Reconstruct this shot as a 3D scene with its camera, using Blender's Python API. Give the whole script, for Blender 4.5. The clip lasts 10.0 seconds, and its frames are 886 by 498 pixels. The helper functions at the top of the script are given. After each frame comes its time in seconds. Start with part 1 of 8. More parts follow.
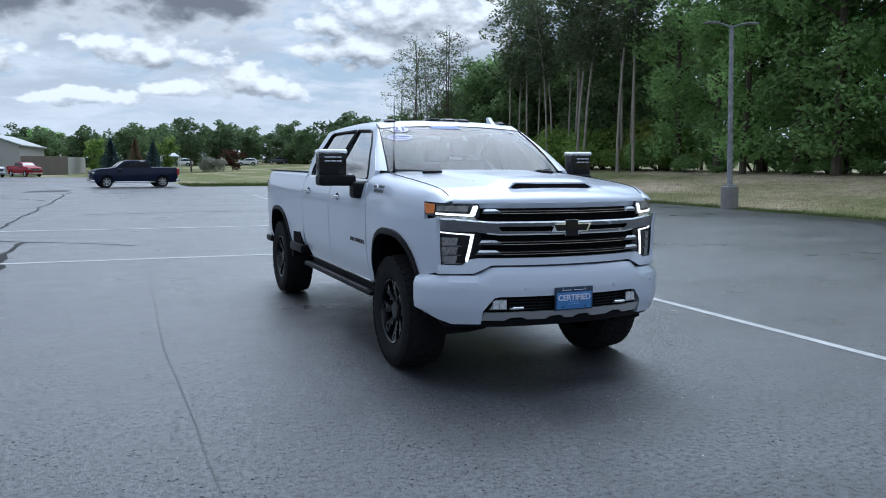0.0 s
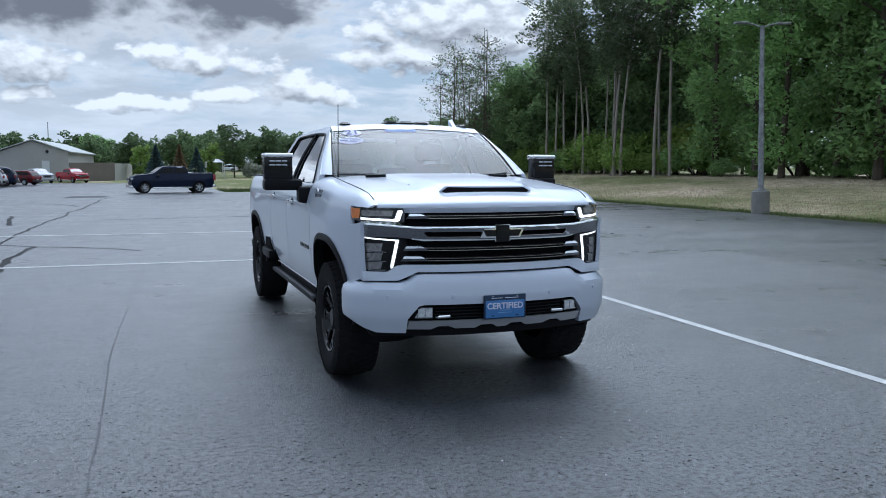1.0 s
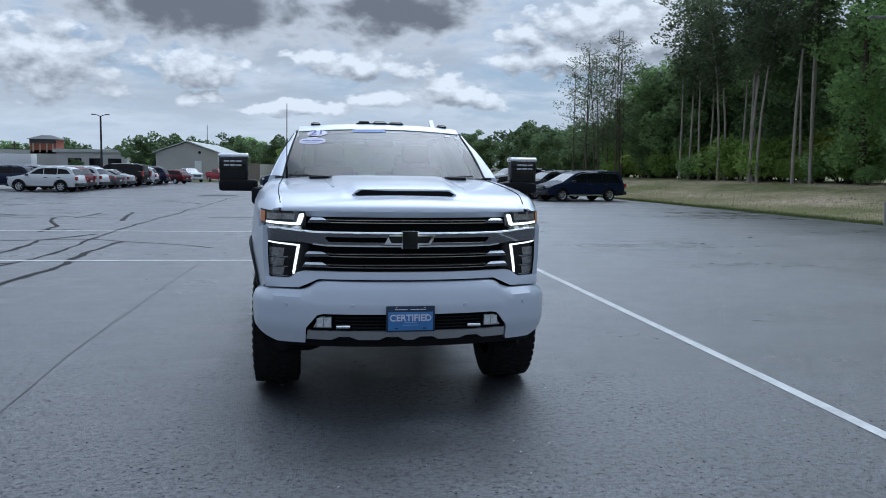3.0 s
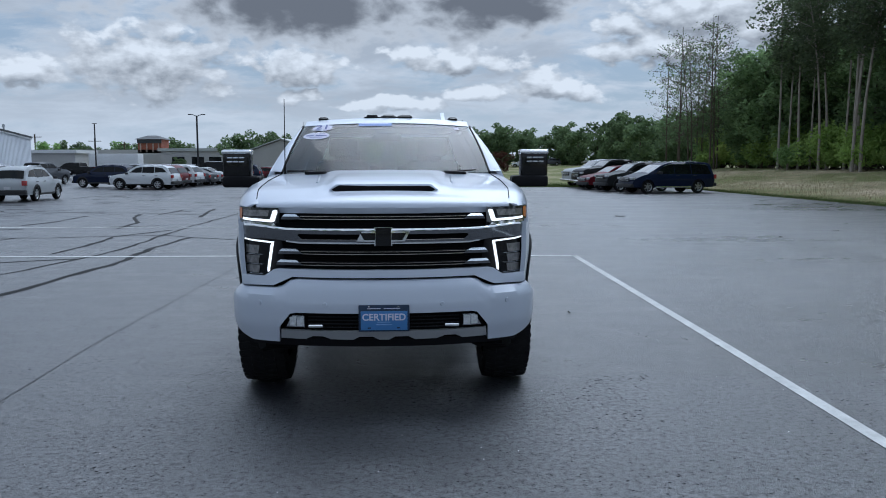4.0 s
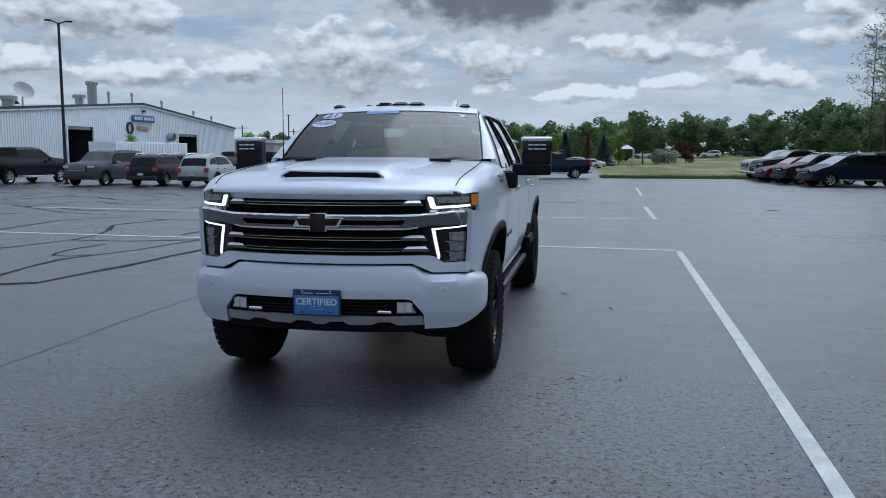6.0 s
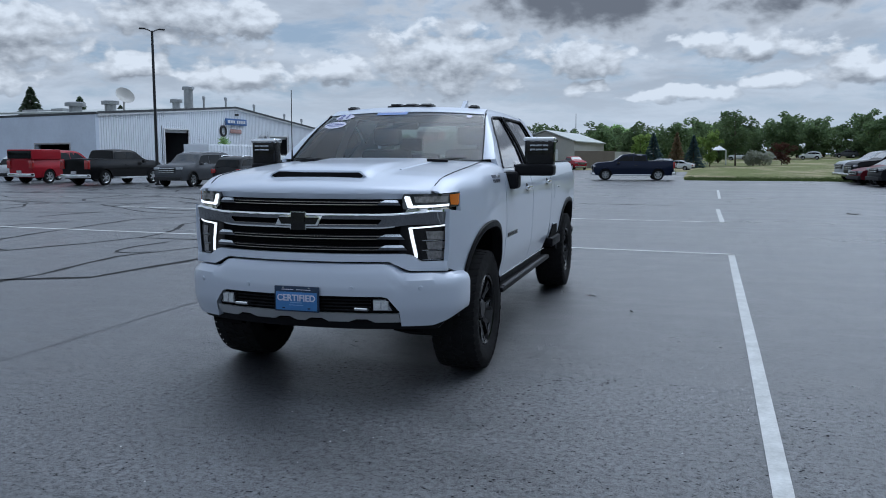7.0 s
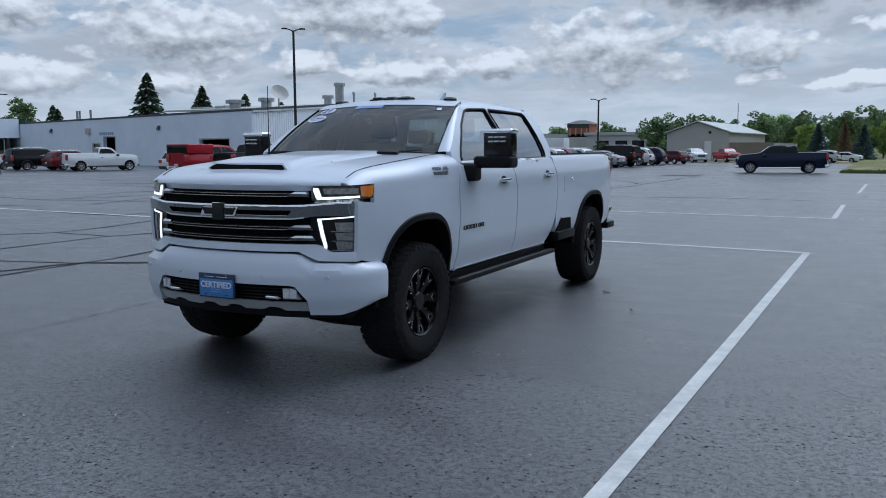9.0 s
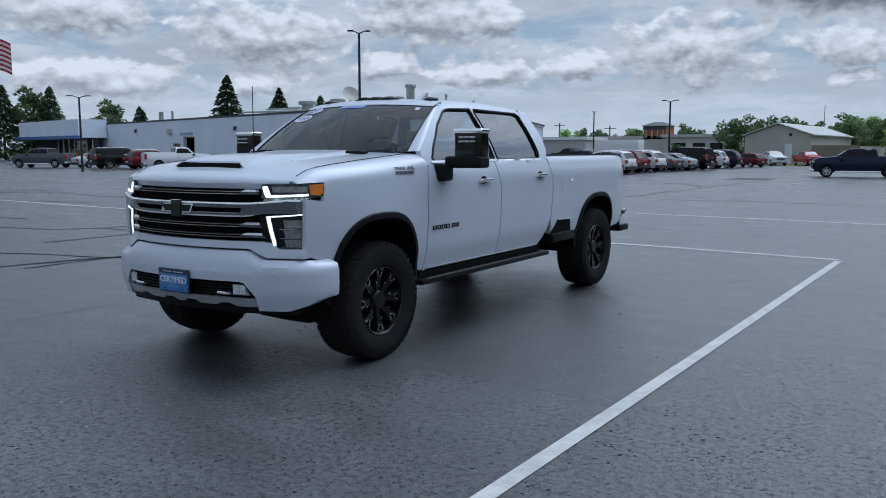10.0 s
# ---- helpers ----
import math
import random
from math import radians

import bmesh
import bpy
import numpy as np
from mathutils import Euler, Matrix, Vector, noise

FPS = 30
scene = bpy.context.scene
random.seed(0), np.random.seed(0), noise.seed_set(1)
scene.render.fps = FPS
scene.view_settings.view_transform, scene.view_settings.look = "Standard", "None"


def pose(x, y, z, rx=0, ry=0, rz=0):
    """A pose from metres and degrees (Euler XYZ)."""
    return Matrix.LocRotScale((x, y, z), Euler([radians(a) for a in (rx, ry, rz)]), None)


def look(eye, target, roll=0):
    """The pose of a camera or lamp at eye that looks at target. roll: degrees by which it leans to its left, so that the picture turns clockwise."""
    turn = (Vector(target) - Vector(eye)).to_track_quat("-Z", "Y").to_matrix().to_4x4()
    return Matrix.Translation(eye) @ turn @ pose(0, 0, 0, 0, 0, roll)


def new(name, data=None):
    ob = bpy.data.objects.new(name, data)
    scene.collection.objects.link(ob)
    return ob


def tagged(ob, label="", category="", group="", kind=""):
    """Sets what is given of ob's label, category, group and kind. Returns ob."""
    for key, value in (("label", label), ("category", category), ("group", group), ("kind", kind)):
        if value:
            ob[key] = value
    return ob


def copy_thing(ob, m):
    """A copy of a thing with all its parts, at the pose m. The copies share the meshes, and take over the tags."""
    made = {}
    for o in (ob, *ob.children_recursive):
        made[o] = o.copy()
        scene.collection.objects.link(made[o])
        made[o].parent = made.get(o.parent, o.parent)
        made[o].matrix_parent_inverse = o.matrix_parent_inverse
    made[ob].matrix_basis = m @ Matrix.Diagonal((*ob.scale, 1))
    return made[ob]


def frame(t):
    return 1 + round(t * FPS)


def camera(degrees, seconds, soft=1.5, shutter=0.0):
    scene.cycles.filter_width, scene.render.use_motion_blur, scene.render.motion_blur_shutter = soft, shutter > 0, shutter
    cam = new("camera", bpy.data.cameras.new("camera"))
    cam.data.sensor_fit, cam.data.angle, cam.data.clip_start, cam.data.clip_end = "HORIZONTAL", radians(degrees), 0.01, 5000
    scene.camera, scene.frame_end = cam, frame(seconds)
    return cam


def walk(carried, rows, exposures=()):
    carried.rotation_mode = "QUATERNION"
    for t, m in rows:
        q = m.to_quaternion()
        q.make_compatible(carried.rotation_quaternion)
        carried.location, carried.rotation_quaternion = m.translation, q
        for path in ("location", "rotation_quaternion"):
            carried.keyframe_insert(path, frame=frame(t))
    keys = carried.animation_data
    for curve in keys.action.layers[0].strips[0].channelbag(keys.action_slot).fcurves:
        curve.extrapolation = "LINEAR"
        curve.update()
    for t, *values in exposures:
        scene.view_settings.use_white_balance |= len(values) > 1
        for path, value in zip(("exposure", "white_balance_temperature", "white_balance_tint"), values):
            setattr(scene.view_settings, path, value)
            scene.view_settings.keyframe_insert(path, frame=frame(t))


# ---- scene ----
from mathutils.geometry import delaunay_2d_cdt

# ---------- camera ----------
cam = camera(56.4, 10.0, soft=0.95)
PATH = [
    (0, (-3.134, -6.044, 1.608), (-2.355, -4.214, 1.397), 0.3),
    (0.5, (-2.731, -6.138, 1.602), (-1.999, -4.288, 1.396), 0.2),
    (1, (-2.288, -6.17, 1.597), (-1.614, -4.298, 1.398), 0.1),
    (1.5, (-1.864, -6.143, 1.586), (-1.252, -4.249, 1.395), 0.2),
    (2, (-1.461, -6.182, 1.58), (-0.926, -4.264, 1.392), 0.4),
    (2.5, (-1.076, -6.235, 1.596), (-0.634, -4.293, 1.409), 0.7),
    (4, (0.097, -6.089, 1.6), (0.203, -4.103, 1.391), -0.1),
    (4.5, (0.47, -6.022, 1.604), (0.454, -4.034, 1.38), -0.8),
    (5, (0.896, -5.974, 1.594), (0.756, -3.992, 1.36), -1.0),
    (5.5, (1.241, -5.937, 1.588), (1.013, -3.965, 1.351), -0.7),
    (6.8, (2.274, -5.878, 1.565), (1.745, -3.962, 1.34), 0.4),
    (7, (2.371, -5.818, 1.568), (1.813, -3.911, 1.34), 0.0),
    (7.5, (2.748, -5.707, 1.585), (2.082, -3.836, 1.352), -0.1),
    (8, (3.162, -5.599, 1.575), (2.404, -3.764, 1.336), -0.3),
    (8.5, (3.532, -5.445, 1.549), (2.697, -3.644, 1.307), -0.4),
    (9, (3.872, -5.238, 1.56), (2.961, -3.474, 1.316), -0.3),
    (9.5, (4.259, -5.039, 1.562), (3.27, -3.318, 1.319), -0.3),
    (10, (4.607, -4.806, 1.545), (3.536, -3.135, 1.305), 0.0),
]
EXPO = [(0.0, 0.60, 5430.0, 8.0), (2.5, 0.42, 5430.0, 8.0), (5.0, 0.24, 5460.0, 8.0), (9.0, 0.24, 5460.0, 8.0), (10.0, 0.22, 5460.0, 8.0)]
walk(cam, [(t, look(eye, target, roll)) for t, eye, target, roll in PATH], EXPO)

# ---------- world, sun, exposure ----------
SUN_EL, SUN_AZ = 57.0, 26.0   # degrees above the horizon; from +y towards +x
sun_dir = Vector((math.sin(radians(SUN_AZ)) * math.cos(radians(SUN_EL)), math.cos(radians(SUN_AZ)) * math.cos(radians(SUN_EL)), math.sin(radians(SUN_EL))))
sun = new("sun", bpy.data.lights.new("sun", "SUN"))
sun.data.energy, sun.data.angle, sun.data.color = 0.6, radians(55), (1.0, 0.94, 0.86)
sun.matrix_world = look(sun_dir * 60, (0, 0, 0))

world = bpy.data.worlds.new("cloudy_sky")
scene.world = world
world.use_nodes = True


class Graph:
    """Short ways to make shader nodes."""

    def __init__(self, tree):
        self.t = tree
        tree.nodes.clear()

    def n(self, kind, ins=None, **props):
        node = self.t.nodes.new(kind)
        for k, v in props.items():
            setattr(node, k, v)
        for k, v in (ins or {}).items():
            if isinstance(v, bpy.types.NodeSocket):
                self.t.links.new(v, node.inputs[k])
            else:
                node.inputs[k].default_value = v
        return node

    def math(self, op, a, b=0.0, clamp=False):
        return self.n("ShaderNodeMath", {0: a, 1: b}, operation=op, use_clamp=clamp).outputs[0]

    def mix(self, fac, a, b, mode="MIX"):
        node = self.t.nodes.new("ShaderNodeMix")
        node.data_type, node.blend_type = "RGBA", mode
        for key, v in ((0, fac), (6, a), (7, b)):
            if isinstance(v, bpy.types.NodeSocket):
                self.t.links.new(v, node.inputs[key])
            else:
                node.inputs[key].default_value = v if key == 0 else (*v, 1)[:4]
        return node.outputs[2]

    def ramp(self, fac, *stops):
        node = self.n("ShaderNodeValToRGB", {0: fac})
        el = node.color_ramp.elements
        while len(el) < len(stops):
            el.new(0.5)
        for e, (pos, col) in zip(el, stops):
            e.position = pos
            e.color = (col, col, col, 1) if isinstance(col, (int, float)) else (*col, 1)
        return node.outputs[0]

    def noise(self, vec, scale, detail=4.0, rough=0.55, dist=0.0):
        return self.n("ShaderNodeTexNoise", {"Vector": vec, "Scale": scale, "Detail": detail, "Roughness": rough, "Distortion": dist}).outputs["Fac"]

    def map(self, vec, scale=(1, 1, 1), loc=(0, 0, 0), rot=(0, 0, 0)):
        return self.n("ShaderNodeMapping", {"Vector": vec, "Scale": scale, "Location": loc, "Rotation": rot}).outputs[0]


# heaped clouds near the horizon: (azimuth from +y, elevation, half width, half height) in degrees
HEAPS = [(-56.5, 8.8, 5.6, 2.0), (-44.4, 7.4, 6.5, 2.4), (-34.4, 9.1, 4.3, 2.6), (-16.0, 6.4, 5.8, 2.6), (-30.1, 5.0, 4.7, 1.2), (-55.0, 4.5, 6.3, 1.5), (-44.8, 4.4, 3.9, 1.0), (-29.1, 8.6, 2.6, 2.2), (-6.7, 6.4, 3.9, 1.3), (3.9, 6.9, 5.4, 1.0), (4.8, 4.7, 2.3, 0.7), (-6.5, 4.6, 1.7, 0.6)]
MORE_HEAPS = [(-23.7, 5.7, 3.4, 1.1), (9.7, 5.6, 2.6, 0.9), (15.1, 8.9, 2.2, 1.1), (17.1, 7.3, 4.5, 1.2), (10.5, 4.9, 3.7, 1.1), (20.4, 9.6, 5.6, 1.9), (24.5, 9.2, 4.5, 2.2), (0.7, 4.0, 3.9, 0.6), (-1.7, 3.8, 3.2, 0.5), (-36.5, 5.6, 3.0, 0.9)]
GREY_CLOUDS = [(-7.3, 10.2, 9.4, 2.6), (6.5, 10.5, 5.8, 2.3), (-18.5, 12.0, 4.7, 2.4), (-66.0, 12.0, 9.0, 2.6), (34.0, 13.0, 8.0, 2.2), (-38.0, 13.0, 8.0, 2.4)]


def make_sky():
    g = Graph(world.node_tree)
    d = g.n("ShaderNodeTexCoord").outputs["Generated"]
    s = g.n("ShaderNodeSeparateXYZ", {0: d})
    dx, dy, dz = s.outputs
    deg = 180 / math.pi
    az = g.math("MULTIPLY", g.math("ARCTAN2", dx, dy), deg)
    el = g.math("MULTIPLY", g.math("ARCSINE", dz), deg)

    def angles(lift):
        """Azimuth and elevation in degrees, warped so that outlines billow."""
        p = g.n("ShaderNodeCombineXYZ", {0: az, 1: g.math("ADD", el, lift), 2: 0.0}).outputs[0]
        w = g.n("ShaderNodeTexNoise", {"Vector": g.map(p, scale=(0.32, 0.55, 1)), "Scale": 1.0, "Detail": 3.0, "Roughness": 0.55}).outputs["Color"]
        w = g.n("ShaderNodeVectorMath", {0: w, 1: (0.5, 0.5, 0.5)}, operation="SUBTRACT").outputs[0]
        w = g.n("ShaderNodeVectorMath", {0: w, 1: (4.5, 1.6, 0.0)}, operation="MULTIPLY").outputs[0]
        return p, g.n("ShaderNodeVectorMath", {0: p, 1: w}, operation="ADD").outputs[0]

    def depth(q, clouds):
        """One at a cloud's heart, nought at its rim, less outside."""
        least = None
        for a, e, w, h in clouds:
            v = g.map(q, scale=(1 / w, 1 / h, 0), loc=(-a / w, -e / h, 0))
            r = g.n("ShaderNodeVectorMath", {0: v}, operation="LENGTH").outputs["Value"]
            least = r if least is None else g.math("MINIMUM", least, r)
        return g.math("SUBTRACT", 1.0, least)

    def billow(p):
        fine = g.noise(g.map(p, scale=(0.55, 0.90, 1)), 1.0, 8.0, 0.56, 0.2)
        puff = g.n("ShaderNodeTexVoronoi", {"Vector": g.map(p, scale=(0.62, 1.0, 1)), "Scale": 1.0, "Detail": 2.0, "Roughness": 0.5, "Smoothness": 0.8}, feature="SMOOTH_F1").outputs["Distance"]
        return g.math("SUBTRACT", g.math("MULTIPLY", g.math("SUBTRACT", fine, 0.5), 1.7), g.math("MULTIPLY", g.math("SUBTRACT", puff, 0.35), 0.55))

    def heap(lift):
        p, q = angles(lift)
        return g.math("ADD", g.math("ADD", depth(q, HEAPS + MORE_HEAPS), 0.32), billow(p))

    smooth = lambda v, a, b, lo=0.0, hi=1.0: g.n("ShaderNodeMapRange", {0: v, 1: a, 2: b, 3: lo, 4: hi}, interpolation_type="SMOOTHSTEP").outputs[0]
    # blue air, thinly veiled
    air = g.n("ShaderNodeTexSky", sky_type="NISHITA", sun_disc=False, sun_elevation=radians(SUN_EL), sun_rotation=radians(SUN_AZ), air_density=1.0, dust_density=1.6, ozone_density=1.2).outputs[0]
    blue = g.mix(0.75, g.mix(1.0, air, (0.085, 0.085, 0.085), "MULTIPLY"), (0.42, 0.49, 0.56))
    # a broken layer over the whole sky, seen edge-on towards the horizon
    up = g.math("ADD", g.math("MAXIMUM", dz, 0.0), 0.16)
    flat = g.n("ShaderNodeCombineXYZ", {0: g.math("DIVIDE", dx, up), 1: g.math("DIVIDE", dy, up), 2: g.math("MULTIPLY", dz, 3.0)}).outputs[0]
    layer = g.noise(flat, 1.5, 9.0, 0.58, 0.25)
    bands = g.noise(g.map(g.n("ShaderNodeCombineXYZ", {0: az, 1: el, 2: 3.0}).outputs[0], scale=(0.16, 0.55, 1)), 1.0, 7.0, 0.6, 0.3)
    both_ = g.math("ADD", g.math("MULTIPLY", layer, 0.45), g.math("MULTIPLY", bands, 0.55))
    veil = smooth(both_, 0.40, 0.55)
    tone = g.mix(smooth(layer, 0.42, 0.66), (0.71, 0.715, 0.72), (0.50, 0.51, 0.525))
    sky = g.mix(g.math("MULTIPLY", veil, 0.88), blue, tone)
    # heaps: bright crowns, grey bases
    body, over = heap(0.0), heap(0.8)
    lit = g.math("ADD", g.math("MULTIPLY", g.math("SUBTRACT", body, over), 0.95), 0.46, clamp=True)
    white = g.mix(lit, (0.33, 0.335, 0.345), (0.90, 0.885, 0.86))
    sky = g.mix(g.math("MULTIPLY", smooth(body, 0.0, 0.42), 0.95), sky, white)
    # nearer clouds overhead show their dark undersides and ragged bright rims
    p, q = angles(0.0)
    dark = g.math("ADD", g.math("ADD", depth(q, GREY_CLOUDS), 0.30), g.math("MULTIPLY", billow(g.map(p, loc=(40, 9, 0), scale=(0.7, 0.7, 1))), 0.8))
    under = g.mix(smooth(dark, 0.05, 0.75), (0.62, 0.62, 0.62), (0.185, 0.19, 0.205))
    sky = g.mix(smooth(dark, -0.12, 0.18), sky, under)
    # haze at the horizon
    sky = g.mix(smooth(dz, 0.0, 0.10, 0.70, 0.0), sky, (0.68, 0.71, 0.735))
    # the sun stands behind thin cloud: a broad bright region about it
    dot = g.math("MAXIMUM", g.n("ShaderNodeVectorMath", {0: d, 1: tuple(sun_dir)}, operation="DOT_PRODUCT").outputs["Value"], 0.0)
    glow = g.math("ADD", g.math("MULTIPLY", g.math("POWER", dot, 5.0), 1.6), 0.76)
    glow = g.math("ADD", glow, g.math("MULTIPLY", g.math("POWER", dot, 14.0), 1.7))
    # far clouds low over the horizon are lit alike all round
    glow = g.math("ADD", g.math("MULTIPLY", glow, smooth(el, 9.0, 24.0)), smooth(el, 9.0, 24.0, 0.74, 0.0))
    sky = g.mix(1.0, sky, g.n("ShaderNodeCombineColor", {0: glow, 1: glow, 2: glow}).outputs[0], "MULTIPLY")
    bg = g.n("ShaderNodeBackground", {"Color": sky, "Strength": 1.0})
    out = g.n("ShaderNodeOutputWorld")
    g.t.links.new(bg.outputs[0], out.inputs[0])


make_sky()

# ---------- materials ----------
MATS = {}


def material(name, color, rough=0.5, metal=0.0, vary=0.12, scale=6.0, bump=0.0, bump_scale=120.0, coat=0.0, color2=None, island=0.0, obj=0.0, emit=None, strength=0.0, spec=0.5, rough_vary=0.0):
    """A principled surface with two scales of mottling, fine relief and, where asked, a shade of its own for each piece."""
    if name in MATS:
        return MATS[name]
    m = bpy.data.materials.new(name)
    m.use_nodes = True
    g = Graph(m.node_tree)
    pos = g.n("ShaderNodeTexCoord").outputs["Object"]
    a = g.noise(pos, scale, 5.0, 0.6)
    b = g.noise(pos, scale * 9.0, 4.0, 0.6)
    f = g.math("ADD", g.math("MULTIPLY", a, 0.65), g.math("MULTIPLY", b, 0.35))
    dark = tuple(c * (1 - vary) for c in color)
    light = tuple(min(1.0, c * (1 + vary)) for c in (color2 or color))
    col = g.ramp(f, (0.3, dark), (0.7, light))
    if island or obj:
        r = g.n("ShaderNodeNewGeometry").outputs["Random Per Island"] if island else g.n("ShaderNodeObjectInfo").outputs["Random"]
        k = g.n("ShaderNodeMapRange", {0: r, 3: 1 - (island or obj), 4: 1 + (island or obj)}).outputs[0]
        col = g.mix(1.0, col, g.n("ShaderNodeCombineColor", {0: k, 1: k, 2: k}).outputs[0], "MULTIPLY")
    ins = {"Base Color": col, "Roughness": rough, "Metallic": metal, "Coat Weight": coat, "Coat Roughness": 0.03, "Specular IOR Level": spec}
    if rough_vary:
        ins["Roughness"] = g.n("ShaderNodeMapRange", {0: a, 1: 0.3, 2: 0.7, 3: rough - rough_vary, 4: rough + rough_vary}).outputs[0]
    if bump:
        h = g.noise(pos, bump_scale, 3.0, 0.6)
        ins["Normal"] = g.n("ShaderNodeBump", {"Height": h, "Strength": bump, "Distance": 0.01}).outputs[0]
    if emit:
        ins["Emission Color"], ins["Emission Strength"] = (*emit, 1), strength
    bsdf = g.n("ShaderNodeBsdfPrincipled", ins)
    g.t.links.new(bsdf.outputs[0], g.n("ShaderNodeOutputMaterial").inputs[0])
    MATS[name] = m
    return m


def glass(name, tint, ior=1.5, rough=0.0, sheen=2.6):
    """A thin pane: clear or tinted, with a true reflection."""
    if name in MATS:
        return MATS[name]
    m = bpy.data.materials.new(name)
    m.use_nodes = True
    g = Graph(m.node_tree)
    clear = g.n("ShaderNodeBsdfTransparent", {0: (*tint, 1)})
    gloss = g.n("ShaderNodeBsdfGlossy", {"Color": (1, 1, 1, 1), "Roughness": rough})
    fr = g.n("ShaderNodeFresnel", {"IOR": ior}).outputs[0]
    mix = g.n("ShaderNodeMixShader", {0: g.math("MULTIPLY", fr, sheen, clamp=True), 1: clear.outputs[0], 2: gloss.outputs[0]})
    g.t.links.new(mix.outputs[0], g.n("ShaderNodeOutputMaterial").inputs[0])
    MATS[name] = m
    return m


def asphalt_material():
    m = bpy.data.materials.new("asphalt")
    m.use_nodes = True
    g = Graph(m.node_tree)
    pos = g.n("ShaderNodeTexCoord").outputs["Object"]
    wide = g.noise(pos, 0.16, 4.0, 0.6)
    streak = g.noise(g.map(pos, scale=(0.12, 0.8, 1.0), rot=(0, 0, 0.12)), 1.0, 5.0, 0.65)
    mid = g.noise(pos, 1.7, 6.0, 0.7, 0.4)
    f = g.math("ADD", g.math("ADD", g.math("MULTIPLY", wide, 0.35), g.math("MULTIPLY", streak, 0.35)), g.math("MULTIPLY", mid, 0.30))
    base = g.ramp(f, (0.39, (0.011, 0.012, 0.016)), (0.50, (0.023, 0.025, 0.031)), (0.62, (0.064, 0.067, 0.075)))
    grit = g.math("ADD", g.math("MULTIPLY", g.noise(pos, 90.0, 2.0, 0.7), 0.4), g.math("MULTIPLY", g.noise(pos, 26.0, 4.0, 0.75), 0.6))
    col = g.mix(1.0, base, g.ramp(grit, (0.36, 0.25), (0.47, 0.90), (0.60, 1.9)), "MULTIPLY")
    # pits where stones have come out, in patches
    hole = g.n("ShaderNodeTexVoronoi", {"Vector": g.map(pos, scale=(1, 1, 0.2)), "Scale": 16.0, "Randomness": 1.0}).outputs["Distance"]
    worn = g.n("ShaderNodeMapRange", {0: g.noise(pos, 0.9, 5.0, 0.7), 1: 0.36, 2: 0.66, 3: 0.03, 4: 0.20}).outputs[0]
    pit = g.n("ShaderNodeMapRange", {0: g.math("SUBTRACT", worn, hole), 1: -0.03, 2: 0.03}).outputs[0]
    col = g.mix(g.math("MULTIPLY", pit, 0.75), col, (0.006, 0.006, 0.007))
    lumps = g.math("ADD", g.noise(pos, 75.0, 4.0, 0.75), g.math("MULTIPLY", g.noise(pos, 24.0, 3.0, 0.7), 0.18))
    h = g.math("SUBTRACT", lumps, g.math("MULTIPLY", pit, 1.1))
    b1 = g.n("ShaderNodeBump", {"Height": h, "Strength": 0.75, "Distance": 0.010}).outputs[0]
    shine = g.math("MULTIPLY", g.math("SUBTRACT", 1.0, g.math("MULTIPLY", pit, 0.95)), g.ramp(grit, (0.38, 0.05), (0.49, 0.75), (0.57, 1.0)))
    rough = g.n("ShaderNodeMapRange", {0: f, 1: 0.41, 2: 0.60, 3: 0.26, 4: 0.57}).outputs[0]
    bsdf = g.n("ShaderNodeBsdfPrincipled", {"Base Color": col, "Roughness": rough, "Specular IOR Level": g.math("MULTIPLY", shine, 0.95), "Coat Weight": g.math("MULTIPLY", shine, 0.88), "Coat Roughness": 0.27, "Coat Normal": b1, "Normal": b1})
    g.t.links.new(bsdf.outputs[0], g.n("ShaderNodeOutputMaterial").inputs[0])
    return m


def grass_material(name, dry, green, scale):
    m = bpy.data.materials.new(name)
    m.use_nodes = True
    g = Graph(m.node_tree)
    pos = g.n("ShaderNodeTexCoord").outputs["Object"]
    a = g.noise(g.map(pos, scale=(1.0, 0.45, 1.0)), scale, 6.0, 0.62)
    b = g.noise(pos, scale * 14, 4.0, 0.7)
    y = g.n("ShaderNodeSeparateXYZ", {0: pos}).outputs[1]
    lush = g.n("ShaderNodeMapRange", {0: y, 1: 43.0, 2: 50.0, 3: 0.0, 4: 0.11}, interpolation_type="SMOOTHSTEP").outputs[0]
    x = g.n("ShaderNodeSeparateXYZ", {0: pos}).outputs[0]
    fringe = g.n("ShaderNodeMapRange", {0: x, 1: 17.5, 2: 21.5, 3: 0.10, 4: 0.0}, interpolation_type="SMOOTHSTEP").outputs[0]
    a = g.math("SUBTRACT", a, g.math("MAXIMUM", lush, fringe))
    col = g.ramp(a, (0.36, green), (0.50, tuple((x + y_) / 2 for x, y_ in zip(dry, green))), (0.62, dry))
    col = g.mix(1.0, col, g.ramp(b, (0.3, 0.55), (0.7, 1.3)), "MULTIPLY")
    n1 = g.n("ShaderNodeBump", {"Height": g.noise(pos, scale * 40, 3.0, 0.7), "Strength": 0.8, "Distance": 0.05}).outputs[0]
    bsdf = g.n("ShaderNodeBsdfPrincipled", {"Base Color": col, "Roughness": 0.95, "Specular IOR Level": 0.1, "Normal": n1})
    g.t.links.new(bsdf.outputs[0], g.n("ShaderNodeOutputMaterial").inputs[0])
    return m


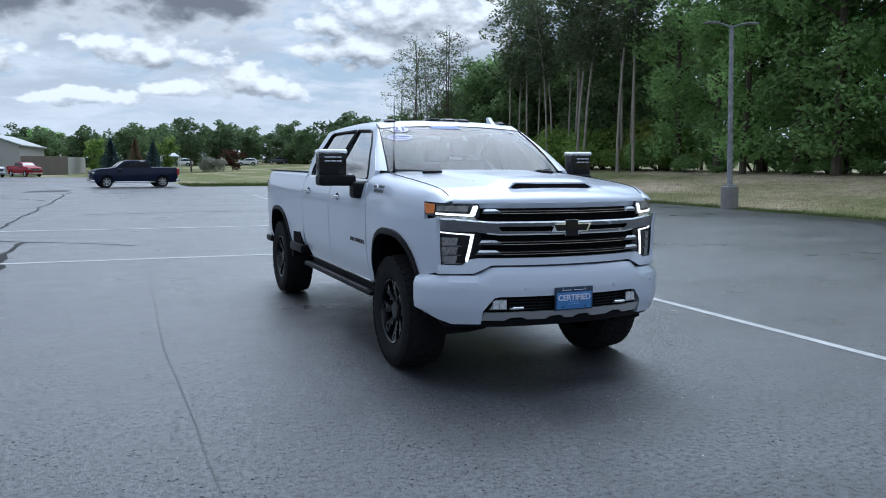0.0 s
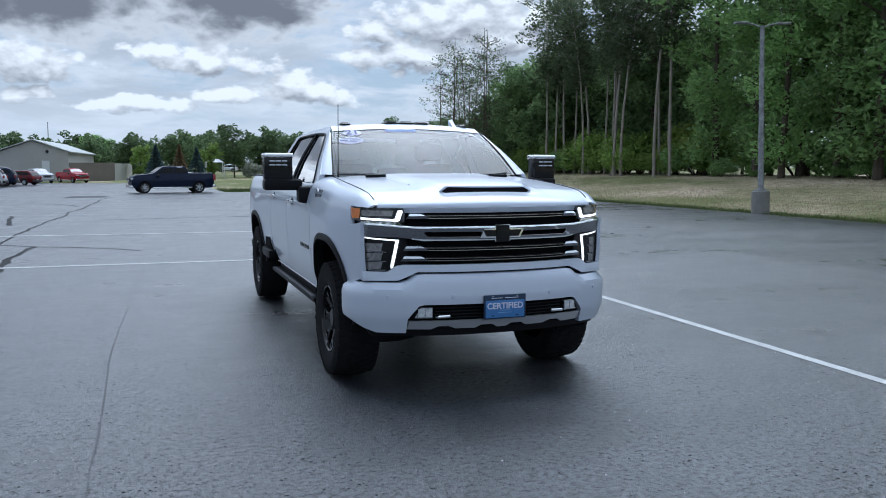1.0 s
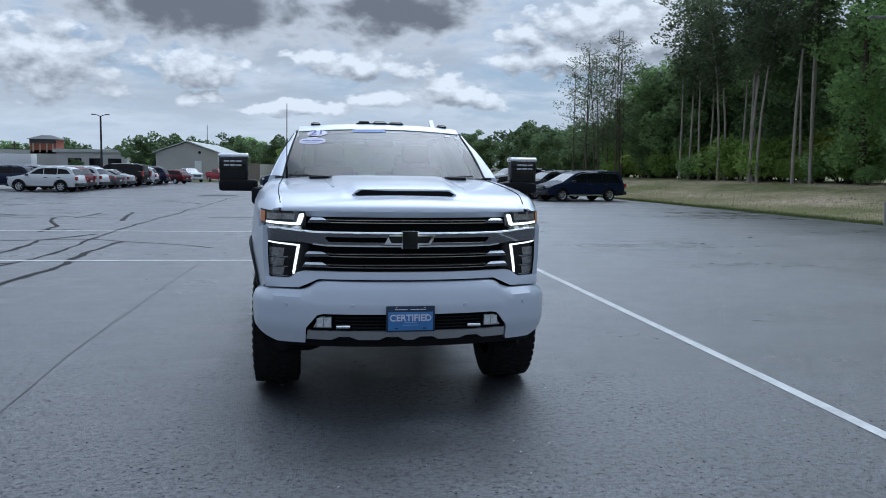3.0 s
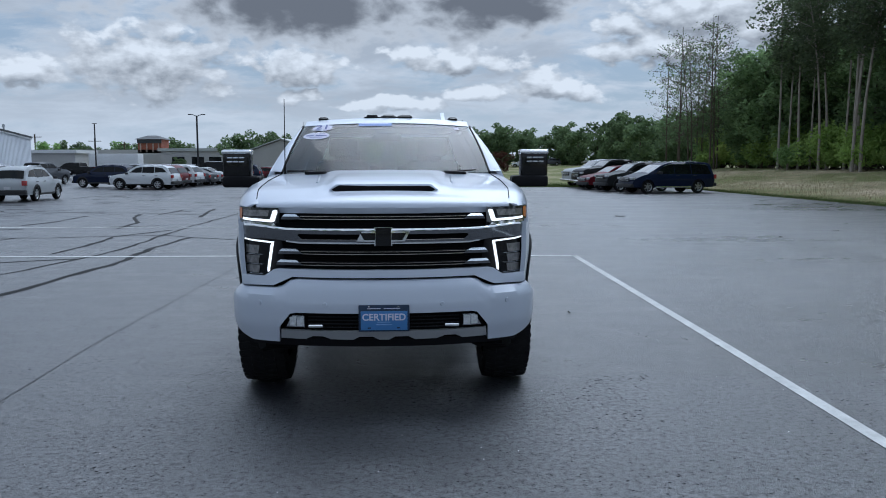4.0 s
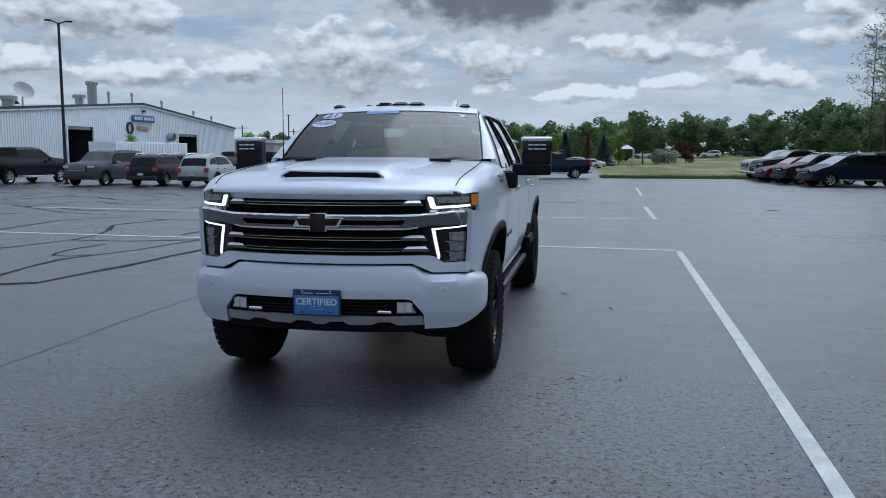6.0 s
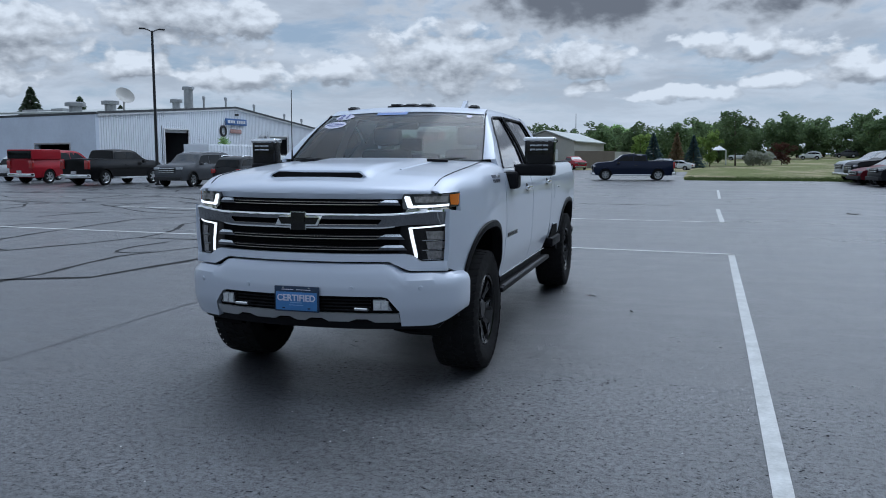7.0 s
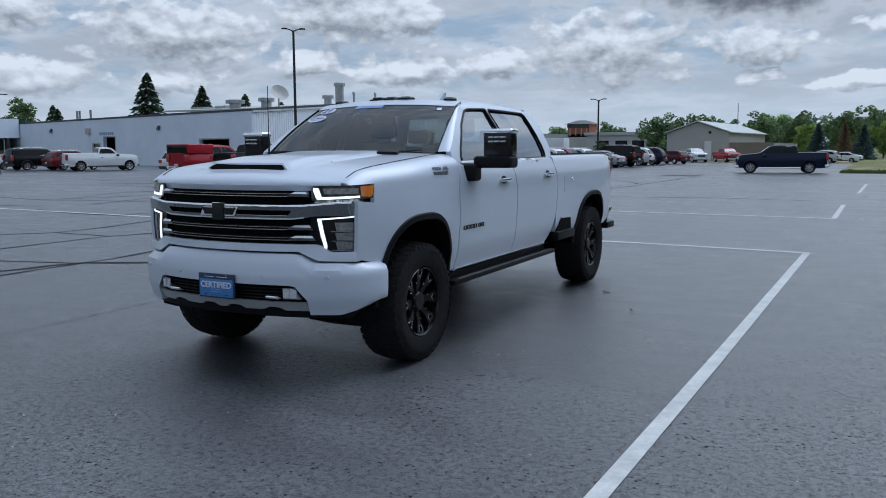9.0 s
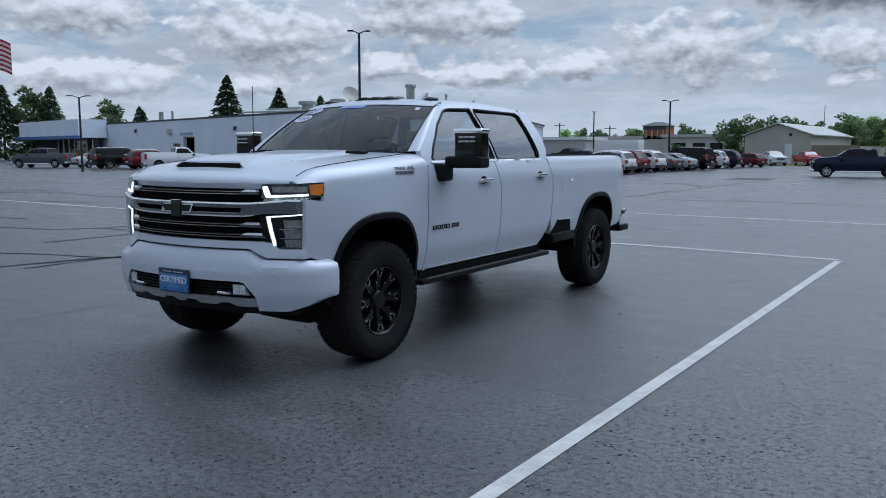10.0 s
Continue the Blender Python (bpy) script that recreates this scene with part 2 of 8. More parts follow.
PAINT = material("pearl_white_paint", (0.535, 0.578, 0.668), 0.30, 0.05, 0.015, 2.0, coat=0.6, spec=0.5)
CHROME = material("chrome", (0.86, 0.87, 0.88), 0.07, 1.0, 0.02)
SATIN = material("satin_chrome", (0.62, 0.64, 0.67), 0.22, 1.0, 0.03)
MILLED = material("milled_metal", (0.75, 0.76, 0.78), 0.18, 1.0, 0.03)
BLACK = material("black_plastic", (0.006, 0.006, 0.008), 0.50, 0.0, 0.2, 8.0, bump=0.15, bump_scale=300, spec=0.16)
GLOSS = material("gloss_black", (0.005, 0.005, 0.006), 0.12, 0.0, 0.1, spec=0.4)
SPOKE = material("satin_black_alloy", (0.006, 0.006, 0.007), 0.34, 0.0, 0.15, spec=0.22)
RUBBER = material("tyre_rubber", (0.015, 0.015, 0.016), 0.8, 0.0, 0.3, 14.0, bump=0.25, bump_scale=160, spec=0.12)
DARK = material("underbody_black", (0.004, 0.004, 0.005), 0.85, 0.0, 0.3, spec=0.1)
SEAT = material("seat_cloth", (0.030, 0.029, 0.028), 0.8, 0.0, 0.15, 20)
LED = material("light_pipe", (0.9, 0.9, 0.9), 0.2, 0.0, 0.01, emit=(1.0, 0.97, 0.92), strength=0.8)
DCHROME = material("dark_chrome", (0.36, 0.37, 0.39), 0.07, 1.0, 0.03)
CLEAR_LAMP = material("clear_lamp", (0.70, 0.72, 0.74), 0.25, 0.4, 0.35, 45)
AMBER = material("amber_lens", (0.75, 0.20, 0.02), 0.12, 0.0, 0.1, 30, coat=1.0)
SMOKE = material("dark_lamp_glass", (0.03, 0.032, 0.036), 0.06, 0.0, 0.3, 25, coat=1.0)
LAMP = material("lamp_reflector", (0.55, 0.57, 0.60), 0.12, 0.9, 0.3, 60)
GLASS = glass("clear_glass", (0.72, 0.78, 0.76))
TINT = glass("tinted_glass", (0.15, 0.16, 0.165), sheen=2.2)
BACK_GLASS = glass("light_tinted_glass", (0.52, 0.57, 0.55), sheen=1.5)
WINDSHIELD = glass("windshield_glass", (0.80, 0.86, 0.82), sheen=1.0)
SIDE_GLASS = glass("side_glass", (0.74, 0.81, 0.77), sheen=2.4)
PLATE = material("plate_blue", (0.07, 0.20, 0.46), 0.35, 0.0, 0.06)
PLATE_DARK = material("plate_frame", (0.012, 0.03, 0.07), 0.35)
WHITE_VINYL = material("white_vinyl", (0.66, 0.66, 0.78), 0.5, 0.0, 0.03)
BLUE_VINYL = material("blue_vinyl", (0.12, 0.14, 0.34), 0.5, 0.0, 0.05)
LINE_PAINT = material("worn_white_line_paint", (0.50, 0.505, 0.495), 0.65, 0.0, 0.30, 5.0, bump=0.3, bump_scale=80)
TAR = material("crack_sealer", (0.006, 0.006, 0.007), 0.65, 0.0, 0.3, 3.0, spec=0.15)
ASPHALT = asphalt_material()
GRASS = grass_material("dry_mown_grass", (0.50, 0.405, 0.295), (0.17, 0.185, 0.075), 0.22)
BLADE = material("grass_blades", (0.34, 0.275, 0.165), 0.8, 0.0, 0.3, 0.4, color2=(0.44, 0.36, 0.24), island=0.25)
BARK = material("bark", (0.085, 0.065, 0.05), 0.9, 0.0, 0.35, 3.0, bump=0.6, bump_scale=14)
PINE_BARK = material("pine_bark", (0.30, 0.26, 0.225), 0.9, 0.0, 0.35, 2.0, bump=0.6, bump_scale=10)


def leaf_material(name, a, b):
    m = bpy.data.materials.new(name)
    m.use_nodes = True
    g = Graph(m.node_tree)
    pos = g.n("ShaderNodeTexCoord").outputs["Object"]
    r = g.n("ShaderNodeNewGeometry").outputs["Random Per Island"]
    o = g.n("ShaderNodeObjectInfo").outputs["Random"]
    f = g.math("ADD", g.math("MULTIPLY", r, 0.5), g.math("MULTIPLY", g.noise(pos, 0.5, 3.0), 0.5))
    col = g.ramp(f, (0.2, a), (0.8, b))
    k = g.n("ShaderNodeMapRange", {0: o, 3: 0.75, 4: 1.25}).outputs[0]
    col = g.mix(1.0, col, g.n("ShaderNodeCombineColor", {0: k, 1: k, 2: k}).outputs[0], "MULTIPLY")
    dif = g.n("ShaderNodeBsdfPrincipled", {"Base Color": col, "Roughness": 0.7, "Specular IOR Level": 0.2})
    tr = g.n("ShaderNodeBsdfTranslucent", {0: col})
    mix = g.n("ShaderNodeMixShader", {0: 0.58, 1: dif.outputs[0], 2: tr.outputs[0]})
    g.t.links.new(mix.outputs[0], g.n("ShaderNodeOutputMaterial").inputs[0])
    return m


LEAF = leaf_material("broad_leaves", (0.18, 0.295, 0.115), (0.36, 0.52, 0.195))
# a darker leaf copy: the inner wood's shade is put into its colour
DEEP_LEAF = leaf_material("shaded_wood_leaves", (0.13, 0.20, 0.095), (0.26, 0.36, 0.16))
FAR_LEAF = leaf_material("distant_leaves", (0.085, 0.13, 0.065), (0.17, 0.235, 0.105))
PINE = leaf_material("pine_needles", (0.075, 0.10, 0.06), (0.15, 0.19, 0.10))
FIR = leaf_material("dark_spruce_needles", (0.055, 0.080, 0.050), (0.11, 0.15, 0.085))
SPRUCE = leaf_material("blue_spruce_needles", (0.050, 0.085, 0.088), (0.095, 0.140, 0.150))
RUST = leaf_material("rust_leaves", (0.21, 0.15, 0.085), (0.32, 0.235, 0.145))
LIGHT_LEAF = leaf_material("light_leaves", (0.18, 0.27, 0.07), (0.33, 0.45, 0.125))
BLOSSOM = leaf_material("pale_blossom", (0.22, 0.24, 0.18), (0.45, 0.46, 0.40))
RED_LEAF = leaf_material("dark_red_leaves", (0.06, 0.025, 0.02), (0.13, 0.06, 0.04))

# ---------- mesh helpers ----------


def finish(bm, angle=35.0):
    bmesh.ops.remove_doubles(bm, verts=bm.verts, dist=0.0002)
    bmesh.ops.recalc_face_normals(bm, faces=bm.faces)
    lim = radians(angle)
    for f in bm.faces:
        f.smooth = True
    for e in bm.edges:
        if len(e.link_faces) == 2 and e.calc_face_angle(0) > lim:
            e.smooth = False
    return bm


def part(name, bm, mat, parent=None, label="", smooth=35.0, clean=True):
    if clean:
        finish(bm, smooth)
    me = bpy.data.meshes.new(name)
    bm.to_mesh(me)
    bm.free()
    for m in mat if isinstance(mat, (list, tuple)) else [mat]:
        me.materials.append(m)
    ob = new(name, me)
    if parent is not None:
        ob.parent = parent
    return tagged(ob, label)


def thing(name, label, category, group="", kind="", at=None):
    ob = new(name)
    ob.empty_display_size = 0.2
    if at is not None:
        ob.matrix_basis = at
    return tagged(ob, label, category, group, kind)


def mirrored(ob):
    """A copy of a mesh part on the other side, x turned round."""
    me = ob.data.copy()
    me.transform(Matrix.Diagonal((-1, 1, 1, 1)))
    me.flip_normals()
    twin = new(ob.name.split(".")[0], me)
    twin.parent = ob.parent
    if "label" in ob:
        twin["label"] = ob["label"]
    return twin


def both(name, bm, mat, parent, label="", smooth=35.0):
    ob = part(name, bm, mat, parent, label, smooth)
    return ob, mirrored(ob)


def box(bm, x0, x1, y0, y1, z0, z1, bevel=0.0, seg=2):
    r = bmesh.ops.create_cube(bm, size=1)
    vs = r["verts"]
    for v in vs:
        v.co = Vector(((x0 + x1) / 2 + v.co.x * (x1 - x0), (y0 + y1) / 2 + v.co.y * (y1 - y0), (z0 + z1) / 2 + v.co.z * (z1 - z0)))
    if bevel:
        es = list({e for v in vs for e in v.link_edges})
        bmesh.ops.bevel(bm, geom=es, offset=bevel, segments=seg, affect="EDGES", profile=0.6)
    return bm


def new_box(*a, **k):
    return box(bmesh.new(), *a, **k)


def prism(bm, pts, back, mid=None):
    """A plate from an outline of 3D points, pushed back by a vector; returns bm."""
    fr = [bm.verts.new(p) for p in pts]
    bk = [bm.verts.new(Vector(p) + Vector(back)) for p in pts]
    bm.faces.new(fr)
    bm.faces.new(bk[::-1])
    n = len(pts)
    for i in range(n):
        bm.faces.new((fr[i], bk[i], bk[(i + 1) % n], fr[(i + 1) % n]))
    return bm


def tube(bm, pts, r, seg=8, r1=None):
    """A round bar along points; the radius may run to r1."""
    pts = [Vector(p) for p in pts]
    rings = []
    for i, p in enumerate(pts):
        d = (pts[min(i + 1, len(pts) - 1)] - pts[max(i - 1, 0)]).normalized()
        a = d.orthogonal().normalized() if not rings else (rings[-1][1] - d * rings[-1][1].dot(d)).normalized()
        b = d.cross(a)
        k = i / (len(pts) - 1)
        rad = r if r1 is None else r + (r1 - r) * k
        rings.append(([bm.verts.new(p + (a * math.cos(2 * math.pi * j / seg) + b * math.sin(2 * math.pi * j / seg)) * rad) for j in range(seg)], a))
    for (r0, _), (r1_, _) in zip(rings, rings[1:]):
        for j in range(seg):
            bm.faces.new((r0[j], r0[(j + 1) % seg], r1_[(j + 1) % seg], r1_[j]))
    bm.faces.new(rings[0][0][::-1])
    bm.faces.new(rings[-1][0])
    return bm


def lathe(bm, prof, seg=32, axis="x"):
    """Turns (along, radius) points about an axis."""
    rings = []
    for a, r in prof:
        ring = []
        for j in range(seg):
            w = 2 * math.pi * j / seg
            c, s = r * math.cos(w), r * math.sin(w)
            ring.append(bm.verts.new((a, c, s) if axis == "x" else (c, s, a)))
        rings.append(ring)
    for r0, r1 in zip(rings, rings[1:]):
        for j in range(seg):
            bm.faces.new((r0[j], r0[(j + 1) % seg], r1[(j + 1) % seg], r1[j]))
    return bm


def inside(p, poly):
    x, y = p
    hit = False
    for (x0, y0), (x1, y1) in zip(poly, poly[1:] + poly[:1]):
        if (y0 > y) != (y1 > y) and x < (x1 - x0) * (y - y0) / (y1 - y0) + x0:
            hit = not hit
    return hit


def densify(poly, step):
    out = []
    for (x0, y0), (x1, y1) in zip(poly, poly[1:] + poly[:1]):
        k = max(1, int(math.ceil(math.hypot(x1 - x0, y1 - y0) / step)))
        out += [(x0 + (x1 - x0) * i / k, y0 + (y1 - y0) * i / k) for i in range(k)]
    return out


def sheet(outline, surf, step=0.05, back=None, holes=(), bm=None):
    """A curved panel: an outline (and holes) in two parameters, filled with a fine net and laid on a surface; back turns its edges in."""
    bm = bm or bmesh.new()
    loops = [densify(list(p), step) for p in (outline, *holes)]
    pts, edges = [], []
    for lp in loops:
        o = len(pts)
        pts += lp
        edges += [(o + i, o + (i + 1) % len(lp)) for i in range(len(lp))]
    us, vs = [p[0] for p in loops[0]], [p[1] for p in loops[0]]
    near = {}
    for p in pts:
        near.setdefault((round(p[0] / step), round(p[1] / step)), []).append(p)
    u = min(us) + step * 0.5
    while u < max(us):
        v = min(vs) + step * 0.5
        while v < max(vs):
            if inside((u, v), loops[0]) and not any(inside((u, v), h) for h in loops[1:]):
                cu, cv = round(u / step), round(v / step)
                if all((q[0] - u) ** 2 + (q[1] - v) ** 2 > (0.5 * step) ** 2 for a in (-1, 0, 1) for b in (-1, 0, 1) for q in near.get((cu + a, cv + b), ())):
                    pts.append((u, v))
            v += step
        u += step
    co, _, faces, *_ = delaunay_2d_cdt([Vector(p) for p in pts], edges, [], 0, 1e-6)
    made = [bm.verts.new(surf(c.x, c.y)) for c in co]
    for f in faces:
        c = (sum(co[i].x for i in f) / len(f), sum(co[i].y for i in f) / len(f))
        if inside(c, loops[0]) and not any(inside(c, h) for h in loops[1:]):
            try:
                bm.faces.new([made[i] for i in f])
            except ValueError:
                pass
    loose = [v for v in made if not v.link_faces]
    bmesh.ops.delete(bm, geom=loose, context="VERTS")
    if back is not None:
        rim = [e for e in bm.edges if len(e.link_faces) == 1]
        r = bmesh.ops.extrude_edge_only(bm, edges=rim)
        for v in r["geom"]:
            if isinstance(v, bmesh.types.BMVert):
                v.co += Vector(back)
    return bm


def lerp(a, b, t):
    return a + (b - a) * t


def table(x, *pairs):
    """A smooth curve through (x, value) pairs."""
    if x <= pairs[0][0]:
        return pairs[0][1]
    for (x0, v0), (x1, v1) in zip(pairs, pairs[1:]):
        if x <= x1:
            return lerp(v0, v1, (x - x0) / (x1 - x0))
    return pairs[-1][1]


def ease(x, a, b):
    t = min(1.0, max(0.0, (x - a) / (b - a)))
    return t * t * (3 - 2 * t)


def text_mesh(words, size, depth=0.002):
    """Letters of the built-in font as a flat bmesh in the xy plane, centred."""
    cu = bpy.data.curves.new("letters", "FONT")
    cu.body, cu.size, cu.align_x, cu.align_y, cu.extrude, cu.offset = words, size, "CENTER", "CENTER", depth, size * 0.02
    ob = bpy.data.objects.new("letters", cu)
    me = bpy.data.meshes.new_from_object(ob)
    bm = bmesh.new()
    bm.from_mesh(me)
    bpy.data.objects.remove(ob)
    bpy.data.curves.remove(cu)
    bpy.data.meshes.remove(me)
    return bm

# ---------- the white pickup truck: front axle at the origin, nose towards -y ----------


def body_w(y, z):
    """Half the body's width."""
    w = table(z, (0.45, 0.930), (0.59, 0.958), (0.74, 1.002), (0.80, 1.010), (1.0, 1.022), (1.20, 1.026), (1.32, 1.016), (1.42, 0.985), (1.5, 0.955))
    w += 0.020 * math.exp(-((z - 1.02) / 0.16) ** 2) * (math.exp(-(y / 0.55) ** 2) + math.exp(-((y - 4.04) / 0.55) ** 2))
    t = min(1.0, max(0.0, (-y - 0.05) / 0.75))
    w -= 0.115 * t ** 1.7
    t = min(1.0, max(0.0, (y - 4.55) / 0.42))
    return w - 0.05 * t ** 2


def hood_top(y):
    return table(y, (-0.76, 1.375), (-0.6, 1.412), (-0.4, 1.435), (-0.1, 1.462), (0.3, 1.492), (0.65, 1.515))


def hood_edge(y):
    return table(y, (-0.8, 0.808), (-0.5, 0.835), (0.0, 0.842), (0.62, 0.822))


def fender_top(y):
    """The shoulder's height, rolling down to the lamp at the front."""
    q = min(1.0, max(0.0, (y + 0.768) / 0.26))
    return 1.318 + (hood_top(y) - 1.318) * math.sqrt(max(0.0, 1 - (1 - q) ** 2))


def fender_cut(y, z):
    """The v at which the fender's shoulder stands at height z."""
    zt = fender_top(y)
    k = min(1.0, max(0.0, (z - zt + 0.15) / 0.15))
    return zt - 0.15 + 0.22 * math.asin(k ** (1 / 0.92)) / (math.pi / 2)


def fender_surf(y, v):
    """v is the height up to the shoulder, and beyond it the way over the shoulder."""
    zt = fender_top(y)
    zc = zt - 0.15
    if v <= zc:
        return Vector((body_w(y, v), y, v))
    a = min(1.0, (v - zc) / 0.22) * math.pi / 2
    w, xh = body_w(y, zc), hood_edge(y) + 0.004
    return Vector((xh + (w - xh) * math.cos(a) ** 0.85, y, zc + (zt - zc) * math.sin(a) ** 0.92))


def side_surf(y, v):
    return Vector((body_w(y, v), y, v))


def bed_surf(y, v):
    """The bed's side, with its rounded rail."""
    zc, r = 1.40, 0.085
    if v <= zc:
        return Vector((body_w(y, v), y, v))
    a = min(1.0, (v - zc) / 0.13) * math.pi / 2
    return Vector((body_w(y, zc) - r + r * math.cos(a), y, zc + r * math.sin(a)))


def cab_surf(y, v):
    """The cab above its belt: leaning in, then over into the roof."""
    if v <= 1.88:
        return Vector((0.962 - 0.50 * (v - 1.44) + 0.02 * math.sin((v - 1.44) / 0.44 * math.pi), y, v))
    a = min(1.0, (v - 1.88) / 0.2) * math.pi / 2
    zt = roof_z(0.5, y)
    return Vector((0.50 + 0.242 * math.cos(a), y, 1.88 + (zt - 1.88) * math.sin(a)))


def roof_z(x, y):
    return 2.008 - 0.025 * (x / 0.6) ** 2 - 0.048 * max(0.0, (1.75 - y) / 0.7) ** 2 - 0.035 * max(0.0, (y - 1.9) / 0.9) ** 2


def nose(x, z=1.1):
    """The front face's y."""
    return -0.985 + 0.25 * (abs(x) / 0.9) ** 2.25 + 0.06 * max(0.0, z - 1.15) + 0.10 * max(0.0, 1.0 - z)


def arc(cy, cz, r, a0, a1, n, squash=1.0):
    return [(cy + r * math.cos(radians(lerp(a0, a1, i / n))), cz + r * squash * math.sin(radians(lerp(a0, a1, i / n)))) for i in range(n + 1)]


def arch_pts(cy, r, z_low, n=18, rise=1.17):
    """The wheel opening, from the rear foot over the top to the front foot: a flattened arch."""
    pts = []
    for i in range(n + 1):
        a = math.pi * i / n
        c, s = math.cos(a), math.sin(a)
        pts.append((cy + r * 1.0 * math.copysign(abs(c) ** 0.72, c), 0.44 + (r * rise) * max(0.0, s) ** 0.72))
    return [(cy + r, z_low)] + [p for p in pts if p[1] > z_low + 0.03] + [(cy - r, z_low)]


def build_truck():
    truck = thing("pickup_truck", "pearl white crew cab pickup truck with black wheels parked on asphalt", "truck")

    # fenders
    fa = arch_pts(-0.03, 0.475, 0.60, rise=1.29)
    out = [(0.572, 0.60)] + fa + [(-0.60, 0.80), (-0.735, 0.84), (-0.735, 1.215), (-0.59, 1.20), (-0.572, fender_cut(-0.572, 1.326)), (-0.62, fender_cut(-0.62, 1.324)), (-0.67, fender_cut(-0.67, 1.322)), (-0.71, fender_cut(-0.71, 1.321)), (-0.74, fender_cut(-0.74, 1.320)), (-0.755, fender_cut(-0.755, 1.319)), (-0.755, fender_top(-0.755) + 0.071), (-0.72, fender_top(-0.72) + 0.071), (-0.66, fender_top(-0.66) + 0.071), (-0.58, fender_top(-0.58) + 0.071), (-0.45, fender_top(-0.45) + 0.071), (-0.2, fender_top(-0.2) + 0.071), (0.15, fender_top(0.15) + 0.071), (0.60, fender_top(0.60) + 0.071), (0.60, 1.40), (0.555, 1.20)]
    both("fender", sheet(out, fender_surf, 0.035, (-0.03, 0, 0)), PAINT, truck)
    # doors
    fd = [(0.58, 0.585), (1.745, 0.585), (1.757, 0.9), (1.757, 1.2), (1.70, 1.435), (0.66, 1.42), (0.607, 1.36), (0.566, 1.20), (0.580, 0.9)]
    both("front_door", sheet(fd, side_surf, 0.05, (-0.03, 0, 0)), PAINT, truck)
    rd = [(1.757, 0.585), (2.60, 0.585), (2.70, 0.66), (2.82, 0.86), (2.845, 1.2), (2.79, 1.44), (1.712, 1.437), (1.769, 1.2), (1.769, 0.9)]
    both("rear_door", sheet(rd, side_surf, 0.05, (-0.03, 0, 0)), PAINT, truck)
    # rocker
    both("rocker_panel", sheet([(0.50, 0.50), (2.72, 0.50), (2.64, 0.575), (0.57, 0.575)], lambda y, v: side_surf(y, v) - Vector((0.004, 0, 0)), 0.06, (-0.06, 0, 0)), BLACK, truck)
    both("sill_trim", sheet([(0.60, 0.590), (2.60, 0.590), (2.63, 0.600), (0.60, 0.600)], lambda y, v: side_surf(y, v) + Vector((0.006, 0, 0)), 0.08, (-0.008, 0, 0)), SATIN, truck, "bright sill trim")
    # bed sides
    ra = arch_pts(4.03, 0.50, 0.62)
    bd = [(2.86, 0.66), (2.835, 0.86), (2.857, 1.2), (2.805, 1.44), (2.81, 1.53), (4.94, 1.53), (4.965, 1.40), (4.965, 0.66)] + ra
    both("bed_side", sheet(bd, bed_surf, 0.045, (-0.05, 0, 0)), PAINT, truck)
    part("bed_floor", new_box(-0.9, 0.9, 2.85, 4.95, 0.85, 0.90), DARK, truck)
    part("bed_front_wall", new_box(-0.9, 0.9, 2.83, 2.87, 0.7, 1.46), PAINT, truck)
    part("tailgate", new_box(-0.84, 0.84, 4.93, 4.99, 0.72, 1.475, bevel=0.02), PAINT, truck)
    both("bed_rail_cap", new_box(0.86, 0.945, 2.83, 4.95, 1.480, 1.492, bevel=0.004), BLACK, truck, "black rail cap")

    # wheel openings: dark liners and black flares
    for cy, r, zl, rise in ((-0.03, 0.475, 0.60, 1.29), (4.03, 0.50, 0.62, 1.17)):
        pts = arch_pts(cy, r, zl - 0.12, 24, rise)
        bm = bmesh.new()
        prev = None
        for k, (y, z) in enumerate(pts):
            n = Vector((0, y - cy, max(0.05, z - 0.45))).normalized()
            w = body_w(y, max(z, 0.62))
            sec = [(w + 0.003, 0.044), (w + 0.012, 0.036), (w + 0.017, 0.010), (w + 0.014, -0.004), (w - 0.06, -0.010)]
            ring = [bm.verts.new((x, y + n.y * o, z + n.z * o)) for x, o in sec]
            if prev:
                for j in range(len(sec) - 1):
                    bm.faces.new((prev[j], prev[j + 1], ring[j + 1], ring[j]))
            prev = ring
        both("wheel_arch_flare", bm, BLACK, truck, "black wheel arch flare")
        bm = bmesh.new()
        prev = None
        for y, z in pts:
            ring = [bm.verts.new((x, y, z)) for x in (body_w(y, max(z, 0.62)) - 0.02, 0.45)]
            if prev:
                bm.faces.new((prev[0], prev[1], ring[1], ring[0]))
            prev = ring
        f = [bm.verts.new((0.46, y, z)) for y, z in pts]
        bm.faces.new(f)
        both("wheel_liner", bm, DARK, truck)
    # underbody
    bm = new_box(-0.55, 0.55, -0.55, 4.9, 0.50, 0.72, bevel=0.05)
    box(bm, -0.92, 0.92, 0.50, 2.75, 0.50, 0.60)
    box(bm, -0.80, 0.80, -0.06, 0.06, 0.36, 0.50, bevel=0.04)
    box(bm, -0.80, 0.80, 3.96, 4.12, 0.36, 0.52, bevel=0.05)
    box(bm, -0.16, 0.16, 3.88, 4.2, 0.28, 0.58, bevel=0.06)
    part("chassis", bm, DARK, truck)

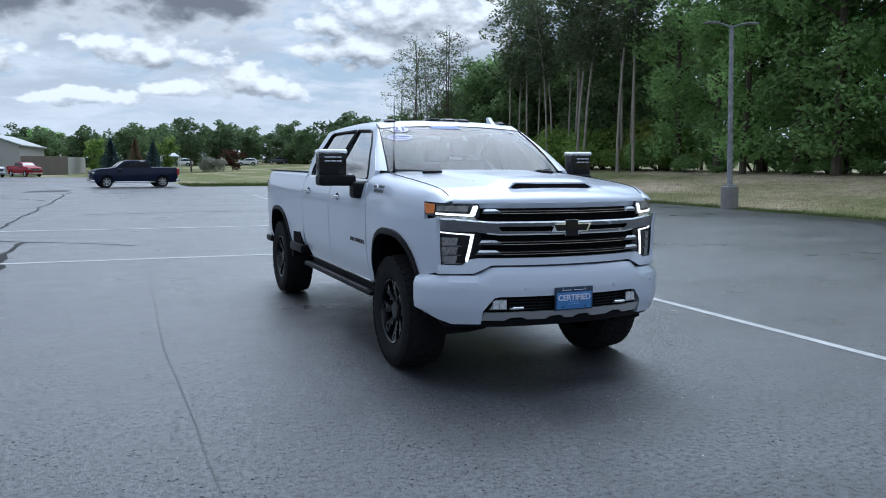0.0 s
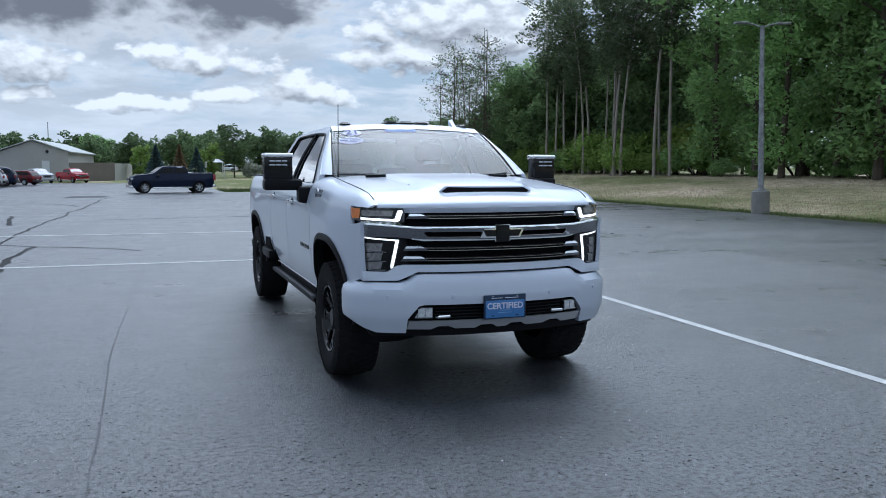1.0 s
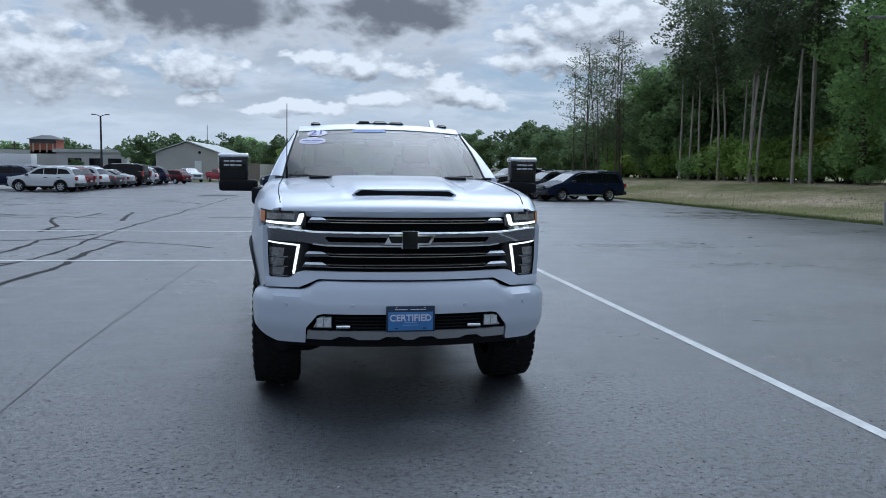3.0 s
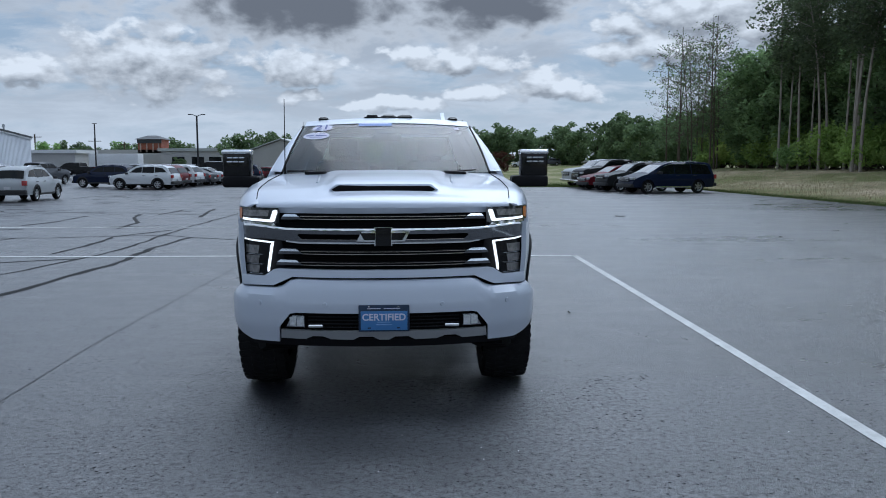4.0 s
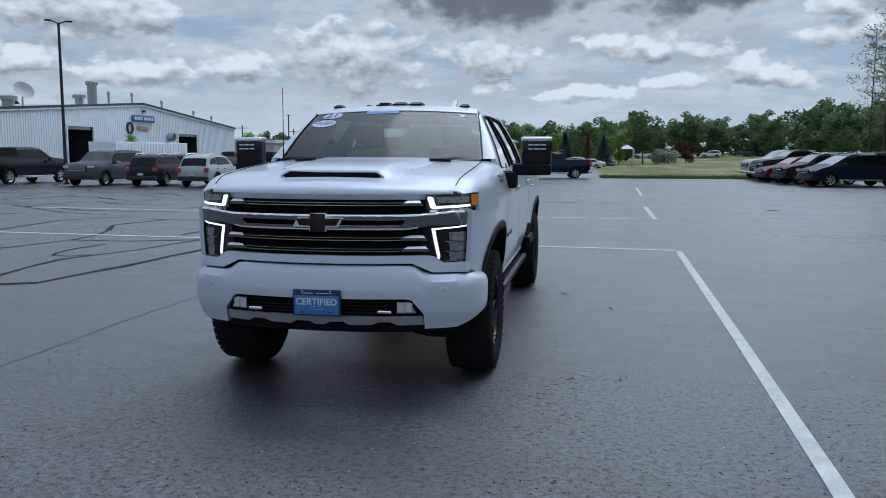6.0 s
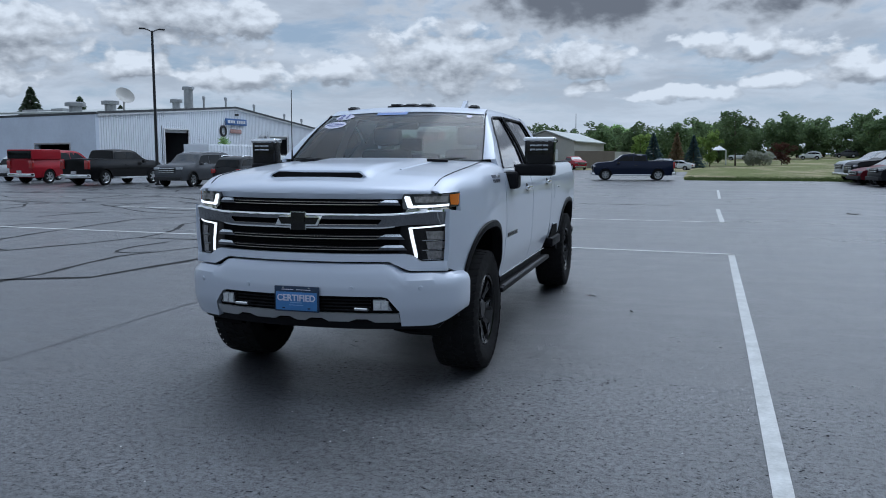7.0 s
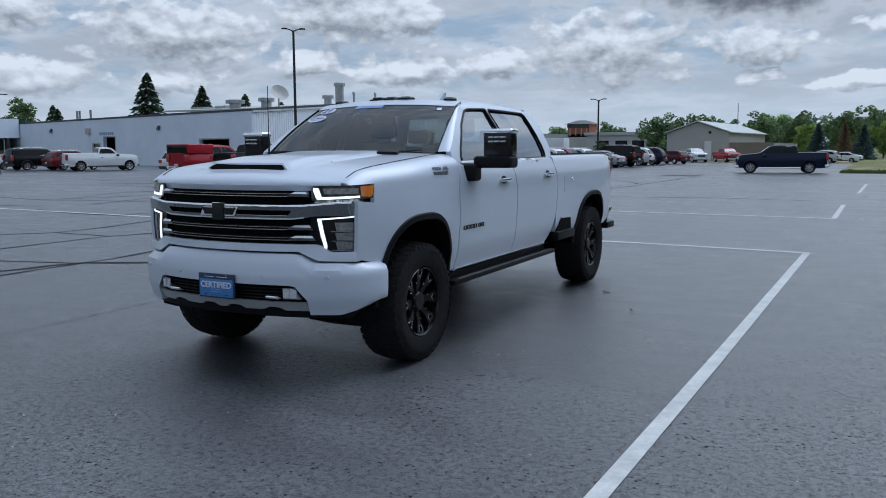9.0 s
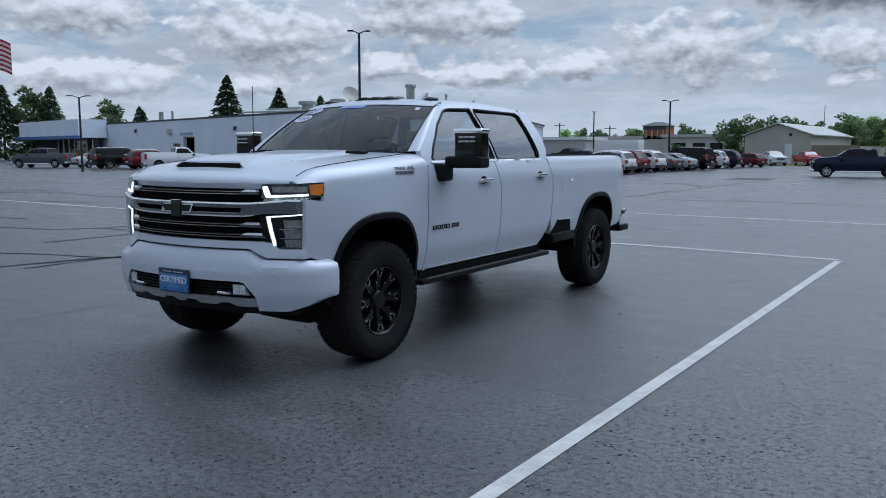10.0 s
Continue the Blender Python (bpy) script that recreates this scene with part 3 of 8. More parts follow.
    # hood
    def hood_surf(x, y):
        ax = abs(x)
        yf = -0.962 + 0.20 * (ax / 0.81) ** 2.2
        q = min(1.0, max(0.0, (y - yf) / 0.26))
        roll, low = (math.sin(q * math.pi / 2), 1.318) if q < 1 else (1.0, 1.318)
        y = yf + 0.26 * (1 - math.cos(q * math.pi / 2)) if q < 1 else y
        z = hood_top(y) + 0.030 * (1 - (ax / 0.83) ** 2)
        z += 0.014 * (1 - ease(ax, 0.40, 0.47)) * ease(y, -0.85, -0.55)
        z += 0.026 * (1 - ease(ax, 0.33, 0.37)) * ease(y, -0.700, -0.685) * (1 - ease(y, -0.5, 0.25))
        return Vector((x, y, low + (z - low) * roll))

    ys = [-0.745 + (0.62 + 0.745) * i / 16 for i in range(17)]
    edge = [(hood_edge(y) - 0.002, y) for y in ys[1:]]
    front = [(0.81 * k / 12, -0.962 + 0.20 * abs(k / 12) ** 2.2) for k in range(-12, 13)]
    rear = [(0.80 * k / 8, 0.36 + 0.24 * (abs(k) / 8) ** 2) for k in range(8, -9, -1)]
    out = front + edge[:-1] + rear + [(-x, y) for x, y in edge[:-1]][::-1]
    hood = part("hood", sheet(out, hood_surf, 0.03, (0, 0.012, -0.035)), PAINT, truck)
    # a thin dark tube stands in for the shaded gap beside the hood
    gap = [(hood_edge(y) + 0.001, y, fender_top(y) + 0.0015) for y in (-0.70 + 0.09 * k for k in range(15))]
    both("hood_gap", tube(bmesh.new(), gap, 0.0032, 5), DARK, truck, "dark strip in place of the shaded shut gap")
    # hood scoop
    def slot(grow, y0, y1, d):
        zt, zb = 1.452 + d, 1.413 - d
        return [(-0.335 - grow, y0, lerp(zb, zt, 0.35)), (-0.315 - grow, y0, zb), (0.315 + grow, y0, zb), (0.335 + grow, y0, lerp(zb, zt, 0.35)), (0.29 + grow, y1, zt), (-0.29 - grow, y1, zt)]
    part("scoop_frame", prism(bmesh.new(), slot(0.016, -0.722, -0.700, 0.007), (0, 0.05, -0.012)), PAINT, hood)
    part("scoop_mouth", prism(bmesh.new(), slot(0, -0.7255, -0.7035, 0.0), (0, 0.03, -0.01)), DARK, hood, "black hood scoop mouth")
    # raised ribs beside the scoop
    for sx in (-1, 1):
        bm = bmesh.new()
        pts = [(sx * 0.46, -0.35), (sx * 0.50, 0.28)]
        tube(bm, [hood_surf(lerp(pts[0][0], pts[1][0], t), lerp(-0.35, 0.28, t)) + Vector((0, 0, -0.010)) for t in (0, 0.25, 0.5, 0.75, 1)], 0.016, 8)
        part("hood_rib", bm, PAINT, hood)

    # cab: pillars and roof with window openings
    fw = [(0.735, 1.470), (0.80, 1.56), (1.00, 1.745), (1.20, 1.865), (1.30, 1.890), (1.655, 1.902), (1.672, 1.880), (1.745, 1.47), (1.73, 1.45), (0.76, 1.448)]
    rw = [(1.742, 1.902), (2.52, 1.892), (2.585, 1.865), (2.665, 1.52), (2.655, 1.47), (2.63, 1.455), (1.815, 1.452), (1.80, 1.47), (1.728, 1.880)]
    out = [(0.575, 1.42), (0.60, 1.53), (0.74, 1.635), (0.92, 1.765), (1.12, 1.885), (1.20, 1.93), (1.235, 2.08), (2.60, 2.08), (2.76, 1.96), (2.80, 1.90), (2.86, 1.7), (2.875, 1.55), (2.80, 1.42)]
    cab = part("cab", sheet(out, cab_surf, 0.035, (-0.045, 0, 0), holes=[fw, rw]), PAINT, truck)
    mirrored(cab)
    yr0, yr1 = 1.19, 2.66
    out = [(0.505, yr0 + 0.045), (0.3, yr0 + 0.012), (0, yr0), (-0.3, yr0 + 0.012), (-0.505, yr0 + 0.045), (-0.505, yr1 - 0.02), (0, yr1 + 0.03), (0.505, yr1 - 0.02)]
    roof = part("roof", sheet(out, lambda x, y: Vector((x, y, roof_z(x, y))), 0.06, (0, 0.01, -0.04)), PAINT, truck)
    part("header", sheet([(-1, 0.965), (1, 0.965), (1, 1.16), (-1, 1.16)], lambda s, t: windshield(s, min(t, 1.0)) + Vector((0, 0.0 + 0.62 * max(0, t - 1.0), 0.006 + 0.22 * max(0, t - 1.0))), 0.03, (0, 0.02, -0.02)), PAINT, truck)
    bm = bmesh.new()
    bmx = [(-0.72, 2.64, 1.93), (0.72, 2.64, 1.93), (0.94, 2.83, 1.40), (-0.94, 2.83, 1.40)]
    inner = [(-0.62, 2.685, 1.86), (0.62, 2.685, 1.86), (0.74, 2.80, 1.52), (-0.74, 2.80, 1.52)]
    a, b = [bm.verts.new(p) for p in bmx], [bm.verts.new(p) for p in inner]
    for i in range(4):
        bm.faces.new((a[i], a[(i + 1) % 4], b[(i + 1) % 4], b[i]))
    part("cab_rear", bm, PAINT, truck)
    part("rear_window", prism(bmesh.new(), inner, (0, 0.006, 0)), BACK_GLASS, truck, "lightly tinted rear window")

    # glass
    def pane(name, pts, mat, lab):
        ob, _ = both(name, sheet(pts, lambda y, v: cab_surf(y, v) - Vector((0.014, 0, 0)), 0.12), mat, truck, lab)
        return ob
    grow = lambda poly, k: [(y + (y - sum(p[0] for p in poly) / len(poly)) * k, z + (z - sum(p[1] for p in poly) / len(poly)) * k) for y, z in poly]
    pane("front_side_window", grow(fw, 0.02), SIDE_GLASS, "clear front side window")
    pane("rear_side_window", grow(rw, 0.02), TINT, "dark tinted rear side window")
    ws = part("windshield", sheet([(-1.025, 0), (1.025, 0), (1.025, 1), (-1.025, 1)], windshield, 0.08), WINDSHIELD, truck, "windshield reflecting a cloudy sky")
    both("a_pillar_trim", sheet([(1.010, 0.0), (1.030, 0.0), (1.034, 1.0), (1.012, 1.0)], lambda s, t: windshield(s, t) + Vector((0, -0.004, 0.004)), 0.08, (0, 0.01, -0.015)), BLACK, truck, "black pillar trim")
    front_edge = [(1.42, 0.575), (1.53, 0.60), (1.635, 0.74), (1.765, 0.92), (1.885, 1.12), (1.93, 1.20), (2.0, 1.22)]
    def pillar(u, t):
        a = windshield(1.012, t) + Vector((0, -0.002, 0.002))
        c = cab_surf(table(a.z, *front_edge) + 0.01, a.z)
        return a.lerp(c, u) + Vector((0.4, -0.6, 0.3)) * 0.03 * u * (1 - u) * 2
    both("a_pillar", sheet([(0, 0), (1, 0), (1, 1), (0, 1)], pillar, 0.12), PAINT, truck)
    # window seals and belt trim
    for name, poly in (("window_seal", fw), ("window_seal", rw)):
        bm = bmesh.new()
        ring = [cab_surf(y, v) + Vector((0.0, 0, 0)) for y, v in densify(poly, 0.08)]
        ring.append(ring[0])
        tube(bm, ring, 0.011, 6)
        both(name, bm, BLACK, truck, "black rubber seal")
    bm = bmesh.new()
    for y0, y1 in ((0.70, 1.745), (1.80, 2.67)):
        sheet([(y0, 1.437), (y1, 1.440), (y1, 1.457), (y0, 1.454)], lambda y, v: cab_surf(y, v) + Vector((0.014, 0, 0)), 0.1, (-0.02, 0, 0), bm=bm)
    both("belt_trim", bm, CHROME, truck, "chrome belt trim")

    # interior
    bm = new_box(-0.80, 0.80, 0.72, 1.02, 1.10, 1.44, bevel=0.05)
    box(bm, -0.16, 0.16, 1.0, 1.7, 0.9, 1.15, bevel=0.04)
    box(bm, -0.90, 0.90, 0.8, 2.75, 0.68, 0.74)
    part("dashboard", bm, BLACK, truck)
    part("headliner", new_box(-0.62, 0.62, 1.30, 2.60, 1.895, 1.915), SEAT, truck)
    for sx in (-0.42, 0.42):
        bm = new_box(sx - 0.25, sx + 0.25, 1.28, 1.78, 0.95, 1.12, bevel=0.06)
        box(bm, sx - 0.25, sx + 0.25, 1.70, 1.86, 1.05, 1.62, bevel=0.07)
        box(bm, sx - 0.14, sx + 0.14, 1.76, 1.87, 1.65, 1.83, bevel=0.05)
        part("front_seat", bm, SEAT, truck)
        bm = new_box(sx - 0.34, sx + 0.34, 2.48, 2.62, 1.0, 1.58, bevel=0.07)
        box(bm, sx - 0.13, sx + 0.13, 2.50, 2.60, 1.60, 1.74, bevel=0.04)
        part("rear_seat", bm, SEAT, truck)
    bm = bmesh.new()
    tube(bm, [(0.42 + 0.18 * math.cos(a), 1.12 - 0.05 * math.sin(a), 1.32 + 0.17 * math.sin(a)) for a in [2 * math.pi * i / 20 for i in range(21)]], 0.016, 6)
    tube(bm, [(0.25, 1.12, 1.32), (0.59, 1.12, 1.32)], 0.02, 6)
    part("steering_wheel", bm, BLACK, truck)
    part("rear_view_mirror", new_box(-0.12, 0.12, 1.10, 1.13, 1.78, 1.85, bevel=0.02), BLACK, truck)

    # front bumper
    plan = [(0.0, -1.045), (0.30, -1.028), (0.55, -0.978), (0.77, -0.893), (0.89, -0.812), (0.962, -0.715), (0.992, -0.62), (0.999, -0.555)]
    lens = [0.0]
    for p, q in zip(plan, plan[1:]):
        lens.append(lens[-1] + math.dist(p, q))
    tot = lens[-1]

    def rail(u):
        """A point and outward normal of the bumper's plan, u along it."""
        au, s = min(abs(u), tot - 1e-5), 1 if u >= 0 else -1
        i = max(j for j in range(len(lens) - 1) if lens[j] <= au)
        t = (au - lens[i]) / (lens[i + 1] - lens[i])
        P = [Vector(plan[max(0, min(len(plan) - 1, j))]) for j in (i - 1, i, i + 1, i + 2)]
        if i == 0:
            P[0] = Vector((-P[2].x, P[2].y))
        a = 0.5 * ((2 * P[1]) + (P[2] - P[0]) * t + (2 * P[0] - 5 * P[1] + 4 * P[2] - P[3]) * t * t + (3 * P[1] - P[0] - 3 * P[2] + P[3]) * t ** 3)
        d = 0.5 * ((P[2] - P[0]) + 2 * (2 * P[0] - 5 * P[1] + 4 * P[2] - P[3]) * t + 3 * (3 * P[1] - P[0] - 3 * P[2] + P[3]) * t * t)
        n = Vector((d.y, -d.x)).normalized()
        return Vector((a.x * s, a.y)), Vector((n.x * s, n.y))

    def top_z(u):
        return 0.872 - 0.058 * ease(abs(u), 0.585, 0.70) - 0.012 * ease(abs(u), 0.8, 1.3)

    def bumper_surf(u, z):
        p, n = rail(u)
        t = top_z(u)
        o = -0.055 * ease(z, t - 0.055, t + 0.012) - 0.028 * ease(0.60 - z, 0.0, 0.14) + 0.006 * math.sin((z - 0.5) * 8)
        o -= 0.012 * ease(z, t - 0.115, t - 0.095) * (1 - ease(abs(u), 0.60, 0.72))
        return Vector((p.x + n.x * o, p.y + n.y * o, z))
    U = [tot * k / 24 for k in range(-24, 25)]
    low_cut = [(-tot, 0.56), (-tot + 0.10, 0.545), (-tot + 0.23, 0.50), (-tot + 0.33, 0.475), (-0.675, 0.475), (-0.660, 0.575), (-0.588, 0.664), (-0.55, 0.672), (0.55, 0.672), (0.588, 0.664), (0.660, 0.575), (0.675, 0.475), (tot - 0.33, 0.475), (tot - 0.23, 0.50), (tot - 0.10, 0.545), (tot, 0.56)]
    bump = part("front_bumper", sheet(low_cut + [(u, top_z(u)) for u in U[::-1]], bumper_surf, 0.035, (0, 0.06, 0)), PAINT, truck)
    part("intake_grille", sheet([(-0.65, 0.55), (0.65, 0.55), (0.59, 0.67), (-0.59, 0.67)], lambda u, z: bumper_surf(u, z) + Vector((0, 0.045, 0)), 0.06), DARK, bump, "black lower intake")
    for z in (0.578, 0.600, 0.622, 0.644):
        bm = bmesh.new()
        tube(bm, [bumper_surf(u, z) + Vector((0, 0.035, 0)) for u in [-0.47 + 0.94 * k / 12 for k in range(13)]], 0.005, 5)
        part("intake_slat", bm, BLACK, bump)
    out = [(-0.665, 0.498), (-0.50, 0.497), (-0.45, 0.520), (-0.38, 0.520), (-0.33, 0.500), (-0.19, 0.498), (-0.15, 0.520), (-0.07, 0.520), (-0.03, 0.498), (0.03, 0.498), (0.07, 0.520), (0.15, 0.520), (0.19, 0.498), (0.33, 0.500), (0.38, 0.520), (0.45, 0.520), (0.50, 0.497), (0.665, 0.498), (0.65, 0.560), (-0.65, 0.560)]
    part("skid_trim", sheet(out, lambda u, z: bumper_surf(u, z) + Vector((0, 0.004 + 0.25 * (0.56 - z), 0)), 0.05, (0, 0.03, 0)), material("silver_trim", (0.60, 0.61, 0.63), 0.28, 0.6, 0.04), bump, "satin silver skid trim")
    part("air_dam", sheet([(-0.90, 0.44), (-0.6, 0.445), (0.6, 0.445), (0.90, 0.44), (0.98, 0.50), (-0.98, 0.50)], lambda u, z: bumper_surf(u, 0.5) * 1.0 + Vector((0, 0.055 + 0.2 * (0.5 - z), z - 0.5)), 0.06, (0, 0.05, 0)), BLACK, bump, "black air dam")
    both("bumper_end_liner", sheet([(-0.62, 0.36), (-0.30, 0.36), (-0.42, 0.60), (-0.56, 0.62), (-0.80, 0.53), (-0.80, 0.42)], lambda y, z: Vector((0.87 - 0.35 * max(0, -y - 0.5), y, z)), 0.08, (-0.2, 0, 0)), DARK, bump)
    for s in (-1, 1):
        prof = [(s * 0.615, 0.580), (s * 0.495, 0.580), (s * 0.495, 0.652), (s * 0.575, 0.652)]
        lamp = part("fog_lamp", sheet(prof, lambda u, z: bumper_surf(u, z) + Vector((0, 0.012, 0)), 0.05, (0, 0.03, 0)), LAMP, bump, "clear fog lamp")
        for k, (a, b) in enumerate(((0.50, 0.545), (0.552, 0.592))):
            bm = sheet([(s * a, 0.588), (s * b, 0.588), (s * b, 0.642), (s * a, 0.646)], lambda u, z: bumper_surf(u, z) + Vector((0, 0.006, 0)), 0.04, (0, 0.01, 0))
            part("lamp_cell", bm, CLEAR_LAMP, lamp)
        bm = bmesh.new()
        p = bumper_surf(s * 0.42, 0.59)
        tube(bm, [p + Vector((-0.045, 0.03, 0)), p + Vector((-0.040, 0.0, 0)), p + Vector((0.040, 0.0, 0)), p + Vector((0.045, 0.03, 0))], 0.0105, 8)
        part("tow_hook", bm, CHROME, bump, "chrome tow hook")
        for u in (0.36, 0.80):
            p, n = rail(s * u)
            bm = lathe(bmesh.new(), [(-0.006, 0.0001), (-0.006, 0.013), (0.0, 0.015), (0.012, 0.015)], 16)
            c = bumper_surf(s * u, 0.725)
            bmesh.ops.transform(bm, matrix=Matrix.Translation(c) @ Vector((n.x, n.y, 0)).to_track_quat("-X", "Z").to_matrix().to_4x4(), verts=bm.verts)
            part("parking_sensor", bm, PAINT, bump)

    # dealer plate
    py = -1.066
    plate = part("number_plate", new_box(-0.155, 0.158, py, py + 0.012, 0.562, 0.728, bevel=0.006), PLATE_DARK, bump, "blue dealer plate reading certified")
    part("plate_field", new_box(-0.142, 0.145, py - 0.003, py, 0.572, 0.690, bevel=0.001), PLATE, plate)
    bm = text_mesh("CERTIFIED", 0.058)
    bmesh.ops.transform(bm, matrix=Matrix.Translation((0.001, py - 0.0045, 0.651)) @ Matrix.Rotation(math.pi / 2, 4, "X"), verts=bm.verts)
    part("plate_lettering", bm, WHITE_VINYL, plate, clean=False)
    for x0, x1, z, o in ((-0.10, -0.02, 0.706, 0), (0.0, 0.10, 0.706, 0), (-0.04, 0.04, 0.622, 0.003), (-0.05, 0.05, 0.606, 0.003)):
        part("small_print", new_box(x0, x1, py - 0.002 - o, py - o, z - 0.002, z + 0.002), WHITE_VINYL if o == 0 else material("pale_blue_print", (0.25, 0.40, 0.66), 0.4), plate)
    for x in (-0.09, 0.09):
        part("plate_bolt", new_box(x - 0.006, x + 0.006, py - 0.003, py, 0.713, 0.722, bevel=0.002), SATIN, plate)
        part("plate_bolt", new_box(x - 0.010, x + 0.010, py - 0.005, py - 0.002, 0.582, 0.590, bevel=0.002), PLATE_DARK, plate)

    # lower fascia between bumper and grille
    def face(x, z, o=0.0):
        return Vector((x, nose(x, z) + o, z))
    fascia = [(-0.915, 0.822), (-0.70, 0.828), (-0.575, 0.886), (0.575, 0.886), (0.70, 0.828), (0.915, 0.822), (0.915, 0.885), (0.76, 0.885), (0.70, 0.925), (0.66, 0.935), (-0.66, 0.935), (-0.70, 0.925), (-0.76, 0.885), (-0.915, 0.885)]
    part("grille_surround", sheet(fascia, lambda x, z: face(x, z, -0.012 - 0.03 * ease(0.93 - z, 0, 0.1)), 0.04, (0, 0.06, 0)), PAINT, truck)
    part("bumper_gap", sheet([(-0.84, 0.79), (0.84, 0.79), (0.84, 0.85), (0.6, 0.91), (-0.6, 0.91), (-0.84, 0.85)], lambda x, z: face(x, z, 0.035), 0.06), DARK, truck)

    # grille
    back = part("grille", sheet([(-0.70, 0.915), (0.70, 0.915), (0.665, 1.335), (-0.665, 1.335)], lambda x, z: face(x, z, 0.035), 0.06), DARK, truck, "black grille with chrome bars")
    for z in [0.93 + 0.018 * k for k in range(22)]:
        bm = sheet([(-0.66, z), (0.66, z), (0.66, z + 0.006), (-0.66, z + 0.006)], lambda x, zz: face(x, zz, 0.030), 0.08, (0, 0.01, 0))
        part("grille_mesh", bm, DARK, back)
    BRONZE_TRIM = material("bronze_trim", (0.50, 0.46, 0.41), 0.22, 0.8, 0.05)
    BAR_BLACK = material("bar_black", (0.004, 0.004, 0.005), 0.6, 0.0, 0.1, spec=0.05)
    for zc, xe in ((1.262, 0.645), (1.045, 0.668), (0.975, 0.682)):
        bm = sheet([(-0.52, zc - 0.013), (0.52, zc - 0.013), (0.52, zc + 0.008), (-0.52, zc + 0.008)], lambda x, z: face(x, z, 0.002 - 0.010 * (1 - abs((z - zc + 0.003) / 0.013))), 0.04, (0, 0.03, 0))
        bar = part("grille_bar", bm, BAR_BLACK, back, "black bar with bronze edges")
        for dz, hh in ((-0.0125, 0.0022), (0.0035, 0.0016)):
            bm = sheet([(-0.52, zc + dz - hh), (0.52, zc + dz - hh), (0.52, zc + dz + hh), (-0.52, zc + dz + hh)], lambda x, z: face(x, z, -0.011), 0.06, (0, 0.012, 0))
            part("bar_edge", bm, BRONZE_TRIM, bar, "bronze edge")
        for s in (-1, 1):
            pts = [(s * 0.50, zc - 0.014), (s * xe, zc - 0.017), (s * (xe - 0.012), zc + 0.002), (s * 0.525, zc + 0.004)]
            bm = sheet(pts, lambda x, z: face(x, z, -0.018 - 0.5 * (z - zc)), 0.012, (0, 0.03, 0))
            cap = part("bar_end_cap", bm, DCHROME, back, "chrome bar end")
            # the sky's reflection is put into a brighter metal on the upper half
            pts = [(s * 0.525, zc + 0.004), (s * (xe - 0.012), zc + 0.002), (s * (xe - 0.028), zc + 0.017), (s * 0.55, zc + 0.017)]
            bm = sheet(pts, lambda x, z: face(x, z, -0.019 + 1.0 * max(0.0, z - zc - 0.002)), 0.012, (0, 0.03, 0))
            part("cap_bevel", bm, SATIN, cap, "upper bevel in brighter metal for the sky reflection")
    # broad chrome band with a bright lip and two dark slots
    def band(x, z, o=0.0):
        f = face(x, z, -0.020 + o)
        if abs(x) > 0.89:
            f.y += (abs(x) - 0.89) * 2.0
        return f
    band_top = lambda x: 1.198 + 0.022 * ease(abs(x), 0.55, 0.9)
    xs = [-0.915 + 1.83 * k / 24 for k in range(25)]
    low = lambda x: 1.100 + 0.022 * ease(abs(x), 0.52, 0.72)
    slots = [[(s * 0.13, 1.122), (s * 0.505, 1.122), (s * 0.535, 1.150), (s * 0.525, 1.158), (s * 0.15, 1.158)][::s] for s in (1, -1)]
    bm = sheet([(x, low(x)) for x in xs] + [(x, band_top(x) - 0.014) for x in xs[::-1]], lambda x, z: band(x, z, 0.016 - 0.30 * (z - 1.10)), 0.02, (0, 0.04, 0), holes=slots)
    up = part("chrome_band", bm, DCHROME, back, "broad dark chrome grille band")
    bm = sheet([(x, band_top(x) - 0.016) for x in xs] + [(x, band_top(x) - 0.004) for x in xs[::-1]], lambda x, z: band(x, z, -0.016 + 1.1 * max(0.0, z - band_top(x) + 0.010)), 0.007, (0, 0.05, 0))
    part("band_lip", bm, CHROME, up, "bright chrome lip")
    bm = sheet([(x, low(x) - 0.003) for x in xs[4:21]] + [(x, low(x) + 0.005) for x in xs[4:21][::-1]], lambda x, z: band(x, z, 0.010), 0.02, (0, 0.03, 0))
    part("band_edge", bm, CHROME, up, "thin chrome lower edge")
    for sl in slots:
        part("band_recess", sheet([(x * 1.02, z + (z - 1.14) * 0.2) for x, z in sl], lambda x, z: face(x, z, 0.026), 0.05), DARK, back, "black slot in the band")
        bm = bmesh.new()
        a, b = sl[0], sl[1]
        tube(bm, [band(lerp(sl[0][0], sl[1][0], k / 8), 1.1235, 0.006) for k in range(9)], 0.0022, 5)
        part("slot_edge", bm, BRONZE_TRIM, back, "bronze slot edge")
    # emblem: a plain dark cross-shaped badge in a bright rim
    def emblem(k, o):
        pts = [(-0.155 * k, 1.117 - 0.012 * (k - 1)), (-0.125 * k, 1.175 + 0.01 * (k - 1)), (-0.055, 1.178), (-0.055, 1.203), (0.055, 1.203), (0.055, 1.178), (0.155 * k, 1.175 + 0.01 * (k - 1)), (0.125 * k, 1.117 - 0.012 * (k - 1)), (0.055, 1.114), (0.055, 1.088), (-0.055, 1.088), (-0.055, 1.114)]
        return sheet(pts, lambda x, z: face(x, z, o), 0.05, (0, 0.03, 0))
    em = part("emblem", emblem(1.06, -0.034), CHROME, back, "bright rimmed emblem")
    part("emblem_centre", sheet([(-0.048, 1.088), (0.048, 1.088), (0.048, 1.200), (-0.048, 1.200)], lambda x, z: face(x, z, -0.042), 0.05, (0, 0.02, 0)), GLOSS, back, "black emblem centre")
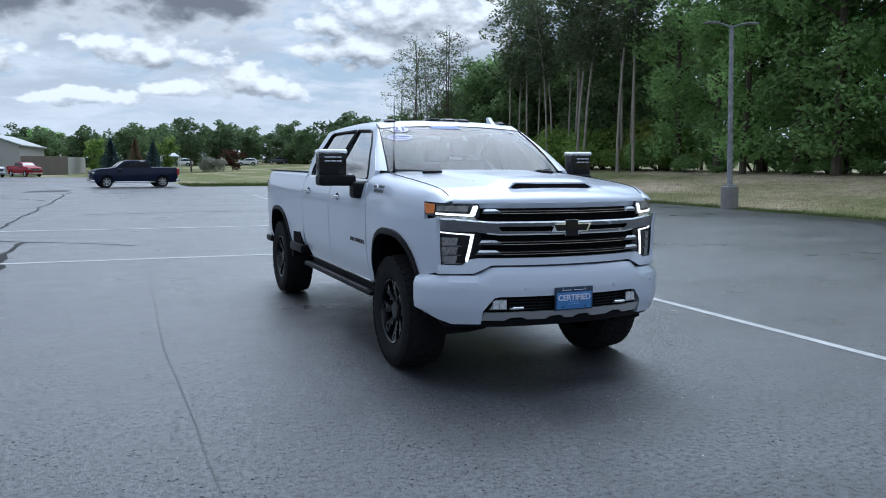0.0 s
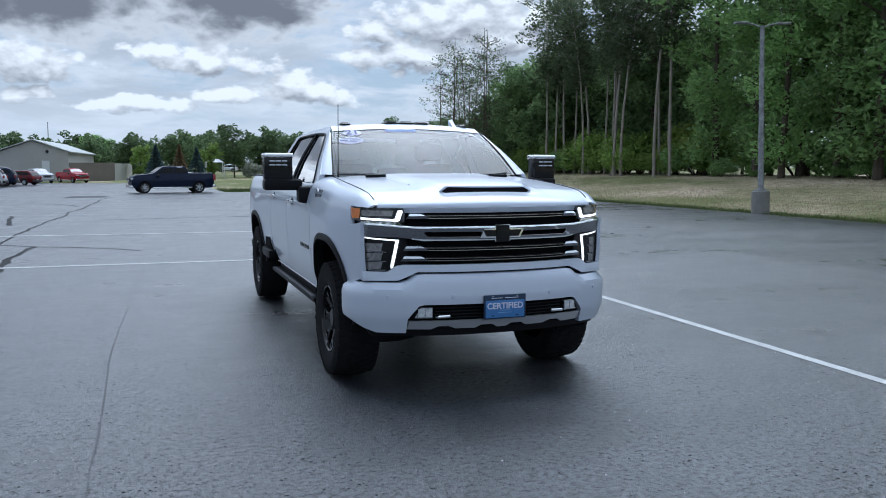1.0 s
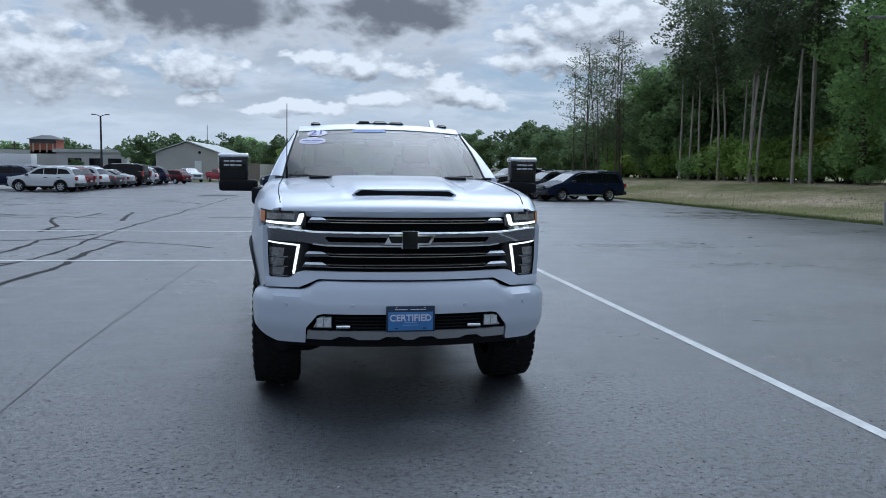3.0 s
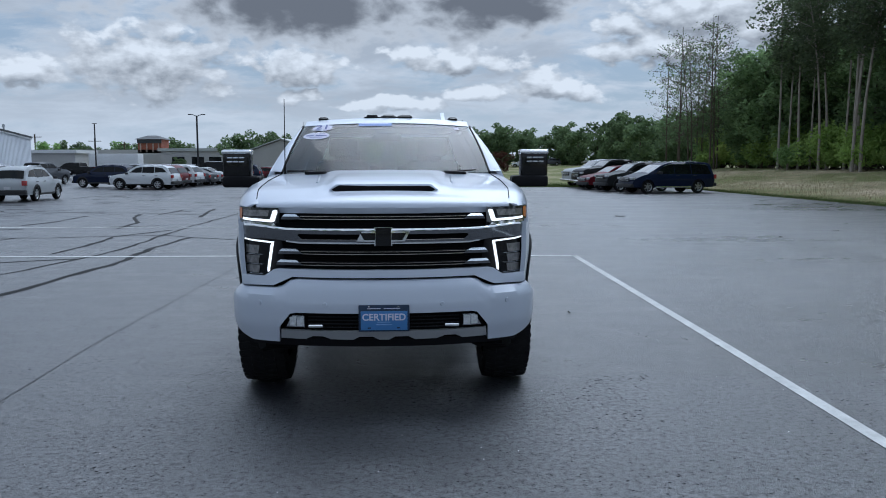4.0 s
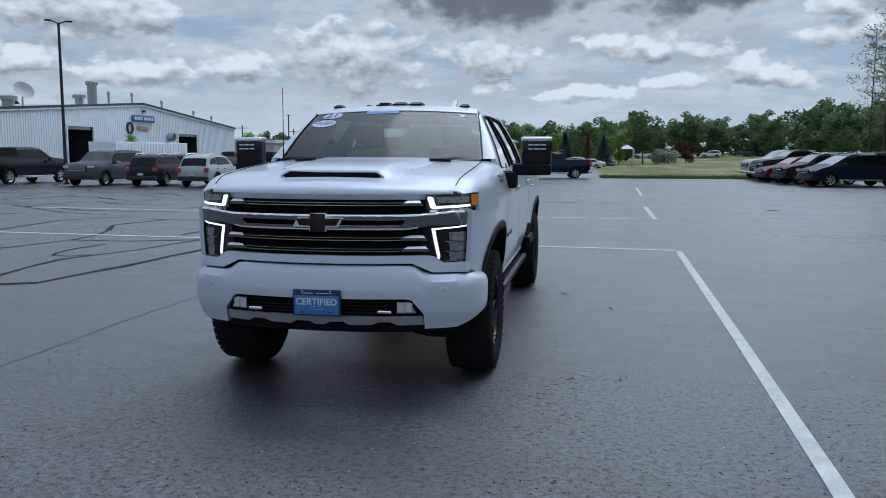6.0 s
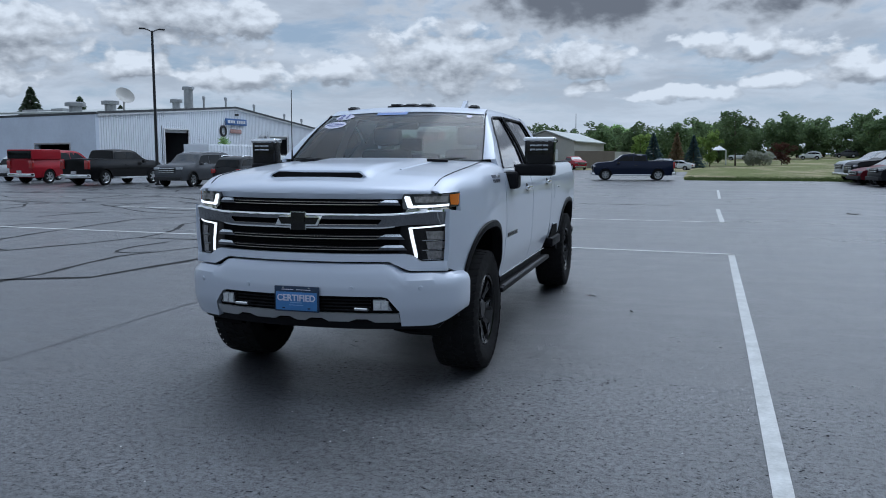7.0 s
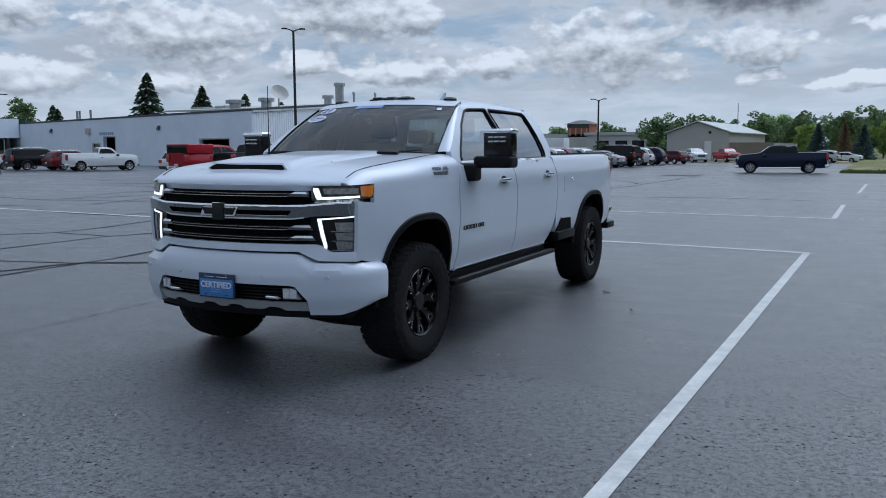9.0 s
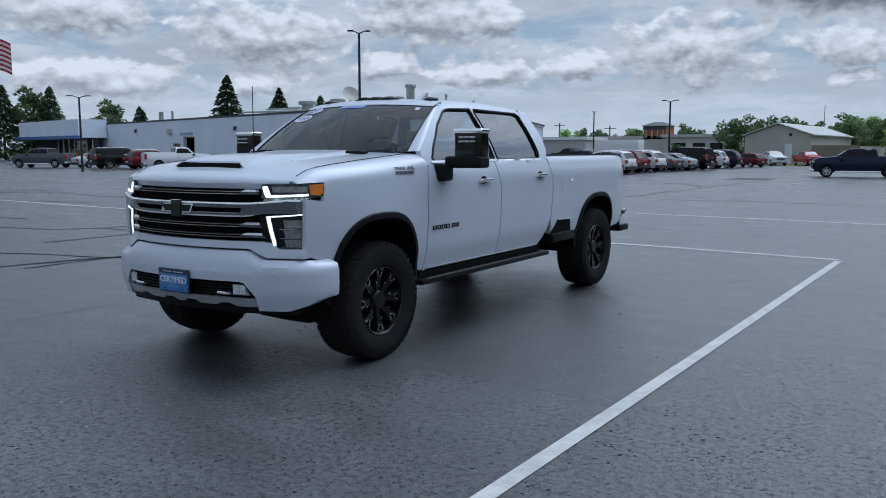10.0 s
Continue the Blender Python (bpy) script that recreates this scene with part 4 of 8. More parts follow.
    for s in (-1, 1):
        part("emblem_wing", sheet([(s * 0.05, 1.124), (s * 0.118, 1.124), (s * 0.142, 1.168), (s * 0.05, 1.168)], lambda x, z: face(x, z, -0.039), 0.05, (0, 0.02, 0)), GLOSS, back)

    # headlights
    def wrap(x, z, o=0.0):
        """The lamp surface, which bends round the corner of the nose."""
        ax = abs(x)
        if ax <= 0.84:
            return Vector((x, nose(x, z) + o, z))
        k = ax - 0.84
        y0 = nose(0.84, z)
        px = 0.84 + 0.112 * math.sin(min(1.5, k / 0.16))
        return Vector((math.copysign(px, x), y0 + k * 0.78 + o, z))
    for s in (-1, 1):
        pts = [(s * 0.655, 1.225), (s * 0.70, 1.212), (s * 1.06, 1.232), (s * 1.10, 1.262), (s * 1.10, 1.318), (s * 0.66, 1.316), (s * 0.650, 1.29)]
        lamp = part("upper_headlight", sheet(pts, lambda x, z: wrap(x, z, -0.004), 0.03, (0, 0.05, 0)), SMOKE, truck, "slim upper headlight lit white")
        pts = [(s * 0.965, 1.245), (s * 1.05, 1.240), (s * 1.10, 1.262), (s * 1.10, 1.316), (s * 0.955, 1.310)]
        part("amber_marker", sheet(pts, lambda x, z: wrap(x, z, -0.010), 0.03, (0, 0.02, 0)), AMBER, lamp, "amber side marker")
        pts = [(s * 0.665, 1.290), (s * 0.685, 1.232), (s * 0.70, 1.226), (s * 0.95, 1.236), (s * 0.95, 1.251), (s * 0.715, 1.243), (s * 0.695, 1.300), (s * 0.668, 1.304)]
        part("light_pipe", sheet(pts, lambda x, z: wrap(x, z, -0.011), 0.03, (0, 0.012, 0)), LED, lamp, "lit white light pipe")
        pts = [(s * 0.73, 1.262), (s * 0.94, 1.262), (s * 0.94, 1.300), (s * 0.72, 1.300)]
        part("projector", sheet(pts, lambda x, z: wrap(x, z, -0.008), 0.03, (0, 0.012, 0)), material("lamp_inner", (0.30, 0.29, 0.29), 0.22, 0.5, 0.6, 40), lamp)
        pts = [(s * 0.70, 1.105), (s * 0.735, 0.905), (s * 0.77, 0.882), (s * 0.90, 0.882), (s * 0.945, 0.90), (s * 0.945, 1.120)]
        lamp = part("lower_headlight", sheet(pts, lambda x, z: wrap(x, z, -0.002), 0.03, (0, 0.05, 0)), GLOSS, truck, "tall dark lower headlight")
        pts = [(s * 0.69, 1.104), (s * 0.725, 0.914), (s * 0.738, 0.908), (s * 0.740, 0.93), (s * 0.711, 1.095), (s * 0.93, 1.111), (s * 0.93, 1.120)]
        part("light_pipe", sheet(pts, lambda x, z: wrap(x, z, -0.012), 0.03, (0, 0.012, 0)), LED, lamp, "lit white light pipe")
        for z0, z1 in ((1.025, 1.078), (0.962, 1.012), (0.90, 0.95)):
            pts = [(s * 0.80, z0), (s * 0.915, z0), (s * 0.915, z1), (s * 0.79, z1)]
            part("lamp_cell", sheet(pts, lambda x, z: wrap(x, z, -0.006), 0.02, (0, 0.02, 0)), material("lamp_inner", (0.30, 0.29, 0.29), 0.22, 0.5, 0.6, 40), lamp)
            pts = [(s * 0.77, z0 - 0.007), (s * 0.925, z0 - 0.007), (s * 0.925, z0 - 0.003), (s * 0.77, z0 - 0.003)]
            part("lamp_rib", sheet(pts, lambda x, z: wrap(x, z, -0.010), 0.03, (0, 0.02, 0)), LAMP, lamp)
        # dark bezel, and chrome below the upper lamp
        pts = [(s * 0.675, 1.205), (s * 0.93, 1.210), (s * 0.96, 1.222), (s * 0.93, 1.228), (s * 0.69, 1.222)]
        part("lamp_brow", sheet(pts, lambda x, z: wrap(x, z, -0.018), 0.03, (0, 0.04, 0)), CHROME, truck, "chrome strip below headlight")
        pts = [(s * 0.62, 0.93), (s * 0.80, 0.875), (s * 0.985, 0.875), (s * 0.985, 1.22), (s * 0.66, 1.30)]
        part("lamp_bezel", sheet(pts, lambda x, z: wrap(x, z, 0.014), 0.04), BLACK, truck)

    # mirrors
    for s in (-1, 1):
        bm = new_box(1.115, 1.350, 0.80, 0.935, 1.475, 1.70, bevel=0.03, seg=3)
        for v in bm.verts:
            v.co.y += 0.10 * (v.co.x - 1.115)
            v.co.x *= s
        mir = part("side_mirror", bm, GLOSS, truck, "large black towing mirror with chrome cap")
        bm = new_box(1.108, 1.357, 0.795, 0.943, 1.665, 1.706, bevel=0.02, seg=3)
        for v in bm.verts:
            v.co.y += 0.10 * (v.co.x - 1.115)
            v.co.x *= s
        part("mirror_cap", bm, CHROME, mir, "chrome mirror cap")
        bm = new_box(1.04, 1.352, 0.78, 0.95, 1.395, 1.490, bevel=0.03, seg=3)
        for v in bm.verts:
            v.co.y += 0.10 * (v.co.x - 1.115)
            v.co.x *= s
        part("mirror_base", bm, BLACK, mir)
        bm = new_box(0.95, 1.085, 0.71, 0.86, 1.29, 1.43, bevel=0.035, seg=3)
        for v in bm.verts:
            v.co.x *= s
        part("mirror_arm", bm, BLACK, mir)
        for z in (1.605, 1.638):
            bm = bmesh.new()
            for x0 in (1.165, 1.215, 1.265):
                box(bm, x0, x0 + 0.044, 0.785, 0.81, z - 0.007, z + 0.007, bevel=0.003)
            for v in bm.verts:
                v.co.y += 0.10 * (v.co.x - 1.115)
                v.co.x *= s
            part("mirror_lamp", bm, LAMP, mir, "clear mirror lamp")
        bm = new_box(1.13, 1.34, 0.936, 0.945, 1.49, 1.66, bevel=0.004)
        for v in bm.verts:
            v.co.y += 0.10 * (v.co.x - 1.115)
            v.co.x *= s
        part("mirror_glass", bm, CHROME, mir)

    # door handles, badges, filler door
    for y, z in ((1.47, 1.275), (2.58, 1.292)):
        w = body_w(y, z)
        bm = new_box(w + 0.012, w + 0.036, y - 0.115, y + 0.085, z - 0.016, z + 0.016, bevel=0.009, seg=3)
        h, _ = both("door_handle", bm, CHROME, truck, "chrome door handle")
        bm = new_box(w - 0.004, w + 0.014, y - 0.10, y - 0.07, z - 0.012, z + 0.012)
        box(bm, w - 0.004, w + 0.014, y + 0.04, y + 0.07, z - 0.012, z + 0.012)
        both("handle_post", bm, CHROME, truck)
        bm = sheet(arc(y - 0.02, z + 0.004, 0.062, 0, 360, 16, 0.55)[:-1], lambda yy, v: side_surf(yy, v) + Vector((0.0025, 0, 0)), 0.05)
        both("handle_cup", bm, BLACK, truck)
    bm = bmesh.new()
    for k, (y, w) in enumerate(((0.64, 0.066), (0.706, 0.066), (0.772, 0.066), (0.838, 0.066), (0.925, 0.060), (0.985, 0.060))):
        for u0, u1, z0, z1 in ((0.0, w - 0.014, 0.010, 0.017), (0.0, w - 0.014, -0.017, -0.010), (0.0, 0.011, -0.010, 0.010), (w - 0.025, w - 0.014, -0.010, 0.010)):
            sheet([(y + u0, 0.925 + z0), (y + u1, 0.925 + z0), (y + u1, 0.925 + z1), (y + u0, 0.925 + z1)], lambda yy, v: side_surf(yy, v) + Vector((0.006, 0, 0)), 0.1, (-0.01, 0, 0), bm=bm)
    both("door_badge", bm, GLOSS, truck, "dark badge of plain bars")
    BADGE = material("grey_badge", (0.26, 0.27, 0.30), 0.3, 0.6, 0.1)
    bm = bmesh.new()
    on_fender = lambda yy, v: fender_surf(yy, v) + Vector((0.005, 0, 0.002))
    for z, y0, n in ((1.395, 0.165, 4), (1.362, 0.165, 7)):
        for k in range(n):
            y = y0 + 0.034 * k
            for u0, u1, z0, z1 in ((0.0, 0.007, -0.011, 0.011), (0.019, 0.026, -0.011, 0.011), (0.007, 0.019, 0.004 if k % 2 else -0.011, 0.011 if k % 2 else -0.004)):
                sheet([(y + u0, z + z0), (y + u1, z + z0), (y + u1, z + z1), (y + u0, z + z1)], on_fender, 0.1, (-0.01, 0, 0), bm=bm)
    sheet([(0.31, 1.386), (0.42, 1.386), (0.385, 1.412), (0.365, 1.400), (0.345, 1.410)], on_fender, 0.1, (-0.01, 0, 0), bm=bm)
    both("fender_badge", bm, BADGE, truck, "chrome fender badge of plain bars")
    bm = sheet([(3.06, 1.10), (3.20, 1.10), (3.20, 1.26), (3.06, 1.26)], lambda yy, v: side_surf(yy, v) + Vector((0.003, 0, 0)), 0.06, (-0.01, 0, 0))
    part("fuel_door", bm, PAINT, truck)
    bm = lathe(bmesh.new(), [(0.0, 0.0001), (0.012, 0.010), (0.0, 0.014)], 12)
    bmesh.ops.translate(bm, vec=(body_w(3.3, 1.22) + 0.002, 3.30, 1.22), verts=bm.verts)
    part("bed_light", bm, CHROME, truck)

    # roof lamps, fin, antenna, wipers
    def rooflamp(x, y, w):
        z = roof_z(min(abs(x), 0.6), y) - 0.004
        bm = new_box(x - w / 2, x + w / 2, y - 0.05, y + 0.06, z, z + 0.034, bevel=0.014, seg=3)
        for v in bm.verts:
            if v.co.z > z + 0.02:
                v.co.x = x + (v.co.x - x) * 0.72
                v.co.y += 0.02
        part("roof_marker_lamp", bm, GLOSS, truck, "smoked roof marker lamp")
    for x, w in ((-0.555, 0.085), (-0.13, 0.13), (0.012, 0.13), (0.155, 0.13), (0.575, 0.085)):
        rooflamp(x, 1.29 if abs(x) > 0.3 else 1.255, w)
    part("marker_base", new_box(-0.20, 0.22, 1.21, 1.30, roof_z(0, 1.25) - 0.004, roof_z(0, 1.25) + 0.010, bevel=0.004), GLOSS, truck)
    bm = prism(bmesh.new(), [(0.47, 1.20, 1.955), (0.47, 1.34, 1.968), (0.47, 1.36, 2.035), (0.47, 1.33, 2.037), (0.47, 1.27, 1.995)], (0.035, 0, 0))
    part("roof_fin", bm, PAINT, truck, "white antenna fin")
    bm = bmesh.new()
    tube(bm, [(-0.795, 0.508, 1.50), (-0.795, 0.508, 1.60)], 0.010, 8, 0.006)
    tube(bm, [(-0.795, 0.508, 1.60), (-0.792, 0.508, 2.095)], 0.0042, 6, 0.003)
    part("radio_antenna", bm, BLACK, truck, "thin black mast antenna")
    for s0, s1 in ((-0.96, -0.62), (0.46, 0.88)):
        bm = bmesh.new()
        tube(bm, [windshield(lerp(s0, s1, t), 0.012 + 0.02 * t) + Vector((0, -0.014, 0.008)) for t in (0, 0.25, 0.5, 0.75, 1)], 0.006, 6)
        tube(bm, [windshield(s0, 0.012) + Vector((0, -0.06, 0.0)), windshield(lerp(s0, s1, 0.5), 0.025) + Vector((0, -0.016, 0.010))], 0.005, 6)
        part("wiper", bm, BLACK, truck, "black wiper blade")
    out = [(0.82 * k / 8, 0.30 + 0.25 * (abs(k) / 8) ** 2) for k in range(-8, 9)] + [(0.82 * k / 8, 0.40 + 0.25 * (abs(k) / 8) ** 2) for k in range(8, -9, -1)]
    part("cowl", sheet(out, lambda x, y: Vector((x, y, 1.498 + 0.02 * (y - 0.3))), 0.05), BLACK, truck)
    for sx in (-1, 1):
        part("washer_vent", prism(bmesh.new(), [(sx * 0.47, 0.24, 1.533), (sx * 0.62, 0.30, 1.527), (sx * 0.60, 0.36, 1.532), (sx * 0.45, 0.30, 1.538)], (0, 0, -0.02)), BLACK, truck)

    # bright line along the foot of the doors
    bm = bmesh.new()
    tube(bm, [side_surf(lerp(0.62, 2.72, k / 14), 0.592) + Vector((0.004, 0, 0)) for k in range(15)], 0.006, 6)
    both("rocker_trim", bm, CHROME, truck, "thin chrome trim at the door foot")

    # running boards and bed steps
    for s in (-1, 1):
        bm = new_box(0.90, 1.018, 0.50, 2.80, 0.480, 0.522, bevel=0.018)
        for y in (0.75, 1.6, 2.4):
            box(bm, 0.70, 0.94, y - 0.04, y + 0.04, 0.47, 0.53)
        for v in bm.verts:
            v.co.x *= s
        brd = part("running_board", bm, BLACK, truck, "black power running board")
        bm = new_box(0.985, 1.012, 0.58, 2.72, 0.520, 0.527)
        for v in bm.verts:
            v.co.x *= s
        part("tread_strip", bm, material("grey_tread", (0.10, 0.10, 0.105), 0.5, 0.3, 0.2, 40), brd, "grey tread strip")
        bm = new_box(0.93, 1.05, 2.82, 3.36, 0.60, 0.69, bevel=0.02)
        for v in bm.verts:
            v.co.x *= s
        stp = part("bed_step", bm, BLACK, truck, "black bed side step")
        bm = prism(bmesh.new(), [(s * 1.012, 2.86, 0.68), (s * 1.012, 3.33, 0.66), (s * 1.020, 3.29, 0.815), (s * 1.020, 3.00, 0.825)], (-s * 0.05, 0, 0))
        part("step_pocket", bm, DARK, truck, "dark bed step pocket")
        bm = prism(bmesh.new(), [(s * 1.024, 2.98, 0.822), (s * 1.024, 3.295, 0.812), (s * 1.024, 3.295, 0.824), (s * 1.024, 2.98, 0.834)], (-s * 0.02, 0, 0))
        part("pocket_trim", bm, PAINT, truck)
        bm = new_box(0.35, 0.93, 5.03, 5.28, 0.60, 0.80, bevel=0.03)
        for v in bm.verts:
            v.co.y -= 0.13 * max(0, v.co.x - 0.75)
            v.co.x *= s
        part("rear_bumper", bm, CHROME, truck, "chrome rear bumper end")
        bm = new_box(0.55, 0.94, 5.00, 5.30, 0.53, 0.61, bevel=0.02)
        for v in bm.verts:
            v.co.x *= s
        part("rear_bumper_step", bm, BLACK, truck)
        bm = new_box(0.905, 0.975, 4.93, 4.995, 0.98, 1.36, bevel=0.02)
        for v in bm.verts:
            v.co.x *= s
        part("tail_lamp", bm, material("tail_lamp_red", (0.30, 0.012, 0.012), 0.12, 0.0, 0.1, coat=1.0), truck, "red tail lamp")

    # windshield stickers
    def sticker(name, pts, mat, lab, o=0.004, par=None):
        return part(name, sheet(pts, lambda a, b: windshield(a, b) + Vector((0, -o, o * 0.6)), 0.05), mat, par or ws, lab)
    burst = []
    for k in range(28):
        r = 1.0 if k % 2 else 0.82
        burst.append((-0.765 + 0.135 * r * math.cos(2 * math.pi * k / 28), 0.895 + 0.085 * r * math.sin(2 * math.pi * k / 28)))
    st = sticker("year_sticker", burst, WHITE_VINYL, "white burst sticker with the year 21")
    bm = text_mesh("21", 0.125, 0.0)
    p0, px, py2 = windshield(-0.765, 0.895), windshield(-0.665, 0.895), windshield(-0.765, 0.995)
    ex, ey = (px - p0).normalized(), (py2 - p0).normalized()
    ez = ex.cross(ey).normalized()
    m = Matrix((ex, ey, ez)).transposed().to_4x4()
    bmesh.ops.transform(bm, matrix=Matrix.Translation(p0 + ez * 0.009) @ m, verts=bm.verts)
    part("lettering", bm, BLUE_VINYL, st, clean=False)
    pts = arc(-0.80, 0.70, 0.15, 0, 360, 24, 0.55)[:-1]
    st = sticker("round_sticker", pts, WHITE_VINYL, "white oval dealer sticker with plain bars")
    bm = bmesh.new()
    for a0, a1, b0, b1 in ((-0.89, -0.71, 0.738, 0.747), (-0.92, -0.83, 0.692, 0.712), (-0.81, -0.68, 0.692, 0.712), (-0.87, -0.73, 0.658, 0.667)):
        sheet([(a0, b0), (a1, b0), (a1, b1), (a0, b1)], lambda a, b: windshield(a, b) + Vector((0, -0.007, 0.005)), 0.08, bm=bm)
    part("plain_bars", bm, BLUE_VINYL, st)
    st = sticker("top_sticker", [(-0.34, 0.905), (0.06, 0.905), (0.06, 0.985), (-0.34, 0.985)], material("pale_blue_vinyl", (0.24, 0.34, 0.66), 0.5), "blue strip sticker with plain bars")
    bm = bmesh.new()
    for k in range(9):
        a = -0.32 + 0.036 * k
        sheet([(a + 0.02, 0.948), (a + 0.046, 0.948), (a + 0.046, 0.975), (a + 0.02, 0.975)], lambda a, b: windshield(a, b) + Vector((0, -0.007, 0.005)), 0.08, bm=bm)
    part("plain_bars", bm, WHITE_VINYL, st)
    sticker("small_sticker", [(0.80, 0.86), (0.86, 0.86), (0.86, 0.92), (0.80, 0.92)], WHITE_VINYL, "small white sticker")

    # wheels
    wheel = build_wheel(truck)
    for x, y in ((0.857, 0.0), (-0.857, 0.0), (0.876, 4.036), (-0.868, 4.036)):
        m = Matrix.Translation((x, y, 0.440)) @ Matrix.Rotation(0 if x > 0 else math.pi, 4, "Z")
        if wheel.get("placed"):
            w = copy_thing(wheel, m)
            w.parent = truck
        else:
            wheel.matrix_basis = m
            wheel["placed"] = 1
    return truck


def windshield(s, t):
    """The windshield: s across from -1 to 1, t from the cowl up to the roof."""
    w = lerp(0.815, 0.700, t)
    y = lerp(0.36 + 0.20 * s * s, 1.10 + 0.05 * s * s, t)
    z = lerp(1.500 + 0.022 * s * s, 1.942 - 0.030 * s * s, t) + 0.022 * math.sin(math.pi * min(1, max(0, t)))
    return Vector((s * w, y, z))


def build_wheel(truck):
    """A wheel with its axle along x; the outer face looks to +x."""
    wheel = new("wheel")
    wheel.parent = truck
    R, rr = 0.440, 0.262
    prof = [(-0.14, rr), (-0.155, 0.30), (-0.162, 0.36), (-0.155, 0.405), (-0.135, 0.426), (-0.10, 0.432), (0.10, 0.432), (0.135, 0.426), (0.155, 0.405), (0.165, 0.36), (0.160, 0.31), (0.145, rr), (0.13, rr - 0.006)]
    part("tyre", lathe(bmesh.new(), prof, 64), RUBBER, wheel, "chunky all-terrain tyre", 50)
    bm = bmesh.new()
    n = 44
    for k in range(n):
        a = 2 * math.pi * k / n
        m = Matrix.Rotation(a, 4, "X")
        for row, (x0, x1, w, off) in enumerate(((-0.152, -0.092, 0.044, 0), (-0.082, -0.012, 0.036, 0.5), (-0.002, 0.068, 0.036, 0.0), (0.078, 0.156, 0.044, 0.5))):
            mm = Matrix.Rotation(2 * math.pi * off / n, 4, "X") @ m
            skew = 0.010 if row % 2 else -0.010
            top = 0.440 if row in (1, 2) else 0.437
            c = [(x0, -w / 2 - skew, 0.424), (x1, -w / 2 + skew, 0.424), (x1, w / 2 + skew, 0.424), (x0, w / 2 - skew, 0.424)]
            vs = [bm.verts.new(mm @ Vector(p)) for p in c]
            ve = [bm.verts.new(mm @ Vector((p[0] * 0.985, p[1] * 0.88, top - (0.010 if abs(p[0]) > 0.14 else 0)))) for p in c]
            bm.faces.new(ve)
            for i in range(4):
                bm.faces.new((vs[i], vs[(i + 1) % 4], ve[(i + 1) % 4], ve[i]))
        # shoulder lugs on the sidewall
        for s in (1, -1):
            vs = [bm.verts.new(m @ Vector(p)) for p in ((s * 0.157, -0.020, 0.405), (s * 0.157, 0.020, 0.405), (s * 0.170, 0.014, 0.365 if k % 2 else 0.378), (s * 0.170, -0.014, 0.365 if k % 2 else 0.378))]
            vt = [bm.verts.new(m @ Vector(p)) for p in ((s * 0.150, -0.022, 0.428), (s * 0.150, 0.022, 0.428))]
            bm.faces.new(vs)
            bm.faces.new((vs[0], vs[1], vt[1], vt[0]))
    part("tread", bm, RUBBER, wheel, smooth=20)
    prof = [(-0.13, rr - 0.004), (0.138, rr - 0.004), (0.146, rr - 0.010), (0.138, rr - 0.022), (0.10, rr - 0.030), (0.02, rr - 0.045), (-0.02, 0.20), (-0.03, 0.06), (-0.03, 0.001)]
    part("rim", lathe(bmesh.new(), prof, 56), GLOSS, wheel, "gloss black rim")
    for k in range(8):
        m = Matrix.Rotation(2 * math.pi * k / 8, 4, "X")
        bm = bmesh.new()
        # each spoke forks towards the rim
        def bar(p0, p1, w0, w1, x0, x1, th):
            (y0, z0), (y1, z1) = p0, p1
            d = Vector((0, y1 - y0, z1 - z0)).normalized()
            nrm = Vector((0, -d.z, d.y))
            q = []
            for (y, z), w, x in ((p0, w0, x0), (p1, w1, x1)):
                for sgn in (1, -1):
                    q.append(Vector((x, y, z)) + nrm * w * sgn)
            prism(bm, [m @ q[0], m @ q[1], m @ q[3], m @ q[2]], m.to_3x3() @ Vector((-th, 0, 0)))
        bar((0, 0.055), (0, 0.150), 0.026, 0.021, 0.090, 0.108, 0.05)
        bar((0.004, 0.140), (0.040, 0.236), 0.013, 0.012, 0.107, 0.122, 0.05)
        bar((-0.004, 0.140), (-0.040, 0.236), 0.013, 0.012, 0.107, 0.122, 0.05)
        bar((-0.045, 0.236), (0.045, 0.236), 0.010, 0.010, 0.122, 0.122, 0.05)
        part("spoke", bm, SPOKE, wheel)
        edges = (((-0.030, 0.238), (0.030, 0.238), 0.0034, 0.1245), ((0.026, 0.232), (0.019, 0.200), 0.0026, 0.122), ((-0.026, 0.232), (-0.019, 0.200), 0.0026, 0.122), ((-0.018, 0.196), (0.0, 0.176), 0.0020, 0.119), ((0.018, 0.196), (0.0, 0.176), 0.0020, 0.119), ((-0.026, 0.128), (-0.034, 0.146), 0.0022, 0.108))
        for p0, p1, w, x in edges:
            bm = bmesh.new()
            bar(p0, p1, w, w * 0.7, x, x, 0.012)
            part("milled_edge", bm, MILLED, wheel, "bright milled spoke edge")
    part("hub_cap", lathe(bmesh.new(), [(0.05, 0.075), (0.105, 0.072), (0.118, 0.060), (0.120, 0.0001)], 24), SPOKE, wheel, "black hub cap")
    for k in range(8):
        a = 2 * math.pi * (k + 0.5) / 8
        bm = lathe(bmesh.new(), [(0.06, 0.010), (0.108, 0.010), (0.112, 0.006), (0.112, 0.0001)], 8)
        bmesh.ops.translate(bm, vec=(0, 0.062 * math.cos(a) * 1.25, 0.062 * math.sin(a) * 1.25), verts=bm.verts)
        part("lug_nut", bm, BLACK, wheel)
    return wheel


build_truck()

# ---------- ground, lot, markings ----------


def ground_z(x, y):
    z = -0.03
    z += 1.12 * ease(x, 16.8, 29.0) * (1 - 0.6 * ease(y, 62, 90))
    z += 0.75 * ease(y, 60, 150) * ease(x, -8, 6)
    return z


